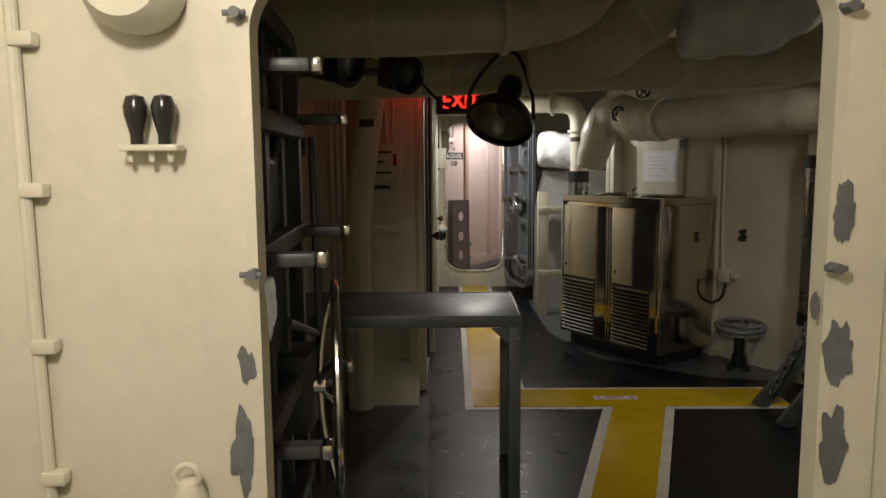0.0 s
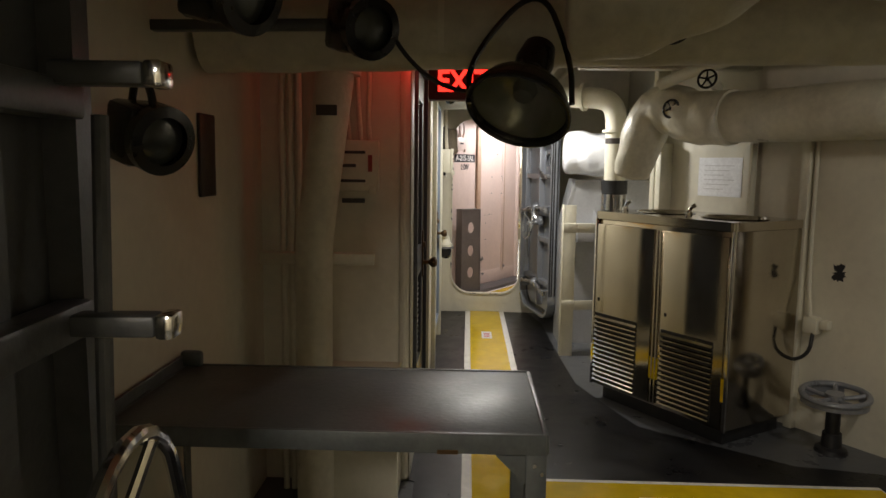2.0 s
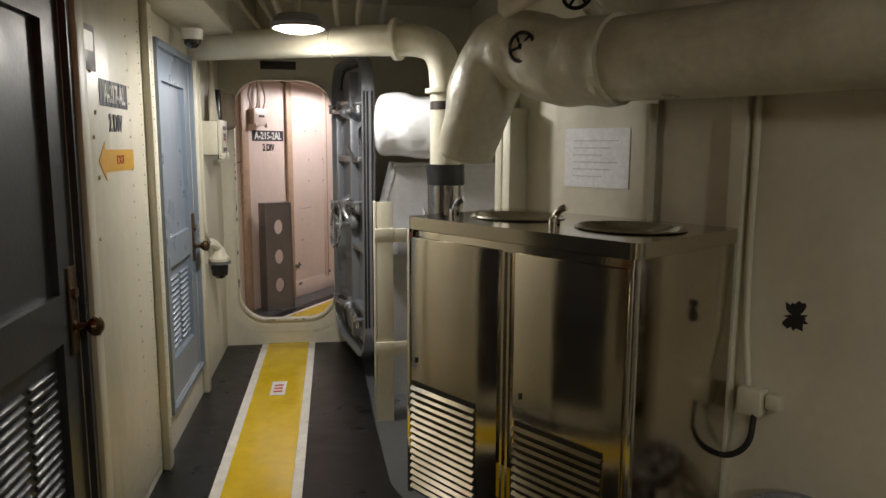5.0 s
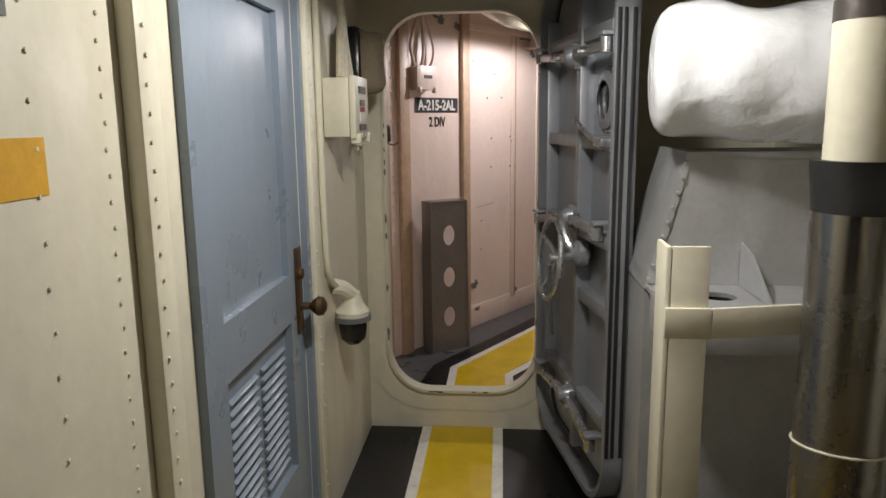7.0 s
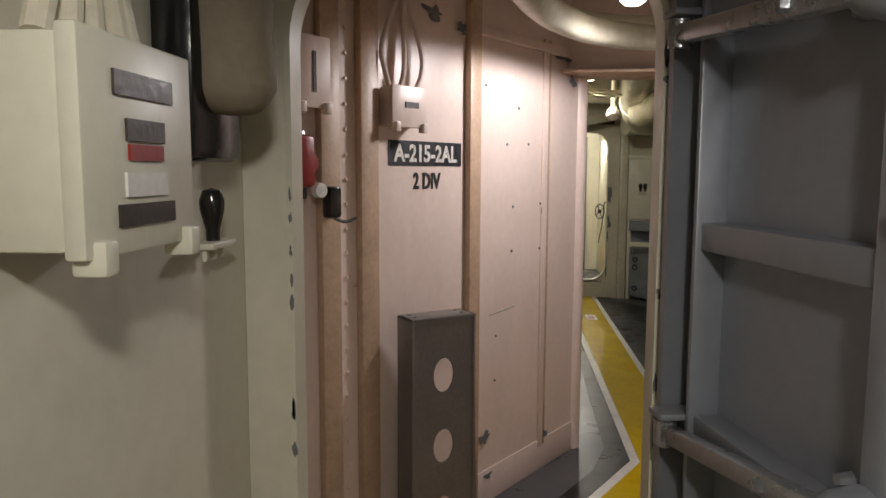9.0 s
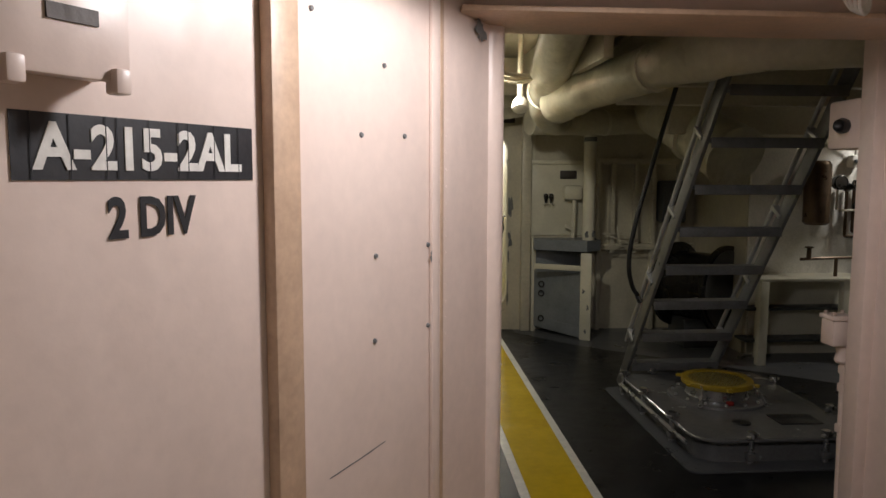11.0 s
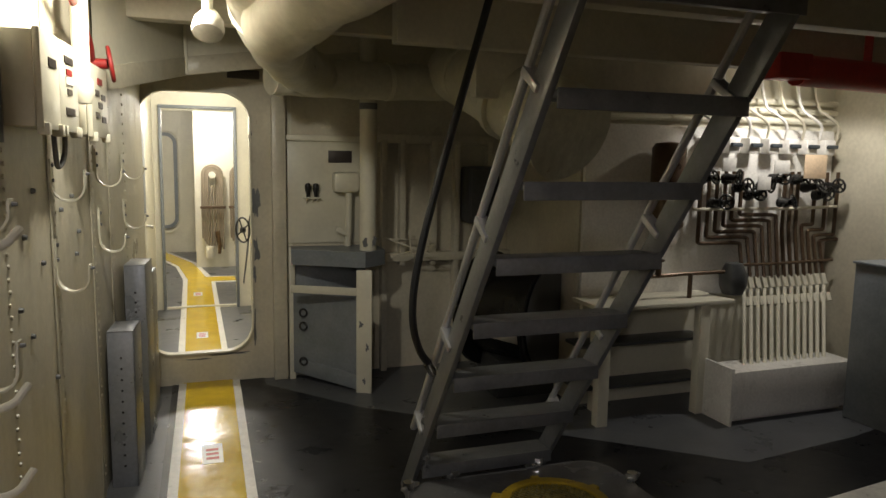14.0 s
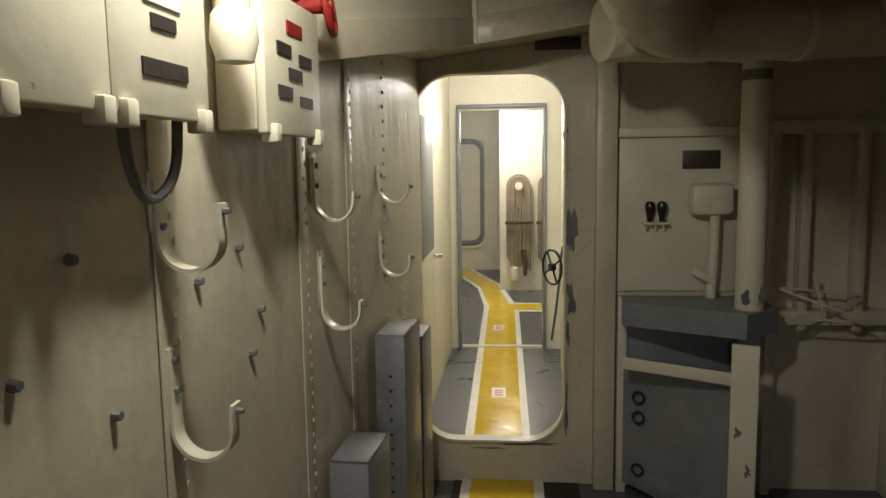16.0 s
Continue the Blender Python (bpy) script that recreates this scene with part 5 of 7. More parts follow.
            part("hub_bolt", bolts([P(0.505 + 0.045 * math.cos(q), z + 0.045 * math.sin(q), 0.062)], n, 0.009, 0.018), WORN_STEEL, hubp)
    part("link_rod", tube([P(0.555, 1.42, 0.085), P(0.66, 1.39, 0.09), P(0.775, 1.352, 0.085)], 0.009), WORN_STEEL, t)
    part("link_clevis", obox(P(0.755, 1.352, 0.07), P(0.835, 1.347, 0.07), 0.035, 0.03, 0.006), WORN_STEEL, t)
    c = P(0.585, 0.94, 0.175)
    part("gear_case", lathe([(0.0, 0.06), (0.02, 0.055), (0.034, 0.035), (0.045, 0.03), (0.048, 0.0)], P(0.575, 0.955, 0.045), n), ALUMINIUM, t)
    part("crank", tube([P(0.505, 1.07, 0.10), P(0.53, 1.04, 0.115), P(0.575, 0.98, 0.10), P(0.58, 0.955, 0.08)], 0.018), WORN_STEEL, t)
    part("spindle", rod(P(0.58, 0.95, 0.03), c, 0.016), WORN_STEEL, t)
    handwheel("handwheel", c, n + Vector((0, 0, 0.1)), 0.140, 0.009, WORN_STEEL, t, 4, 0.022, 0.03)
    part("pull_bar", tube([c - Vector((0, 0, 0.02)), P(0.50, 0.76, 0.15), P(0.44, 0.62, 0.12)], 0.007), CHIP, t)
    for z in (0.55, 1.5):
        part("hinge", obox(P(-0.01, z - 0.05, -0.01), P(-0.01, z + 0.05, -0.01), 0.05, 0.05, 0.008, up=n), ALUMINIUM, t)


grey_door()

t = thing("galvanised_trunk", (1.2, 7.1, 0), "grey galvanised vent trunk with sloped shoulder and a shelf", "duct")
part("trunk", slab([(0.84, 0.0), (1.60, 0.0), (1.60, 1.33), (0.94, 1.33), (0.84, 0.98)], [], 0.32, facing_y(7.25)), GALVANISED, t)
part("lip", slab([(0.835, 0.96), (0.855, 0.96), (0.955, 1.335), (0.935, 1.335)], [], 0.335, facing_y(7.26)), GALVANISED, t)
part("top_flange", box(0.93, 1.60, 6.905, 6.93, 1.315, 1.335, 0.003), GALVANISED, t)
cup = [(1.00 + 0.045 * math.cos(2 * math.pi * k / 20), 6.80 + 0.045 * math.sin(2 * math.pi * k / 20)) for k in range(20)]
part("shelf", slab([(0.842, 6.928), (0.842, 6.86), (0.93, 6.66), (1.36, 6.66), (1.36, 6.928)], [cup], 0.012, Matrix.Translation((0, 0, 0.958))), GALVANISED, t, "sheet shelf with a round cut-out")
part("shelf_front", box(0.93, 1.36, 6.655, 6.662, 0.86, 0.972, 0.002), GALVANISED, t)
part("shelf_cheek", obox((0.842, 6.86, 0.916), (0.932, 6.658, 0.916), 0.006, 0.112, 0.002), GALVANISED, t)
part("cup", lathe([(0.0, -0.10), (0.045, -0.10), (0.047, 0.0)], (1.00, 6.80, 0.958), seg=20), RUBBER_AND_SHADE, t, "dark cup below the cut-out")
part("bracket", slab([(6.68, 0.972), (6.926, 0.972), (6.926, 1.09), (6.84, 1.07)], [], 0.006, frame_of((1.09, 0, 0), (0, 1, 0), (0, 0, 1))), GALVANISED, t)
for k in range(9):
    part("weld_bead", bolts([(0.846 + 0.0115 * k, 6.922, 0.985 + 0.040 * k)], (0, -1, 0), 0.006, 0.006), GALVANISED, t)
t = thing("angle_post_guard", (0.83, 6.57, 0), "cream angle-iron guard post with flat rails", "guard rail")
part("post", box(0.80, 0.812, 6.52, 6.62, 0, 1.15, 0.003), CREAM, t)
part("post", box(0.812, 0.895, 6.52, 6.53, 0, 1.15, 0.003), CREAM, t)
for z in (0.945, 0.36):
    r = part("rail", box(0.80, 0.90, 6.508, 6.519, z, z + 0.07, 0.003), CREAM, t)
    part("rail", obox((0.90, 6.513, z + 0.035), (1.3, 6.60, z + 0.035), 0.011, 0.07, 0.003), CREAM, t)

# ---- pink passage ----


def pink(s, z, off=0.0):
    return PO + PD * s + Vector((0.8324, -0.5541, 0)) * off + Vector((0, 0, z))


PN = Vector((0.8324, -0.5541, 0))
PM = frame_of(pink(0, 0, 0), PD, (0, 0, 1))
for s0, s1, mt in ((-0.155, -0.07, PINK_RIB), (0.455, 0.53, PINK_RIB), (-0.33, -0.25, PINK_RIB), (-0.56, -0.47, PINK_RIB), (-0.85, -0.77, PINK_RIB)):
    part("rib", box(s0, s1, 0.0, 2.15, 0.001, 0.03, 0.004, None, PM), mt, pink_wall, "tan painted upright rib")
part("rib", box(1.055, 1.095, 0.12, 2.05, 0.001, 0.012, 0.002, None, PM), PINK, pink_wall)
part("rib", box(1.10, 1.118, 0.12, 2.05, 0.001, 0.010, 0.003, None, PM), PINK_RIB, pink_wall)
part("base_strip", box(0.53, 1.40, 0.0, 0.15, 0.001, 0.008, 0.002, None, PM), PINK, pink_wall)
part("top_strip", box(0.50, 1.25, 1.99, 2.03, 0.001, 0.03, 0.004, None, PM), PINK, pink_wall)
part("rounded_corner", rod((0.706, 10.475, 0), (0.706, 10.475, TOP), 0.045, seg=24), PINK, pink_wall)
bm = bmesh.new()
for s, n in ((-0.20, 24), (-0.285, 0), (-0.42, 24), (1.145, 44), (-0.03, 0)):
    bolts([tuple(pink(s, 0.12 + 1.95 * k / max(1, n), 0.002)) for k in range(n)], PN, 0.008 if s < 1 else 0.004, 0.005 if s < 1 else 0.0012, bm)
stuff("rivets", bm, PINK, pink_wall, "small painted rivets")
bm = bmesh.new()
bolts([tuple(pink(s, z, 0.0)) for s, z in ((0.815, 1.293), (0.809, 1.097), (0.763, 1.564), (0.939, 1.57), (0.854, 1.724), (0.692, 0.734), (0.688, 0.536), (1.05, 1.30), (1.05, 1.09), (0.6, 1.8))], PN, 0.0065, 0.005, bm)
stuff("bolt_holes", bm, CHIP, pink_wall, "small dark bolt heads")
bm = bmesh.new()
for i, (s, z, rx, rz) in enumerate(((1.24, 1.985, 0.06, 0.012), (1.33, 1.885, 0.03, 0.022), (0.25, 2.03, 0.05, 0.02), (0.42, 2.0, 0.025, 0.02), (1.12, 0.17, 0.03, 0.014), (0.60, 0.30, 0.035, 0.025), (1.06, 1.27, 0.012, 0.012), (0.62, 0.12, 0.03, 0.012))):
    slab(blob(s, z, rx, rz, i + 11, 22, 1.1), [], 0.001, PM @ Matrix.Translation((0, 0, 0.0095)), bm)
for s, z, w in ((0.15, 0.80, 0.05), (0.72, 0.83, 0.08), (0.80, 0.835, 0.05)):
    slab([(s - w, z), (s + w, z + 0.008), (s + w, z + 0.010), (s - w, z + 0.0025)], [], 0.0008, PM, bm)
stuff("paint_chip", bm, CHIP, pink_wall, "dark chips and scratches in the paint")
stencil("compartment_label", pink(0.218, 1.512, 0.001), PD, "A-215-2AL", "2 DIV", "black stencilled label A-215-2AL with 2 DIV below", LABEL_BLACK, PAPER, 0.425, 0.09)
switch_box("junction_box", pink(0.045, 1.668, 0.0), (0.17, 0.07, 0.13), PN, "small pinkish junction box with looping cables", [(0.05, 0.05, 0.07, 0.02, PLATE)],
           [(x, [(x * 0.17 + dx, 0.04, 0.12), (x * 0.17 + 1.5 * dx, 0.03, 0.2), (0.02, 0.02, 0.42)], 0.009) for x, dx in ((-0.4, -0.03), (-0.1, 0.02), (0.15, 0.0), (0.4, 0.03))], PINK)
switch_box("junction_box", pink(-0.39, 1.74, 0.0), (0.12, 0.07, 0.20), PN, "tall pinkish junction box on the panel wall", [(0, 0, 0.012, 0.12, PLATE)], (), PINK)
t = thing("telephone_socket", pink(-0.47, 1.46, 0.0), "black and red sound-powered telephone socket", "socket")
part("base", box(-0.43, -0.31, 1.36, 1.57, 0.002, 0.07, 0.012, None, PM @ Matrix.Translation((-0.11, 0, 0))), BLACK_PLASTIC, t)
part("body", lathe([(0.0, 0.05), (0.035, 0.046), (0.048, 0.02), (0.05, 0.0)], pink(-0.455, 1.47, 0.07), PN), RED, t, "worn red round cover")
part("red_face", box(-0.395, -0.325, 1.40, 1.55, 0.07, 0.125, 0.015, None, PM @ Matrix.Translation((-0.11, 0, 0))), RED, t, "worn red face plate")
part("white_plug", lathe([(0.0, 0.02), (0.022, 0.018), (0.024, 0.0)], pink(-0.41, 1.39, 0.10), PN, seg=20), SIGN_WHITE, t)
part("strap", box(-0.395, -0.36, 1.57, 1.64, 0.03, 0.05, 0.003, None, PM @ Matrix.Translation((-0.11, 0, 0))), SIGN_WHITE, t)
solo("plate_panel", box(-0.545, -0.435, 1.11, 1.20, 0.031, 0.036, 0.001, None, PM), PLATE, "dark grey engraved plate on the pink wall", "sign")
t = thing("hook_bracket", pink(-0.255, 1.34, 0.0), "small black clip bracket on the rib", "bracket")
part("clip", box(-0.335, -0.285, 1.30, 1.40, 0.03, 0.075, 0.012, None, PM), BLACK_PLASTIC, t)
part("arm", tube([pink(-0.30, 1.30, 0.05), pink(-0.28, 1.285, 0.08), pink(-0.25, 1.30, 0.1)], 0.005), CHIP, t)
t = thing("steel_support", (0.12, 9.2, 0), "dark brown-grey channel support with round lightening holes", "support")
sa, sb = Vector((0.02, 9.165, 0)), Vector((0.225, 9.31, 0))
u = (sb - sa).normalized()
m = frame_of(sa, u, (0, 0, 1))
Ls = (sb - sa).length
holes = [[(Ls * 0.5 + 0.042 * math.cos(2 * math.pi * k / 20), z + 0.062 * math.sin(2 * math.pi * k / 20)) for k in range(20)] for z in (0.22, 0.47, 0.73)]
part("web", slab([(0.0, 0.0), (Ls + 0.02, 0.0), (Ls, 0.94), (0, 0.94)], holes, 0.008, m), BROWN, t)
for o in (0.0, Ls):
    part("flange", box(o - 0.004, o + 0.004, 0.0, 0.94, -0.10, 0.012, 0.001, None, m), BROWN, t)
part("top_plate", box(-0.004, Ls + 0.004, 0.932, 0.94, -0.10, 0.012, 0.001, None, m), BROWN, t, "top plate with bolt holes")
bm = bmesh.new()
for q in (0.03, Ls - 0.03):
    bolts([tuple(m @ Vector((q, 0.94, -0.03))), tuple(m @ Vector((q, 0.94, -0.075)))], (0, 0, 1), 0.007, 0.002, bm)
part("bolt", bm, RUBBER_AND_SHADE, t)
run("bright_pipe", [(0.10, 8.3, 2.14), (0.30, 8.9, 2.06), (0.52, 9.65, 2.02), (0.95, 10.08, 2.03), (1.35, 9.95, 2.03), (2.14, 9.5, 2.04)], 0.055, LAGGING, "cream lagged pipe curving under the overhead", wobble=0.004)
run("bright_pipe", [(0.02, 8.5, 2.2), (0.25, 9.1, 2.15), (0.45, 9.8, 2.12), (0.95, 10.22, 2.12), (2.14, 9.9, 2.12)], 0.025, CREAM, "thin cream pipe beside a lagged pipe", wobble=0)
dish_lamp((0.80, 9.55, 2.08), 0.05, "lit round ceiling lamp over the pink passage")
solo("overhead_beam", box(0.55, 2.14, 10.35, 10.45, 1.93, TOP, 0.006), PINK, "pinkish steel beam across the overhead", "beam", "structure")
solo("overhead_beam", box(0.6, 2.14, 10.25, 10.55, 1.915, 1.93, 0.003), PINK_RIB, "tan flange of the overhead beam", "beam", "structure")
part("edge_post", box(2.075, 2.16, 10.68, 10.76, 0.0, TOP, 0.006), PINK, None)
tagged(bpy.data.objects["edge_post"], "pinkish steel post at the passage corner", "post", kind="structure")

# ---- passage with the ladder ----
WO, WD, WN = Vector((0.69, 12.3, 0)), Vector((0.0715, 0.9974, 0)), Vector((0.9974, -0.0715, 0))


def west(s, z, off=0.0):
    return WO + WD * s + WN * off + Vector((0, 0, z))


WM = frame_of(WO, WD, (0, 0, 1))


def wbox(s0, s1, z0, z1, o0, o1, bevel=0.0, bm=None):
    return box(s0, s1, z0, z1, o0, o1, bevel, bm, WM)


bm = bmesh.new()
for s, n, z0, z1 in ((0.12, 60, 0.1, 2.2), (0.22, 0, 0, 0), (0.62, 22, 0.6, 1.5), (1.235, 46, 0.1, 1.75), (1.64, 34, 0.9, 2.1), (-0.55, 50, 0.1, 2.2), (-0.9, 50, 0.1, 2.2), (2.05, 40, 0.1, 2.1)):
    bolts([tuple(west(s + 0.008 * (k % 2), z0 + (z1 - z0) * k / max(1, n), 0.0)) for k in range(n)], WN, 0.0075, 0.006, bm)
stuff("rivets", bm, BEIGE, passage_wall, "painted rivets in upright rows")
bm = bmesh.new()
for s, z in ((0.27, 1.25), (0.2, 1.05), (0.38, 1.38), (0.30, 0.95), (0.7, 1.30), (0.95, 1.2), (0.55, 0.75), (0.45, 1.15), (0.86, 1.34), (0.9, 1.12)):
    bolts([tuple(west(s, z, 0.0))], WN, 0.009, 0.012, bm)
stuff("studs", bm, CHIP, passage_wall, "dark rusty studs")
for s in (0.60, 1.22, 1.62):
    part("lap_strip", wbox(s - 0.03, s + 0.03, 0.0, 2.2, 0.0005, 0.004, 0.001), BEIGE, passage_wall)


def wall_hook(s, top, low, tip):
    """A flat-bar J hook standing out from the wall."""
    t = thing("wall_hook", west(s, top), "cream flat-bar hook bolted to the dirty wall", "hook", "hooks along the wall")
    c, r = 0.058, 0.050
    line = [(0.007, top), (0.007, low + 0.10)]
    line += [(c - r * math.cos(radians(a)), low + r - r * math.sin(radians(a))) for a in range(0, 181, 15)]
    line += [(c + r, (low + r + tip) / 2), (c + r + 0.002, tip)]
    pts = [west(s, z, o) for o, z in line]
    bm = bmesh.new()
    rows = []
    for i, p in enumerate(pts):
        d = (pts[min(i + 1, len(pts) - 1)] - pts[max(i - 1, 0)]).normalized()
        q = d.cross(WD).normalized()
        rows.append([bm.verts.new(p + WD * a + q * b) for a, b in ((-0.015, -0.003), (0.015, -0.003), (0.015, 0.003), (-0.015, 0.003))])
    for a, b in zip(rows, rows[1:]):
        for k in range(4):
            bm.faces.new((a[k], a[(k + 1) % 4], b[(k + 1) % 4], b[k]))
    bm.faces.new(rows[0])
    bm.faces.new(rows[-1][::-1])
    part("bar", bm, CREAM, t)
    part("pad", wbox(s - 0.022, s + 0.022, low + 0.06, top + 0.015, 0.001, 0.0035, 0.001), CREAM, t)
    for z in (top - 0.02, top - 0.07):
        part("bolt", bolts([tuple(west(s, z, 0.010))], WN, 0.008, 0.006), CHIP, t)
    part("tip_bolt", bolts([tuple(west(s, tip - 0.012, c + r + 0.004))], WN, 0.006, 0.012), CHIP, t)


for h in ((0.585, 1.475, 1.337, 1.44), (0.597, 1.21, 1.03, 1.122), (1.305, 1.515, 1.357, 1.43), (1.338, 1.26, 1.07, 1.146), (1.97, 1.48, 1.368, 1.432), (1.975, 1.25, 1.111, 1.187), (-0.20, 1.46, 1.31, 1.39), (-0.20, 1.12, 0.94, 1.06)):
    wall_hook(*h)

switch_box("switch_box", west(0.25, 1.695, 0.0), (0.18, 0.10, 0.26), WN, "large cream double switch box with clamps", [(0.1, 0.2, 0.08, 0.025, PLATE)])
switch_box("switch_box", west(0.465, 1.695, 0.0), (0.225, 0.10, 0.26), WN, "cream switch box with red and white warning labels",
           [(0.0, 0.32, 0.11, 0.022, PLATE), (0.0, 0.18, 0.07, 0.018, RED), (0.0, 0.08, 0.09, 0.024, PAPER), (0, -0.28, 0.11, 0.022, PLATE), (0.0, -0.05, 0.06, 0.018, PLATE)])
switch_box("switch_box", west(0.945, 1.685, 0.0), (0.285, 0.10, 0.25), WN, "cream control box with rows of small name plates",
           [(0.0, 0.3, 0.08, 0.024, RED), (-0.2, 0.12, 0.07, 0.022, PLATE), (0.2, 0.08, 0.07, 0.022, PLATE), (0.0, -0.05, 0.07, 0.022, PLATE), (-0.2, -0.2, 0.07, 0.022, PLATE), (0.2, -0.25, 0.07, 0.022, PLATE)])
t = thing("cable_loop", west(0.58, 1.5, 0.1), "dark cable looping below the switch boxes", "cable")
part("cable", tube([west(0.42, 1.57, 0.06), west(0.43, 1.49, 0.06), west(0.49, 1.44, 0.05), west(0.55, 1.48, 0.06), west(0.56, 1.57, 0.06)], 0.008, rounds=3), CHIP, t)
t = thing("cream_pipe", west(0.86, 1.6, 0.12), "cream pipe with a rounded cap between the switch boxes", "pipe")
part("pipe", tube([west(0.70, TOP, 0.09), west(0.70, 1.74, 0.09)], 0.028, rounds=0, seg=16), CREAM, t)
part("cap", lathe([(0.0, -0.05), (0.03, -0.045), (0.04, -0.01), (0.036, 0.03), (0.028, 0.04)], west(0.70, 1.71, 0.09)), CREAM, t)
t = thing("red_pipe", west(0.7, 2.0, 0.2), "dark red pipe with a red handwheel valve", "pipe")
part("pipe", tube([west(-0.4, 2.16, 0.12), west(0.4, 2.06, 0.10), west(1.0, 1.92, 0.06), west(1.14, 1.86, 0.04)], 0.015, rounds=1), RED, t)
handwheel("handwheel", west(1.14, 1.85, 0.11), (1, 0.1, 0.15), 0.065, 0.008, RED, t, 4, 0.015)
part("bonnet", rod(west(1.14, 1.85, 0.03), west(1.14, 1.85, 0.10), 0.02), RED, t)
solo("red_marking", wbox(-0.03, 0.10, 1.62, 1.66, 0.0005, 0.002), RED, "faded red stripe painted on the wall", "marking")
t = thing("picture_frame", west(-0.1, 1.66, 0), "dark framed tan notice board on the dirty wall", "notice board")
part("frame", slab([(-0.25, 1.52), (0.09, 1.52), (0.09, 1.95), (-0.25, 1.95)], [[(-0.22, 1.55), (0.06, 1.55), (0.06, 1.92), (-0.22, 1.92)]], 0.02, WM), CHIP, t)
part("board", wbox(-0.22, 0.06, 1.55, 1.92, 0.001, 0.008), PINK_RIB, t)


def steel_channel(s, h, w, o0, o1, label):
    t = thing("steel_channel", west(s, 0, o0), label, "channel", "grey channels leaning on the wall")
    part("web", wbox(s, s + w, 0.0, h, o1 - 0.006, o1, 0.001), GREY, t)
    part("flange", wbox(s, s + 0.007, 0.0, h, o0, o1, 0.001), GREY, t)
    part("flange", wbox(s + w - 0.007, s + w, 0.0, h, o0, o1, 0.001), GREY, t)
    part("top_cap", wbox(s, s + w, h - 0.006, h, o0, o1, 0.001), GREY, t)
    part("hole_row", bolts([tuple(west(s, 0.1 + 0.05 * k, (o0 + o1) / 2)) for k in range(int(h / 0.05) - 3)], -WD, 0.006, 0.002), RUBBER_AND_SHADE, t)


steel_channel(1.30, 0.72, 0.22, 0.02, 0.13, "short grey painted steel channel standing against the wall")
steel_channel(1.80, 0.94, 0.26, 0.02, 0.12, "tall grey painted steel channel standing against the wall")
steel_channel(2.20, 0.84, 0.20, 0.02, 0.10, "grey painted steel channel with bolt holes")
t = thing("door_4", (0.73, 11.45, 0.1), "dark grey cabin door in a heavy frame with a brown knob", "door", kind="structure")
fm = part("door_frame", slab([(11.0, 0.0), (11.88, 0.0), (11.88, 2.06), (11.0, 2.06)], [[(11.09, 0.12), (11.79, 0.12), (11.79, 1.97), (11.09, 1.97)]], 0.05, frame_of((0.70, 0, 0), (0, 1, 0), (0, 0, 1))), CHIP, t)
part("door_leaf", box(0.70, 0.725, 11.092, 11.788, 0.122, 1.968, 0.003), GREY, t)
part("notice", box(0.7255, 0.728, 11.22, 11.50, 1.38, 1.72), PAPER, t, "white paper notice")
part("knob", lathe([(0.0, 0.0), (0.02, 0.0), (0.01, 0.008), (0.01, 0.03), (0.022, 0.042), (0.028, 0.058), (0.018, 0.072), (0.0, 0.075)], (0.725, 11.22, 0.77), (1, 0, 0), seg=20), ORANGE, t, "round brown knob")
part("louvre_panel", box(0.7255, 0.732, 11.2, 11.65, 0.3, 0.62, 0.003), GREY, t)
solo("red_marking", box(0.7232, 0.7245, 10.66, 10.69, 1.50, 1.66), RED, "faded red stripe on the riveted panel", "marking")
solo("plate_panel", box(0.7232, 0.7265, 10.80, 10.90, 1.33, 1.42), PLATE, "dark engraved plate on the riveted panel", "sign")
for z in (0.75, 0.95, 1.3):
    t = thing("cable_clip", (0.76, 11.95, z), "small cream cable hook on the wall corner", "hook", "clips on the wall corner")
    part("hook", tube([(0.70, 11.95, z), (0.79, 11.95, z - 0.01), (0.82, 12.0, z + 0.03)], 0.010), CREAM, t)

part("riveted_panel", box(0.69, 0.7228, 10.50, 10.995, 0.04, 2.12, 0.003), PANEL, passage_wall, "pinkish brown riveted panel")
bm = bmesh.new()
for y, n in ((10.58, 11), (10.615, 10), (10.71, 11), (10.76, 10), (10.955, 15), (10.975, 14)):
    bolts([(0.7228, y, 0.12 + 1.9 * (k + 0.4 * (y > 10.7)) / n) for k in range(n)], (1, 0, 0), 0.008, 0.005, bm)
stuff("rivets", bm, PINK, passage_wall, "pale painted rivets")
# Added girder: it shadows the overhead east of the switch-box lamp.
solo("light_block_girder", box(1.44, 1.49, 11.75, 13.88, 2.05, TOP, 0.006), BEIGE, "dark cream steel girder added to keep lamp light off the overhead", "beam", "structure")

# overhead of the passage
run("lagged_duct", [(1.45, 12.75, 1.92), (1.55, 12.35, 1.98), (1.75, 11.6, 2.02), (1.95, 11.2, 2.03), (2.6, 11.0, 2.03), (3.6, 10.95, 2.03)], 0.115, LAGGING, "fat cream lagged duct sweeping under the overhead", wobble=0.014, parent_kind="duct", collars=[((1.700, 11.79, 2.008), (1.706, 11.765, 2.010), 0.121), ((3.0, 10.98, 2.03), (3.03, 10.978, 2.03), 0.121)])
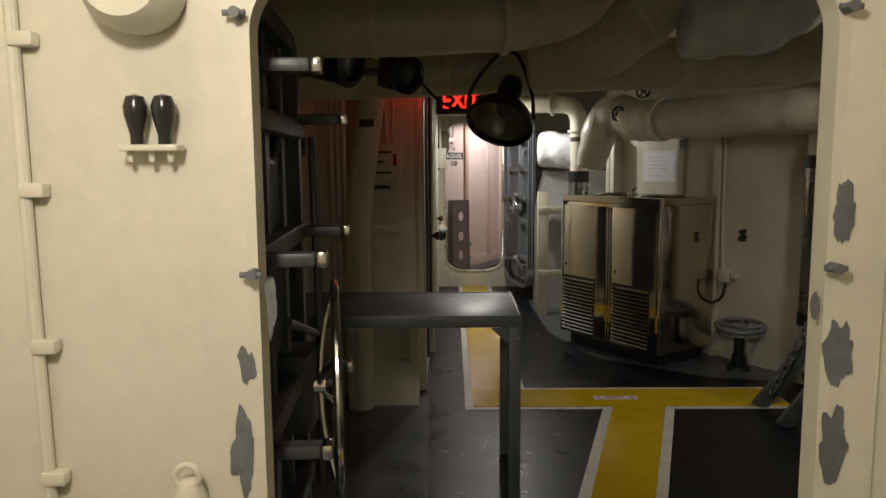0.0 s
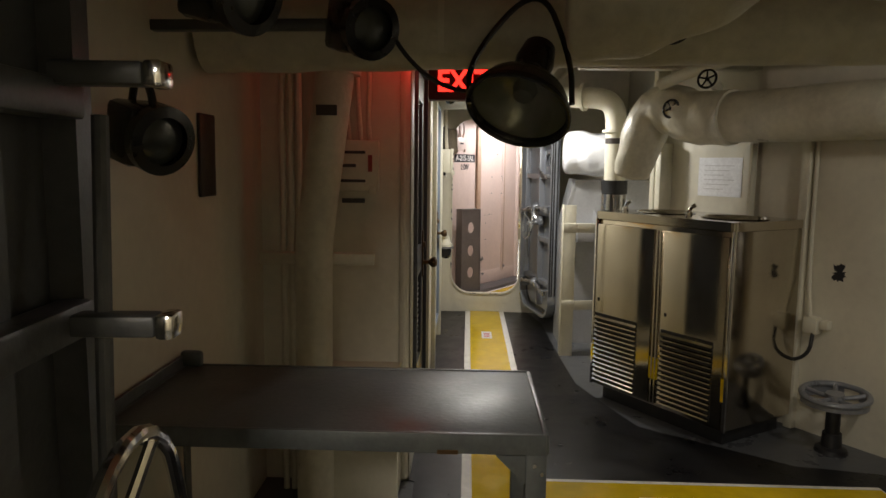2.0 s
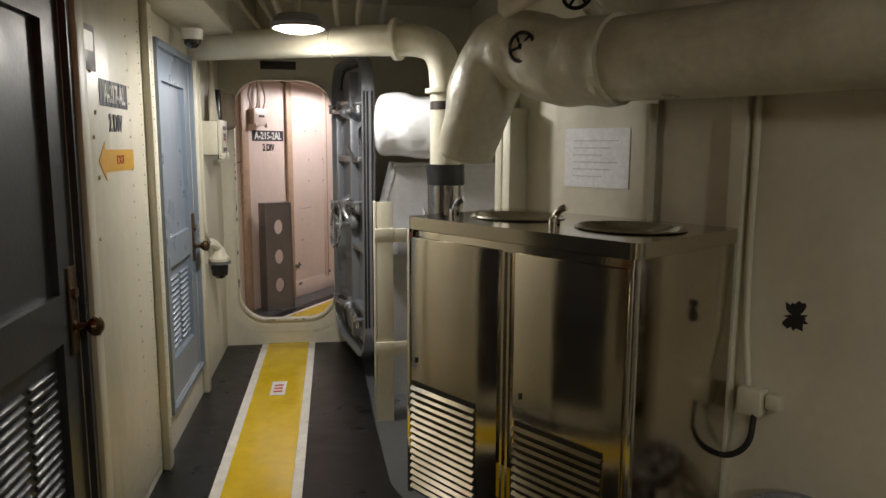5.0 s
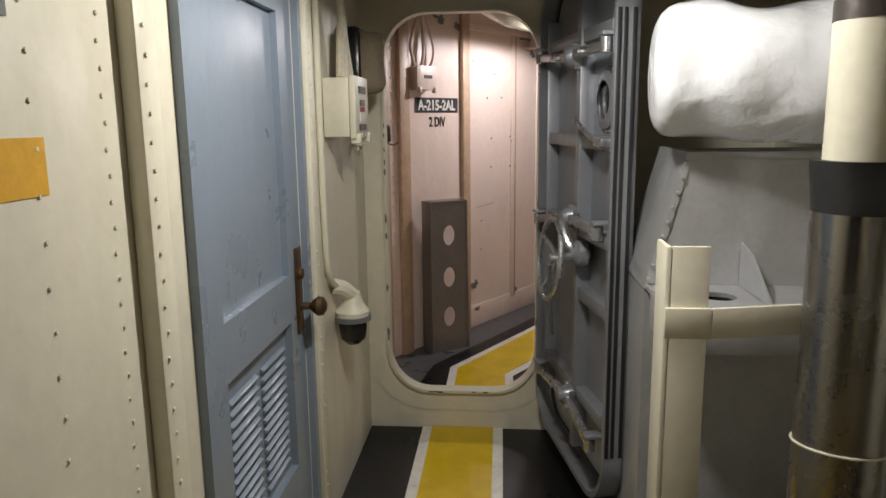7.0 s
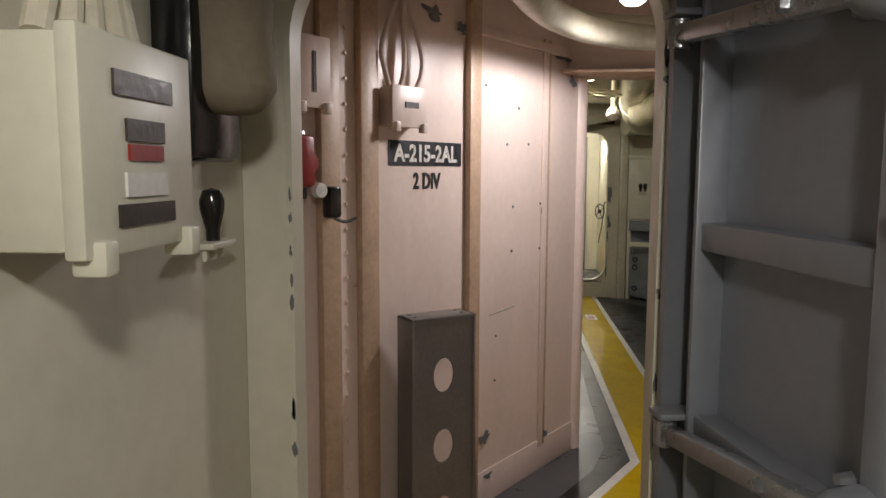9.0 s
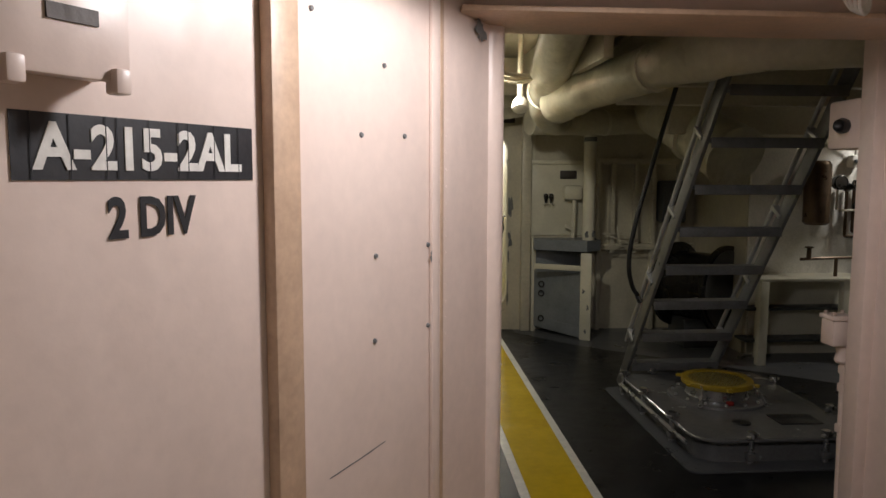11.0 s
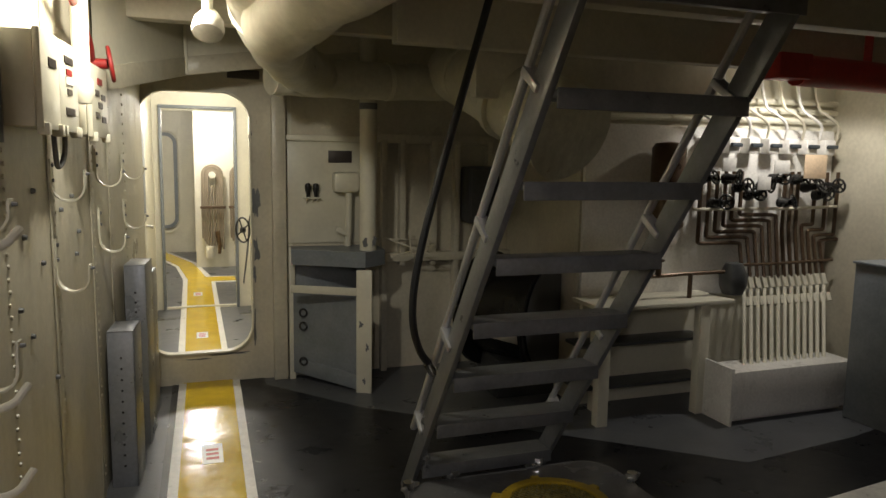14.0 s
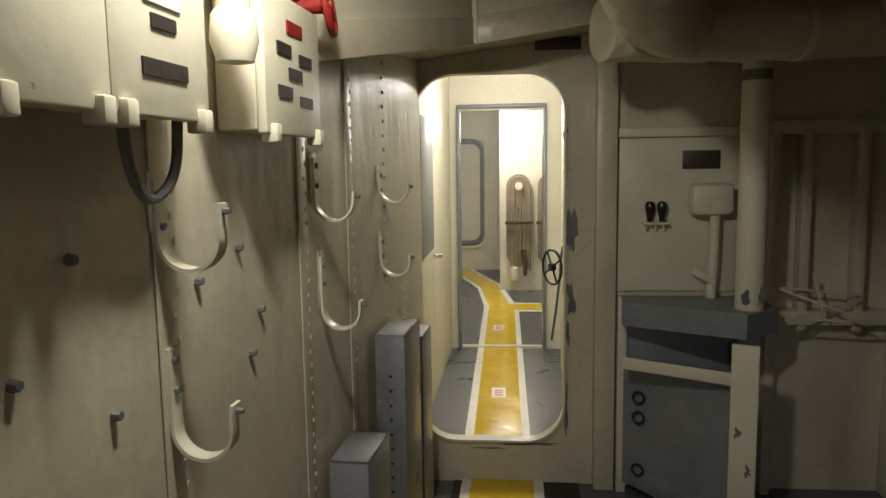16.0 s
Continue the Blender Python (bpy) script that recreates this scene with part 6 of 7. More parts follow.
run("lagged_duct", [(1.25, 11.6, 2.26), (1.38, 12.6, 2.1), (1.50, 13.3, 1.98), (1.72, 14.1, 1.95), (1.95, 14.6, 1.97), (2.2, 14.9, 2.05)], 0.125, LAGGING, "cream lagged duct drooping before the bulkhead", wobble=0.014, parent_kind="duct", collars=[((1.440, 12.98, 2.035), (1.444, 13.005, 2.031), 0.131)])
run("lagged_duct", [(1.6, 14.35, 1.94), (2.05, 14.5, 1.95), (2.7, 14.6, 1.97), (3.4, 14.65, 2.0)], 0.11, LAGGING, "cream lagged duct along the far bulkhead", wobble=0.01, parent_kind="duct", collars=[((2.30, 14.537, 1.957), (2.325, 14.541, 1.958), 0.116)])
t = thing("overhead_trunk", (1.2, 14.3, 1.95), "cream riveted rectangular trunk under the overhead", "duct")
bm = bmesh.new()
plan = [(0.80, 13.60, 1.83), (1.15, 14.55, 2.02), (1.64, 14.62, 2.10), (1.66, 15.045, 2.06), (0.86, 15.045, 1.95)]
low = [bm.verts.new(p) for p in plan]
high = [bm.verts.new((x, y, TOP)) for x, y, z in plan]
for k in range(5):
    bm.faces.new((low[k], low[(k + 1) % 5], high[(k + 1) % 5], high[k]))
bm.faces.new((low[0], low[4], low[1]))
bm.faces.new((low[1], low[4], low[3], low[2]))
part("trunk", bm, CREAM, t)
part("edge_flange", obox((0.80, 13.59, 1.80), (1.155, 14.545, 1.985), 0.012, 0.10, 0.003), BEIGE, t)
part("edge_flange", obox((1.155, 14.54, 1.985), (1.64, 14.61, 2.065), 0.012, 0.10, 0.003), BEIGE, t)
part("seam", obox((1.16, 14.535, 1.94), (1.16, 14.535, TOP), 0.02, 0.012, 0.002, up=(0, 1, 0)), CREAM, t)
t = thing("wall_spotlight", (1.24, 12.8, 1.95), "white round spotlight hanging on a short stem", "lamp")
part("stem", rod((1.24, 12.85, 1.97), (1.24, 12.85, TOP), 0.018), CREAM, t)
part("body", lathe([(0.0, 0.07), (0.03, 0.065), (0.05, 0.03), (0.055, 0.0), (0.05, -0.02)], (1.24, 12.85, 1.92), (0.1, 0.5, 0.85)), SIGN_WHITE, t)
part("lens", lathe([(0.0, -0.03), (0.03, -0.028), (0.05, -0.018)], (1.24, 12.85, 1.92), (0.1, 0.5, 0.85)), SIGN_WHITE, t)
for k in range(9):
    a = 0.02 * k
    solo("cable_run", tube([(0.75, 12.0 + a, 2.2 - 0.01 * k), (0.95, 12.5 + a, 2.12 - a * 0.3), (1.25, 12.62 + a * 1.2, 2.05 + 0.012 * (k % 4)), (1.5, 12.5 + a, 2.06 + 0.01 * k), (1.7, 12.0 + a, 2.25)], 0.011, rounds=3), CABLE, "loose bundle of cream cables under the overhead", "cable", group="overhead cable bundle")
solo("overhead_beam", box(0.8, 3.4, 13.9, 14.0, 2.12, TOP, 0.006), BEIGE, "dark cream steel beam across the overhead; the low pair is added to hide its brightness", "beam", "structure")
# The next two low beams are added to hide the brightly lit overhead beyond.
solo("overhead_beam", box(1.6, 5.3, 12.28, 12.36, 1.99, TOP, 0.006), BEIGE, "dark cream steel beam across the overhead; the low pair is added to hide its brightness", "beam", "structure")
solo("overhead_beam", box(2.0, 5.3, 13.2, 13.28, 1.98, TOP, 0.006), BEIGE, "dark cream steel beam across the overhead; the low pair is added to hide its brightness", "beam", "structure")
solo("overhead_beam", box(0.8, 1.94, 11.6, 11.7, 2.2, TOP, 0.006), BEIGE, "dark cream steel beam across the overhead; the low pair is added to hide its brightness", "beam", "structure")


def ship_ladder():
    t = thing("ladder", (2.4, 12.6, 0), "steep grey steel ship's ladder with flat treads and chain", "ladder")
    lo, up = Vector((0, 13.17, 0.0)), Vector((0, 11.42, 2.4))
    d = (up - lo)
    for x in (2.045, 2.672):
        part("stringer", obox(Vector((x, 0, 0)) + lo, Vector((x, 0, 0)) + up, 0.022, 0.09, 0.003, up=(0, 1, 0.73)), LADDER_GREY, t)
        part("hand_rail", tube([Vector((x, 0, 0)) + lo.lerp(up, f) + Vector((0, 0.09, 0.06)) for f in (0.12, 0.5, 0.99)], 0.014, rounds=1), GALVANISED, t, "worn pale grey hand rail")
        for f in (0.16, 0.34, 0.52, 0.7, 0.88):
            p = Vector((x, 0, 0)) + lo.lerp(up, f)
            part("rail_bracket", obox(p, p + Vector((0, 0.09, 0.06)), 0.042, 0.026, 0.004), GALVANISED, t, "pale worn rail bracket")
    for k in range(9):
        z = 0.21 + 0.2445 * k
        f = z / 2.4
        y = lo.lerp(up, f).y
        tr = part("tread", box(2.056, 2.661, y - 0.065, y + 0.065, z - 0.022, z, 0.003), LADDER_GREY, t)
        part("nosing", box(2.056, 2.661, y - 0.07, y - 0.062, z - 0.05, z + 0.004, 0.002), LADDER_GREY, tr)


ship_ladder()
chain((2.035, 12.86, 0.46), (2.07, 12.93, 0.20), 0.0, 0.010, "ladder_chain", "short steel chain hanging from the ladder stringer")
t = thing("hose", (1.95, 13.2, 0.3), "black rubber hose with metal end hanging by the ladder", "hose")
part("tube", tube([(2.30, 12.72, 2.39), (2.20, 12.74, 2.0), (2.06, 12.75, 1.50), (1.96, 12.75, 1.12), (1.94, 12.76, 0.90), (1.98, 12.78, 0.76), (2.03, 12.79, 0.70)], 0.015, rounds=3), RUBBER_AND_SHADE, t)
part("nozzle", rod((2.02, 12.788, 0.71), (2.045, 12.792, 0.665), 0.020), CHROME, t, "bright metal nozzle")


def deck_hatch():
    t = thing("deck_hatch", (2.43, 12.38, 0), "raised glossy grey deck hatch with clamps and a yellow grated scuttle", "hatch")
    x0, x1, y0, y1 = 1.90, 2.96, 11.62, 13.08
    part("base_plate", slab(rounded(x0, x1, y0, y1, 0.06), [], 0.008, Matrix.Translation((0, 0, 0.0045))), DECK, t)
    part("coaming", slab(rounded(x0 + 0.10, x1 - 0.08, y0 + 0.12, y1 - 0.16, 0.12), [], 0.11, Matrix.Translation((0, 0, 0.012))), HATCH, t)
    part("cover", slab(rounded(x0 + 0.07, x1 - 0.05, y0 + 0.09, y1 - 0.13, 0.14), [], 0.02, Matrix.Translation((0, 0, 0.122))), HATCH, t)
    part("cover_bead", tube([(x, y, 0.134) for x, y in rounded(x0 + 0.07, x1 - 0.05, y0 + 0.09, y1 - 0.13, 0.14)], 0.010, rounds=0, seg=8, closed=True), HATCH, t, "rounded welded edge")
    c = Vector((2.40, 12.42, 0.143))
    part("round_flange", lathe([(0.0, 0.018), (0.275, 0.018), (0.285, 0.014), (0.29, 0.0)], c, seg=48), HATCH, t, "raised round plate")
    part("scuttle_trunk", lathe([(0.185, 0.019), (0.178, 0.028), (0.178, 0.075), (0.19, 0.085)], c, seg=40), WORN_STEEL, t)
    rg = part("yellow_rim", lathe([(0.168, 0.088), (0.168, 0.112), (0.172, 0.116), (0.204, 0.116), (0.208, 0.112), (0.208, 0.086), (0.168, 0.086)], c, seg=48), RIM_YELLOW, t, "worn yellow painted rim")
    bm = bmesh.new()
    for a in (radians(55), radians(125)):
        d = Vector((math.cos(a), math.sin(a), 0))
        n = Vector((-d.y, d.x, 0))
        for k in range(-9, 10):
            o = k * 0.0178
            h = math.sqrt(0.169 ** 2 - o * o)
            obox(c + n * o - d * h + Vector((0, 0, 0.104)), c + n * o + d * h + Vector((0, 0, 0.104)), 0.004, 0.006, 0, bm)
    part("grating", bm, GRATE, rg, "expanded metal grating")
    part("scuttle_lid", lathe([(0.0, 0.066), (0.12, 0.064), (0.167, 0.056)], c, seg=40), HATCH, t, "dark glossy lid under the grating")
    for k in range(6):
        a = 2 * math.pi * k / 6 + 0.4
        d = Vector((math.cos(a), math.sin(a), 0))
        p = c + d * 0.215 + Vector((0, 0, 0.10))
        part("lug", obox(p - d * 0.02, p + d * 0.028, 0.034, 0.016, 0.004), RIM_YELLOW, rg)
    for k in range(14):
        a = 2 * math.pi * k / 14
        part("flange_bolt", bolts([c + Vector((math.cos(a) * 0.255, math.sin(a) * 0.255, 0.017))], (0, 0, 1), 0.011, 0.012), WORN_STEEL, t)
    for sx in (-1, 1):
        hook = Vector((c.x + 0.16 * sx, c.y - 0.14, 0.235))
        foot = Vector((c.x + 0.20 * sx, c.y - 0.22, 0.170))
        ch = part("keeper_chain", ring(hook, (1, 0, 0.3), 0.014, 0.003, seg=12, tseg=6), WORN_STEEL, t, "short steel keeper chain")
        for k in range(1, 5):
            part("link", ring(hook.lerp(foot, k / 4) - Vector((0, 0, 0.01)), (1, 0, 0.2) if k % 2 else (0, 1, 0.4), 0.013, 0.003, seg=12, tseg=6), WORN_STEEL, ch)
    part("tag", box(c.x - 0.05, c.x - 0.01, c.y - 0.245, c.y - 0.225, 0.162, 0.185, 0.003), RED, t, "small red tag")
    part("cover_plate", box(2.52, 2.76, 11.90, 12.06, 0.1435, 0.149, 0.002), RUBBER_AND_SHADE, t, "dark rectangular pad")
    part("cover_plug", lathe([(0.0, 0.007), (0.045, 0.006), (0.05, 0.0)], (2.32, 11.95, 0.143), seg=24), RUBBER_AND_SHADE, t)
    part("clamp_rail", rod((x0 + 0.045, 11.80, 0.10), (x0 + 0.045, 12.86, 0.10), 0.011, seg=10), WORN_STEEL, t, "bright clamp rail")
    for x, y in ((x0 + 0.08, 12.9), (x0 + 0.07, 12.5), (x0 + 0.07, 12.05), (2.2, y1 - 0.12), (2.6, y1 - 0.12), (x1 - 0.04, 12.7), (x1 - 0.04, 12.1), (2.25, y0 + 0.09), (2.65, y0 + 0.09)):
        w = part("dog", rod((x, y, 0.01), (x, y, 0.17), 0.013, seg=12), WORN_STEEL, t, "bright steel clamp bolt")
        part("dog_nut", rod((x, y, 0.150), (x, y, 0.180), 0.024, seg=6), CHROME, w)
        part("dog_arm", obox((x - 0.03, y - 0.02, 0.155), (x + 0.05, y + 0.03, 0.155), 0.022, 0.014, 0.003), WORN_STEEL, w)
        part("dog_foot", obox((x, y, 0.03), (x, y, 0.07), 0.045, 0.045, 0.008, up=(0, 1, 0)), HATCH, w)


GRATE = mat("yellow_grating", (0.30, 0.25, 0.08), 0.35, metal=0.4, grain=0.5, scale=120, stain=0.3, stain_scale=40, bump=0.5)
deck_hatch()


def frame_cabinet():
    """Grey bin with a cream angle frame beside the far doorway."""
    t = thing("bin_stand", (2.0, 14.7, 0), "cream angle frame holding a grey steel bin and shelf", "stand")
    x0, x1, yb = 1.765, 2.31, 15.045
    part("frame_post", box(x0, x0 + 0.04, yb - 0.07, yb - 0.002, 0, 0.90, 0.003), CREAM, t)
    part("frame_post", obox((2.18, 14.56, 0.0), (2.18, 14.56, 0.795), 0.10, 0.02, 0.003, up=(0.45, 0.9, 0)), CREAM, t, "cream post with dark chips")
    part("frame_rail", obox((x0 - 0.01, 14.80, 0.655), (2.15, 14.57, 0.655), 0.012, 0.05, 0.003), CREAM, t)
    part("bin_back", box(x0 + 0.045, x1 - 0.02, yb - 0.05, yb - 0.03, 0.03, 0.9, 0.003), GREY_BLUE, t)
    part("bin_front", slab([(0, 0.05), (0.54, 0.05), (0.54, 0.60), (0, 0.60)], [], 0.006, frame_of((x0 + 0.03, 14.98, 0), (0.38, -0.36, 0), (0, 0, 1))), GREY_BLUE, t, "grey sheet bin front")
    part("shelf_top", slab([(x0 + 0.02, yb - 0.02), (x0 + 0.0, 14.86), (2.20, 14.62), (2.36, 14.74), (2.36, yb - 0.02)][::-1], [], 0.10, Matrix.Translation((0, 0, 0.80))), GREY_BLUE, t, "blue-grey painted shelf box")
    part("bin_foot", obox((x0 + 0.03, 14.99, 0.10), (2.15, 14.60, 0.06), 0.02, 0.10, 0.006), GREY_BLUE, t)
    for z in (0.86, 0.47, 0.38, 0.14):
        part("clip", ring((x0 + 0.08, 14.90, z), (0.5, 0.8, 0), 0.025, 0.006), RUBBER_AND_SHADE, t)
    bm = bmesh.new()
    for i, z in enumerate((0.45, 0.08, 0.30)):
        slab(blob(2.22 + 0.02 * (i - 1), z, 0.012, 0.022, i + 31, 20, 1.0), [], 0.001, frame_of((0.1905, 15.5423, 0), (0.894, -0.447, 0), (0, 0, 1)), bm)
    stuff("paint_chip", bm, CHIP, t, "dark chips in the paint")


GREY_BLUE = mat("blue_grey_bin_paint", (0.20, 0.22, 0.24), 0.42, stain=0.15, stain_scale=6, bump=0.06)
frame_cabinet()
part("panel", box(1.765, 2.30, 15.036, 15.05, 0.92, 1.60, 0.003), CREAM, far_bulkhead)
part("rail", box(1.76, 2.35, 15.01, 15.05, 1.60, 1.64, 0.004), CREAM, far_bulkhead)
part("upright", box(1.665, 1.755, 14.985, 15.05, 0.0, 2.3, 0.006), BEIGE, far_bulkhead)
bm = bmesh.new()
for i, (x, z, rx, rz) in enumerate(((1.565, 1.20, 0.022, 0.10), (1.565, 0.89, 0.018, 0.07), (1.545, 0.35, 0.01, 0.10), (1.535, 1.63, 0.012, 0.03), (1.40, 0.19, 0.12, 0.008), (0.862, 1.05, 0.006, 0.15), (1.55, 0.72, 0.012, 0.05), (1.2, 0.165, 0.06, 0.005))):
    slab(blob(x, z, rx, rz, i + 41, 34, 0.9), [], 0.0012, facing_y(15.0515), bm)
stuff("paint_chip", bm, CHIP, far_bulkhead, "bare grey patches round the doorway edge")
handset(1.925, 1.225, 15.034, (0, -1, 0), label="pair of dark handles on a cream rack", s=1.0)
solo("name_plate", box(2.04, 2.20, 15.028, 15.035, 1.46, 1.54, 0.002), PLATE, "dark engraved plate on the cream panel", "sign")
t = thing("cable_box", (2.14, 15.0, 1.3), "cream cable box with a drop pipe on the panel", "cable box")
part("box", box(2.06, 2.24, 14.93, 15.035, 1.26, 1.40, 0.03), CREAM, t)
part("pipe", tube([(2.17, 14.98, 1.27), (2.17, 14.98, 1.1), (2.16, 14.98, 0.9)], 0.022, rounds=1), CREAM, t)
part("arm", obox((2.24, 14.98, 1.38), (2.34, 14.98, 1.38), 0.02, 0.02), CREAM, t)
part("lever", obox((2.08, 14.97, 1.02), (2.17, 14.97, 0.97), 0.02, 0.03, 0.004), CREAM, t)
t = thing("stanchion", (2.245, 14.74, 0.9), "cream round stanchion with chipped foot", "pipe")
part("pipe", rod((2.245, 14.74, 0.90), (2.245, 14.74, TOP), 0.055, seg=24), CREAM, t)
part("top_band", rod((2.245, 14.74, 1.80), (2.245, 14.74, 1.84), 0.057, seg=24), CHIP, t)
bm = bmesh.new()
for i, (dx, z) in enumerate(((-0.03, 0.95), (0.03, 0.96), (0.0, 0.93))):
    slab(blob(2.245 + dx, z, 0.014, 0.03, i + 51, 20, 0.9), [], 0.001, facing_y(14.688), bm)
stuff("paint_chip", bm, CHIP, t)
for x in (2.42, 2.55, 2.78, 2.95, 3.2):
    part("upright", box(x - 0.02, x + 0.02, 14.98, 15.05, 0.75 if x in (2.55, 2.78) else 0.0, 1.62, 0.004), BEIGE, far_bulkhead)
part("rail", box(2.36, 3.4, 14.97, 15.05, 0.78, 0.84, 0.004), BEIGE, far_bulkhead)
part("rail", box(2.36, 3.4, 14.99, 15.05, 1.60, 1.66, 0.004), BEIGE, far_bulkhead)
t = thing("folding_rack", (2.62, 14.9, 0.85), "small steel folding rack on the wall rail", "rack")
for a, b in (((2.42, 14.95, 0.95), (2.75, 14.82, 0.83)), ((2.42, 14.82, 0.83), (2.78, 14.95, 0.90)), ((2.42, 14.83, 0.84), (2.76, 14.82, 0.83)), ((2.42, 14.95, 0.95), (2.76, 14.95, 0.92)), ((2.58, 14.95, 1.0), (2.58, 14.85, 0.85))):
    part("bar", obox(a, b, 0.009, 0.009, 0.002), BEIGE, t)
t = thing("reel_drum", (3.05, 14.2, 0), "large dark hose drum behind the ladder", "drum")
part("drum", lathe([(0.0, -0.25), (0.38, -0.25), (0.38, -0.22), (0.30, -0.2), (0.30, 0.2), (0.38, 0.22), (0.38, 0.25), (0.0, 0.25)], (3.15, 14.35, 0.52), (0.55, -0.83, 0), seg=40), LAMP_BLACK, t)
part("side_disc", lathe([(0.0, 0.255), (0.34, 0.255), (0.34, 0.26)], (3.15, 14.35, 0.52), (0.55, -0.83, 0), seg=40), DARK_DOOR, t)
part("stand", box(2.95, 3.35, 14.2, 14.55, 0, 0.25, 0.01), DARK_DOOR, t)
part("wedge", slab([(0, 0.45), (0.22, 0.48), (0.22, 0.38)], [], 0.03, facing_y(14.05) @ Matrix.Translation((2.82, 0, 0))), CREAM, t)
run("lagged_tank", [(2.75, 14.55, 2.05), (2.75, 13.9, 1.9), (2.85, 13.5, 1.72), (2.9, 13.3, 1.62)], lambda k: 0.18 + 0.06 * k, LAGGING, "big cream lagged trunk end behind the ladder", wobble=0.005, parent_kind="duct", collars=[((2.78, 13.72, 1.82), (2.79, 13.68, 1.80), 0.225), ((2.75, 14.2, 1.98), (2.75, 14.16, 1.97), 0.20)])
t = thing("grey_locker", (3.05, 14.9, 1.2), "dark grey electrical cabinet on the far wall", "cabinet")
part("body", box(2.98, 3.22, 14.84, 15.03, 1.05, 1.45, 0.03), DARK_DOOR, t)
part("door", box(3.0, 3.20, 14.83, 14.84, 1.08, 1.42, 0.004), DARK_DOOR, t)

# valve manifold
t = thing("manifold_bench", (3.8, 13.7, 0), "cream steel bench frame under the valve manifold", "bench")
part("top", box(3.30, 4.22, 13.60, 13.93, 0.665, 0.69, 0.004), CREAM, t)
part("splash_panel", box(3.36, 5.25, 13.93, 13.96, 0.66, 1.72, 0.003), SIGN_WHITE, t, "white back panel behind the valves")
for x, y in ((3.33, 13.62), (3.44, 13.85), (4.02, 13.64)):
    part("leg", box(x - 0.035, x + 0.035, y - 0.03, y + 0.03, 0, 0.665, 0.004), CREAM, t)
for z in (0.14, 0.40):
    part("shelf", box(3.3, 4.2, 13.80, 13.99, z, z + 0.02, 0.003), DARK_DOOR, t)
solo("hot_tank", lathe([(0.0, -0.26), (0.08, -0.26), (0.10, -0.24), (0.10, 0.22), (0.08, 0.25), (0.0, 0.26)], (3.84, 13.80, 1.36), seg=28), COPPER, "dark copper cylinder beside the manifold", "tank")
t = thing("drip_tray", (4.5, 13.5, 0), "white steel drip tray box under the pipes", "tray")
part("box", box(4.06, 4.98, 13.40, 13.62, 0.03, 0.31, 0.006), SIGN_WHITE, t)
part("end_plate", box(4.035, 4.055, 13.38, 13.64, 0.0, 0.34, 0.003), SIGN_WHITE, t)
part("foot", box(4.10, 4.94, 13.45, 13.60, 0.0, 0.03), SIGN_WHITE, t)
pipes = thing("pipe_manifold", (4.7, 13.8, 0.3), "rows of copper and cream pipes bending down from valves", "pipework")
for k in range(13):
    x = 4.46 + 0.055 * k
    xb = 1.177 + (x - 1.177) * 0.935
    if k < 6:
        xu, z = 4.13 + 0.062 * k, 1.00 + 0.035 * k
    elif k < 9:
        xu, z = x, 1.10
    else:
        xu, z = x + 0.05 * (k - 8) * 0.8 + 0.05, 1.00 + 0.035 * (12 - k)
    p = part("pipe", tube([(xu, 13.86, 1.45), (xu, 13.86, z + 0.025), (xu, 13.86, z), (xu + 0.3 * (x - xu), 13.86, z), (x, 13.86, z), (x, 13.86, z - 0.03), (x, 13.80, 0.72)], 0.0125, seg=8, rounds=2), COPPER, pipes, "dark copper pipe")
    part("lower_pipe", rod((x, 13.80, 0.72), (xb, 13.52, 0.29), 0.012, seg=10), CREAM, pipes)
    part("union", rod((x, 13.82, 0.78), (x, 13.79, 0.71), 0.020, seg=6), CREAM, pipes)
    part("union", rod((x, 13.765, 0.66), (x - 0.01, 13.735, 0.61), 0.017, seg=6), CREAM, pipes)
for z in (1.215, 0.86):
    part("cross_pipe", tube([(4.05 if z > 1 else 4.42, 13.82, z), (4.8, 13.82, z), (5.2, 13.82, z + 0.01)], 0.010, rounds=0), CREAM if z > 1 else COPPER, pipes)
rnd = random.Random(5)
for k in range(12):
    x = 4.12 + 0.092 * k
    z = 1.40 - 0.10 * (k % 3 == 1) - 0.05 * (k % 2)
    v = thing("valve", (x, 13.78, z), "small black valve on the manifold", "valve", "manifold valves")
    part("body", lathe([(0.0, 0.10), (0.02, 0.095), (0.028, 0.05), (0.036, 0.03), (0.036, 0.0), (0.0, 0.0)], (x, 13.86, z), (0.2 * rnd.uniform(-1, 1), -1, 0.1), seg=14), LAMP_BLACK, v)
    handwheel("handwheel", (x + rnd.uniform(-0.02, 0.02), 13.74, z + 0.015), (rnd.uniform(-0.6, 0.6), -1, rnd.uniform(-0.2, 0.5)), 0.042, 0.007, LAMP_BLACK, v, 5, 0.014)
for k in range(7):
    x = 4.20 + 0.155 * k
    g = thing("meter", (x, 13.86, 1.60), "small white instrument with a dark blue clip", "meter", "manifold meters")
    part("case", box(x - 0.045, x + 0.045, 13.84, 13.93, 1.56, 1.66, 0.012), SIGN_WHITE, g)
    part("clip", box(x - 0.04, x + 0.04, 13.815, 13.84, 1.60, 1.625, 0.006), LABEL_NAVY, g)
for x, z, w in ((4.20, 1.49, 0.05), (4.47, 1.38, 0.05), (4.60, 1.48, 0.06)):
    solo("tally_card", box(x - w, x + w, 13.70, 13.704, z - 0.04, z + 0.04, 0.001), PAPER, "small grey card hung on a valve", "card", group="cards on the valves")
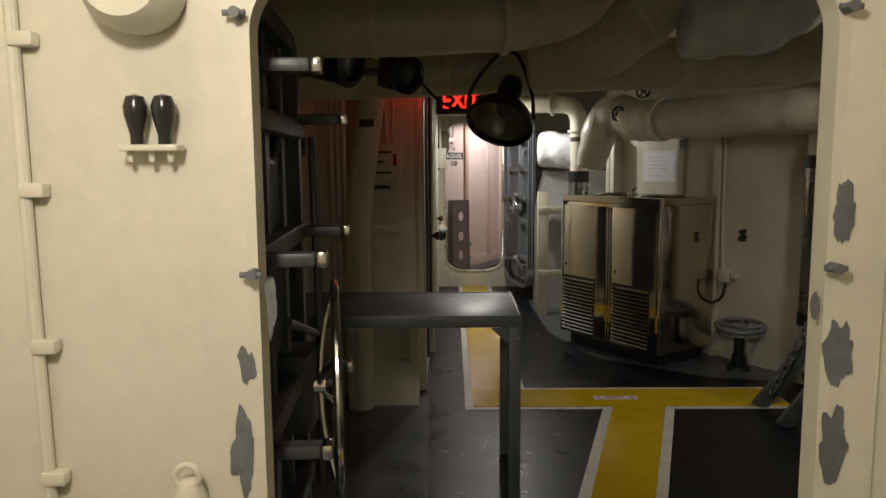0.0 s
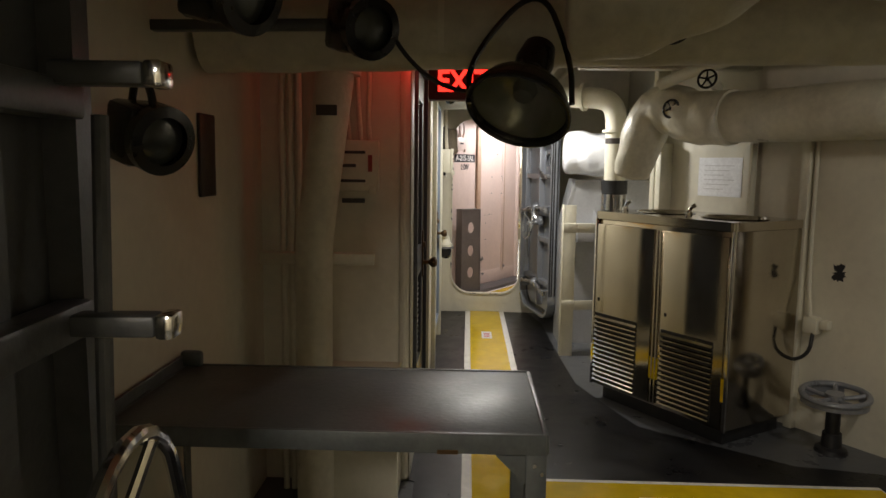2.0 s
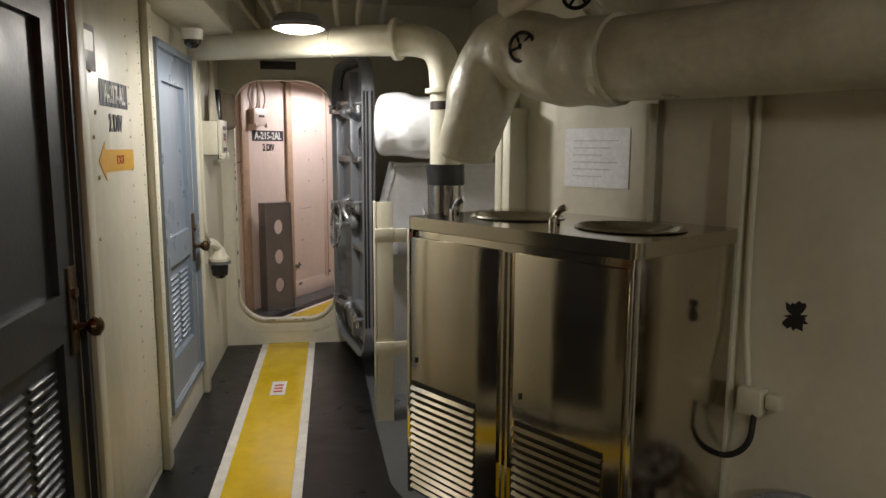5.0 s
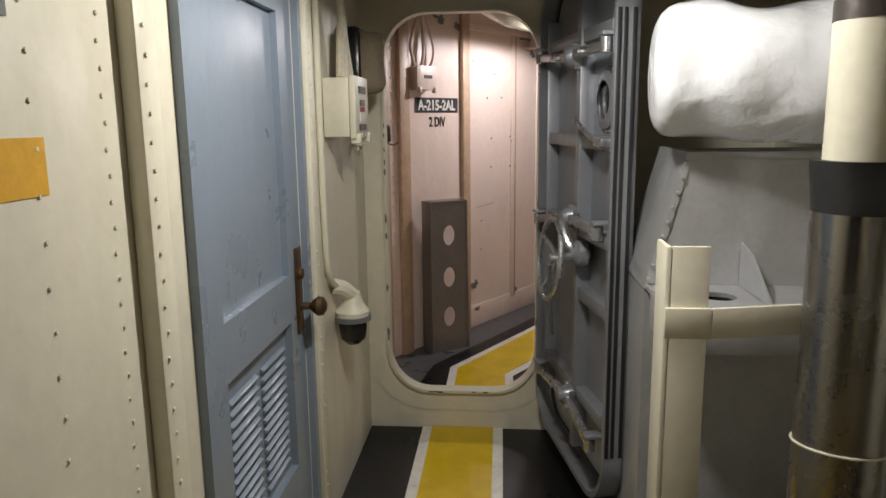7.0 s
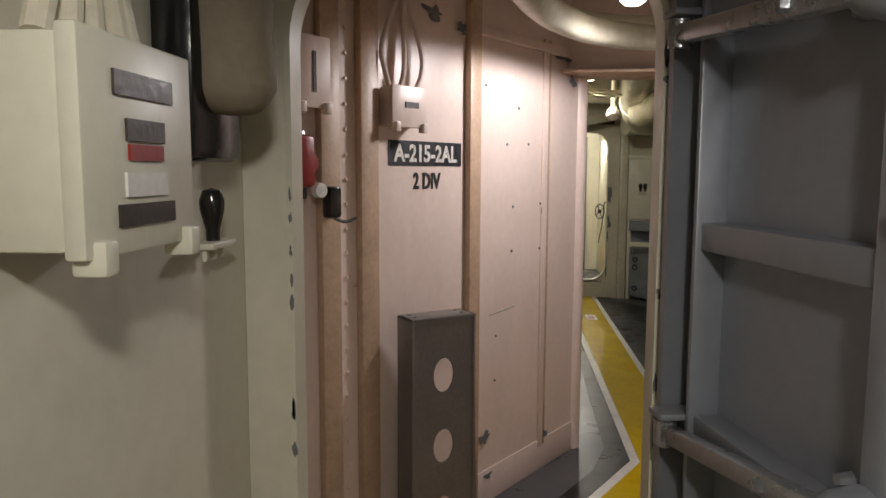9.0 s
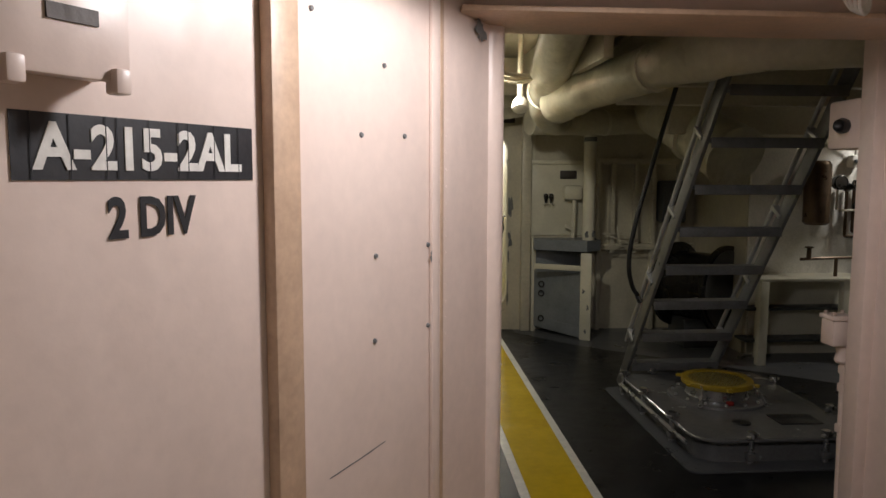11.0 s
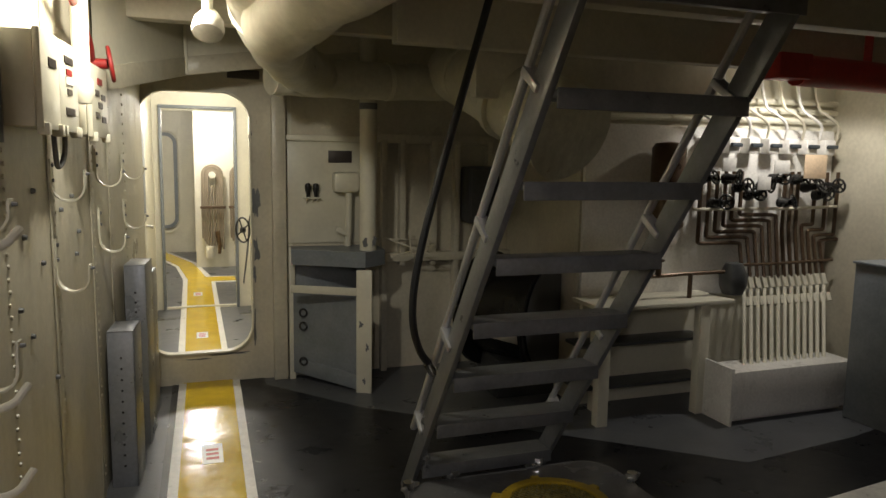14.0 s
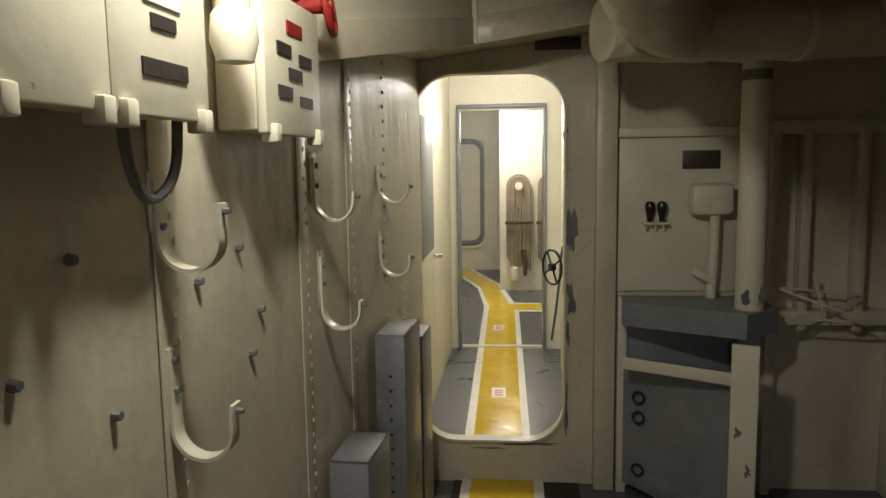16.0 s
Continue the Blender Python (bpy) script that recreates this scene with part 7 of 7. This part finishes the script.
solo("instruction_plate", box(4.80, 4.98, 13.72, 13.73, 1.41, 1.56, 0.004), PEACH, "pale orange framed instruction plate", "sign")
for k in range(8):
    x = 4.20 + 0.145 * k
    solo("cable_run", tube([(x, 13.88, 1.66), (x - 0.02, 13.84, 1.75), (x - 0.12, 13.84, 1.80 + 0.01 * (k % 3)), (x - 0.2, 13.88, 1.86), (x - 0.25, 13.9, 2.39)], 0.009, rounds=3), CABLE if k % 2 else SIGN_WHITE, "white cable looping over the manifold", "cable", group="manifold cables")
for k in range(3):
    solo("upper_pipe", tube([(3.42, 13.95, 1.76 + 0.06 * k), (4.0, 13.95, 1.77 + 0.06 * k), (5.28, 13.95, 1.78 + 0.06 * k)], 0.020, rounds=1), CREAM, "cream pipe running along the manifold wall", "pipe", group="manifold wall pipes")
g = thing("pressure_gauge", (3.62, 13.80, 1.34), "round pressure gauge with pale dial", "gauge")
part("case", lathe([(0.0, 0.0), (0.06, 0.0), (0.06, 0.045), (0.052, 0.05)], (4.05, 13.86, 1.44), (0, -1, 0), seg=28), LAMP_BLACK, g)
part("dial", lathe([(0.0, 0.046), (0.051, 0.046)], (4.05, 13.86, 1.44), (0, -1, 0), seg=28), FOIL, g)
part("stem", rod((4.05, 13.86, 1.38), (4.05, 13.86, 1.22), 0.010), CREAM, g)
t = thing("pump_motor", (4.35, 13.6, 0.85), "dark oily pump fitting on the bench", "pump")
part("body", lathe([(0.0, 0.0), (0.06, 0.0), (0.08, 0.05), (0.085, 0.12), (0.05, 0.19), (0.0, 0.20)], (4.30, 13.72, 0.70)), DARK_DOOR, t)
part("arm", tube([(3.68, 13.72, 0.83), (4.0, 13.72, 0.84), (4.25, 13.72, 0.84)], 0.012), COPPER, t)
part("drop", tube([(3.98, 13.72, 0.84), (3.98, 13.72, 0.69)], 0.014), COPPER, t)
part("tap", tube([(3.75, 13.72, 0.83), (3.75, 13.72, 0.92)], 0.018), COPPER, t)
part("tap_handle", ring((3.75, 13.72, 0.925), (0, 0, 1), 0.03, 0.006), COPPER, t)
t = thing("grey_cabinet", (5.04, 13.2, 0), "dark grey steel cabinet at the passage end", "cabinet")
part("body", box(4.82, 5.28, 12.98, 13.32, 0.0, 0.93, 0.008), GREY_BLUE, t)
part("top", box(4.81, 5.28, 12.97, 13.33, 0.93, 0.945, 0.003), GREY_BLUE, t)
part("door", box(4.86, 5.24, 12.965, 12.98, 0.06, 0.88, 0.004), GREY_BLUE, t)
part("post", box(4.90, 4.96, 13.10, 13.16, 0.945, TOP, 0.004), BEIGE, t)
t = thing("fire_main", (4.2, 13.0, 1.93), "bright red fire main with red alarm box", "pipe")
part("pipe", tube([(3.95, 13.0, 1.95), (4.5, 13.0, 1.94), (5.28, 13.0, 1.92)], 0.075, rounds=1, seg=18), FIRE_RED, t)
part("alarm_box", box(3.78, 3.98, 12.93, 13.05, 1.90, 2.02, 0.01), FIRE_RED, t)
part("hanger", rod((4.4, 13.0, 1.99), (4.4, 13.0, TOP), 0.02), FIRE_RED, t)
# Added as a light shield in front of the bright top of the manifold wall.
solo("overhead_beam", box(2.5, 3.95, 13.55, 13.63, 1.80, TOP, 0.006), BEIGE, "dark cream steel beam added beside the manifold to block its light", "beam", "structure")

# fittings at the passage corner
t = thing("horn_box", (2.12, 11.0, 1.66), "cream box with a round black horn at the passage corner", "loudspeaker")
part("box", box(2.08, 2.40, 10.765, 10.95, 1.58, 1.76, 0.012), PINK, t)
part("horn", lathe([(0.0, 0.0), (0.026, 0.0), (0.029, 0.02), (0.022, 0.04), (0.0, 0.018)], (2.075, 10.84, 1.664), (-0.8, -0.4, 0), seg=24), LAMP_BLACK, t)
t = thing("pipe_fitting", (2.12, 10.84, 0.0), "pinkish square valve fitting on a thin riser pipe", "valve")
part("body", box(2.05, 2.135, 10.80, 10.88, 0.845, 0.945, 0.010), PINK, t)
part("cap", box(2.045, 2.14, 10.795, 10.885, 0.945, 0.962, 0.004), PINK, t)
for x, y in ((2.06, 10.815), (2.06, 10.865), (2.125, 10.815), (2.125, 10.865)):
    part("bolt", bolts([(x, y, 0.962)], (0, 0, 1), 0.009, 0.012), PANEL, t)
part("neck", lathe([(0.030, 0.0), (0.022, -0.03), (0.030, -0.06), (0.022, -0.07)], (2.12, 10.84, 0.845), seg=20), PINK, t)
part("riser", rod((2.14, 10.84, 0.0), (2.13, 10.84, 0.79), 0.016, seg=16), PINK, t)
for z in (0.50, 0.66, 0.73):
    part("clamp", box(2.115, 2.19, 10.82, 10.86, z, z + 0.035, 0.005), PINK, t)
part("side_pipe", tube([(2.135, 10.84, 0.87), (2.17, 10.84, 0.86), (2.185, 10.83, 0.80), (2.185, 10.82, 0.0)], 0.014, rounds=2), PINK, t)
handwheel("handwheel", (1.99, 10.80, 0.13), (-0.35, -0.9, 0.25), 0.085, 0.009, PINK, t, 5, 0.02)
part("valve_stem", rod((1.99, 10.80, 0.13), (2.14, 10.84, 0.15), 0.013, seg=12), PINK, t)
t = thing("cable_coil", (1.68, 10.30, 1.96), "white cable coiled and tied under the overhead beam", "cable")
for k in range(4):
    part("loop", ring((1.68 + 0.006 * k, 10.24 - 0.008 * k, 1.965 - 0.004 * k), (0.4 + 0.1 * k, -1, 0.35 - 0.15 * k), 0.042 - 0.002 * k, 0.0045, seg=24, tseg=8), SIGN_WHITE, t)
part("hanger", tube([(1.68, 10.24, 2.005), (1.67, 10.25, 2.10), (1.66, 10.25, TOP)], 0.004), SIGN_WHITE, t)

# ---- beyond the far doorway ----
def jamb(name, x0, x1, y0, y1, z1, mt, label):
    return structure(name, box(x0, x1, y0, y1, 0.0, z1, 0.004), mt, label, "door frame")


t = thing("door_3", (0.84, 16.3, 0), "cream inner door standing open along the wall", "door", kind="structure")
part("door_leaf", box(0.80, 0.835, 15.35, 16.15, 0.12, 1.88, 0.004), CREAM, t)
part("door_handle", rod((0.835, 16.05, 0.95), (0.89, 16.05, 0.95), 0.014), CHROME, t)
part("panel", box(0.836, 0.842, 15.45, 16.05, 1.0, 1.75, 0.003), GREY_BLUE, t)
jamb("trim_inner_left", 0.885, 0.912, 17.47, 17.60, 1.93, GREY_BLUE, "grey steel jamb of the inner doorway")
jamb("trim_inner_right", 1.563, 1.59, 17.47, 17.60, 1.93, GREY_BLUE, "grey steel jamb of the inner doorway")
structure("trim_inner_top", box(0.885, 1.59, 17.47, 17.60, 1.93, 1.96, 0.004), GREY_BLUE, "grey steel head of the inner doorway", "door frame")
t = thing("half_open_door", (1.55, 16.4, 0), "cream door edge with dark latches", "door")
part("leaf", box(1.60, 1.64, 15.3, 16.1, 0.25, 1.84, 0.01), CREAM, t)
for z in (0.55, 1.0, 1.2, 1.7):
    part("latch", box(1.585, 1.60, 15.32, 15.38, z - 0.02, z + 0.02, 0.003), RUBBER_AND_SHADE, t)
part("lever", tube([(1.58, 15.4, 1.08), (1.54, 15.3, 1.1), (1.53, 15.28, 0.9), (1.50, 15.4, 0.6)], 0.006), CHIP, t)
handwheel("handwheel", (1.497, 15.33, 0.985), (1, 0.55, 0), 0.085, 0.006, LAMP_BLACK, t, 4, 0.02)
for x in (1.42, 1.78):
    t = thing("fire_hose", (x, 20.21, 0.5), "worn canvas fire hose folded over a wall rack", "hose", "hoses on the far wall")
    part("rack", box(x - 0.16, x + 0.16, 20.05, 20.085, 0.80, 0.835, 0.004), COPPER, t, "dark copper rack bar")
    part("saddle", rod((x, 20.06, 1.24), (x, 20.225, 1.24), 0.045), CREAM, t)
    for k in range(4):
        w = 0.055 + 0.024 * k
        arc = [(x + w * math.cos(radians(a)), 20.14 + 0.008 * (k % 2), 1.24 + w * math.sin(radians(a))) for a in range(180, -1, -20)]
        part("fold", tube([(x - w, 20.14, 0.28 + 0.04 * k), (x - w - 0.004, 20.13, 0.8), *arc, (x + w, 20.13, 0.8), (x + w, 20.14, 0.34 - 0.03 * k)], 0.014, rounds=1, seg=8), CANVAS, t)
    part("inner_fold", tube([(x - 0.02, 20.14, 0.3), (x - 0.02, 20.14, 1.1), (x + 0.02, 20.14, 1.1), (x + 0.02, 20.14, 0.3)], 0.016, rounds=1, seg=8), CANVAS, t)
    part("nozzle", tube([(x + 0.05, 20.10, 0.5), (x + 0.08, 20.07, 0.3), (x + 0.07, 20.07, 0.2)], lambda k: 0.03 - 0.012 * k), BRASS, t, "dark brass nozzle")
    part("hydrant", lathe([(0.0, 0.16), (0.05, 0.15), (0.06, 0.06), (0.05, 0.0), (0.0, 0.0)], (x - 0.05, 20.12, 0.14)), CREAM, t)
structure("wall_hose", slab([(1.20, 0), (2.3, 0), (2.3, TOP), (1.20, TOP)], [], 0.03, facing_y(20.25)), CREAM, "bright cream wall with hoses", "wall")
part("oval_collar", slab(rounded(0.36, 1.02, 0.31, 1.89, 0.2), [rounded(0.40, 0.98, 0.35, 1.85, 0.17)], 0.05, facing_y(21.9)), CREAM, None)
tagged(bpy.data.objects["oval_collar"], "cream coaming of the far oval doorway", "door frame", kind="structure")
# Made-up panel: its cream colour replaces the lit space past the open oval.
t = thing("oval_fill_panel", (0.69, 21.95, 0.3), "cream panel added in the open far oval for the lit space beyond", "door")
part("leaf", slab(rounded(0.405, 0.975, 0.355, 1.845, 0.165), [], 0.02, facing_y(21.96)), CREAM, t)
part("rim", slab(rounded(0.42, 0.96, 0.37, 1.83, 0.16), [rounded(0.47, 0.91, 0.42, 1.78, 0.12)], 0.02, facing_y(21.938)), GREY_BLUE, t)
dish_lamp((1.25, 19.55, 2.12), 0.14, "bright round ceiling lamp beyond the doorway")
dish_lamp((1.3, 16.2, 2.22), 0.10, "bright round ceiling lamp in the vestibule")
dish_lamp((1.02, 12.72, 2.20), 0.07, "lit ceiling lamp over the switch boxes")
dish_lamp((4.6, 13.42, 2.16), 0.10, "lit ceiling lamp over the valve manifold")
# The dish below is added for the assumed lobby lamp; it stays out of view.
dish_lamp((2.15, 3.20, 1.96), 0.10, "unseen dish lamp added beside the lobby ladder to light the slanting wall")
dish_lamp((-0.35, 0.15, 2.14), 0.12, "lit ceiling lamp over the entry")

# floor signs


def floor_sign(x, y, w, h, text=None, turn=0):
    t = thing("floor_sign", (x, y, 0.0125), "small white floor sticker with red print", "sign", "stickers on the walkway")
    m = pose(x, y, 0.0125, 0, 0, turn)
    part("sticker", slab([(-w / 2, -h / 2), (w / 2, -h / 2), (w / 2, h / 2), (-w / 2, h / 2)], [], 0.001, m), SIGN_WHITE, t)
    if text:
        words("lettering", text, h * 0.8, m @ Matrix.Translation((0, 0, 0.0012)), SIGN_RED, t, bold=0.001)
        for sx in (-1, 1):
            part("arrow", slab([(sx * w * 0.46, 0), (sx * w * 0.34, h * 0.22), (sx * w * 0.34, -h * 0.22)], [], 0.001, m @ Matrix.Translation((0, 0, 0.0008))), SIGN_RED, t)
    else:
        for k in range(3):
            part("print_bar", slab([(-w * 0.3, -h * 0.3 + k * h * 0.22), (w * 0.3, -h * 0.3 + k * h * 0.22), (w * 0.3, -h * 0.18 + k * h * 0.22), (-w * 0.3, -h * 0.18 + k * h * 0.22)], [], 0.0006, m @ Matrix.Translation((0, 0, 0.001))), SIGN_RED, t)


floor_sign(0.978, 4.14, 0.26, 0.062, "EXIT")
floor_sign(0.262, 7.09, 0.085, 0.24)
floor_sign(0.78, 9.52, 0.10, 0.22, turn=-33)
floor_sign(1.235, 13.83, 0.10, 0.24)
floor_sign(1.22, 16.34, 0.09, 0.2)
floor_sign(1.20, 18.2, 0.09, 0.2)
layer("floor_line_side", [(3.55, 12.36), (4.6, 12.5), (4.6, 12.62), (3.62, 12.50)], 0.005, WHITE_LINE, "white sign strip on the dark deck")
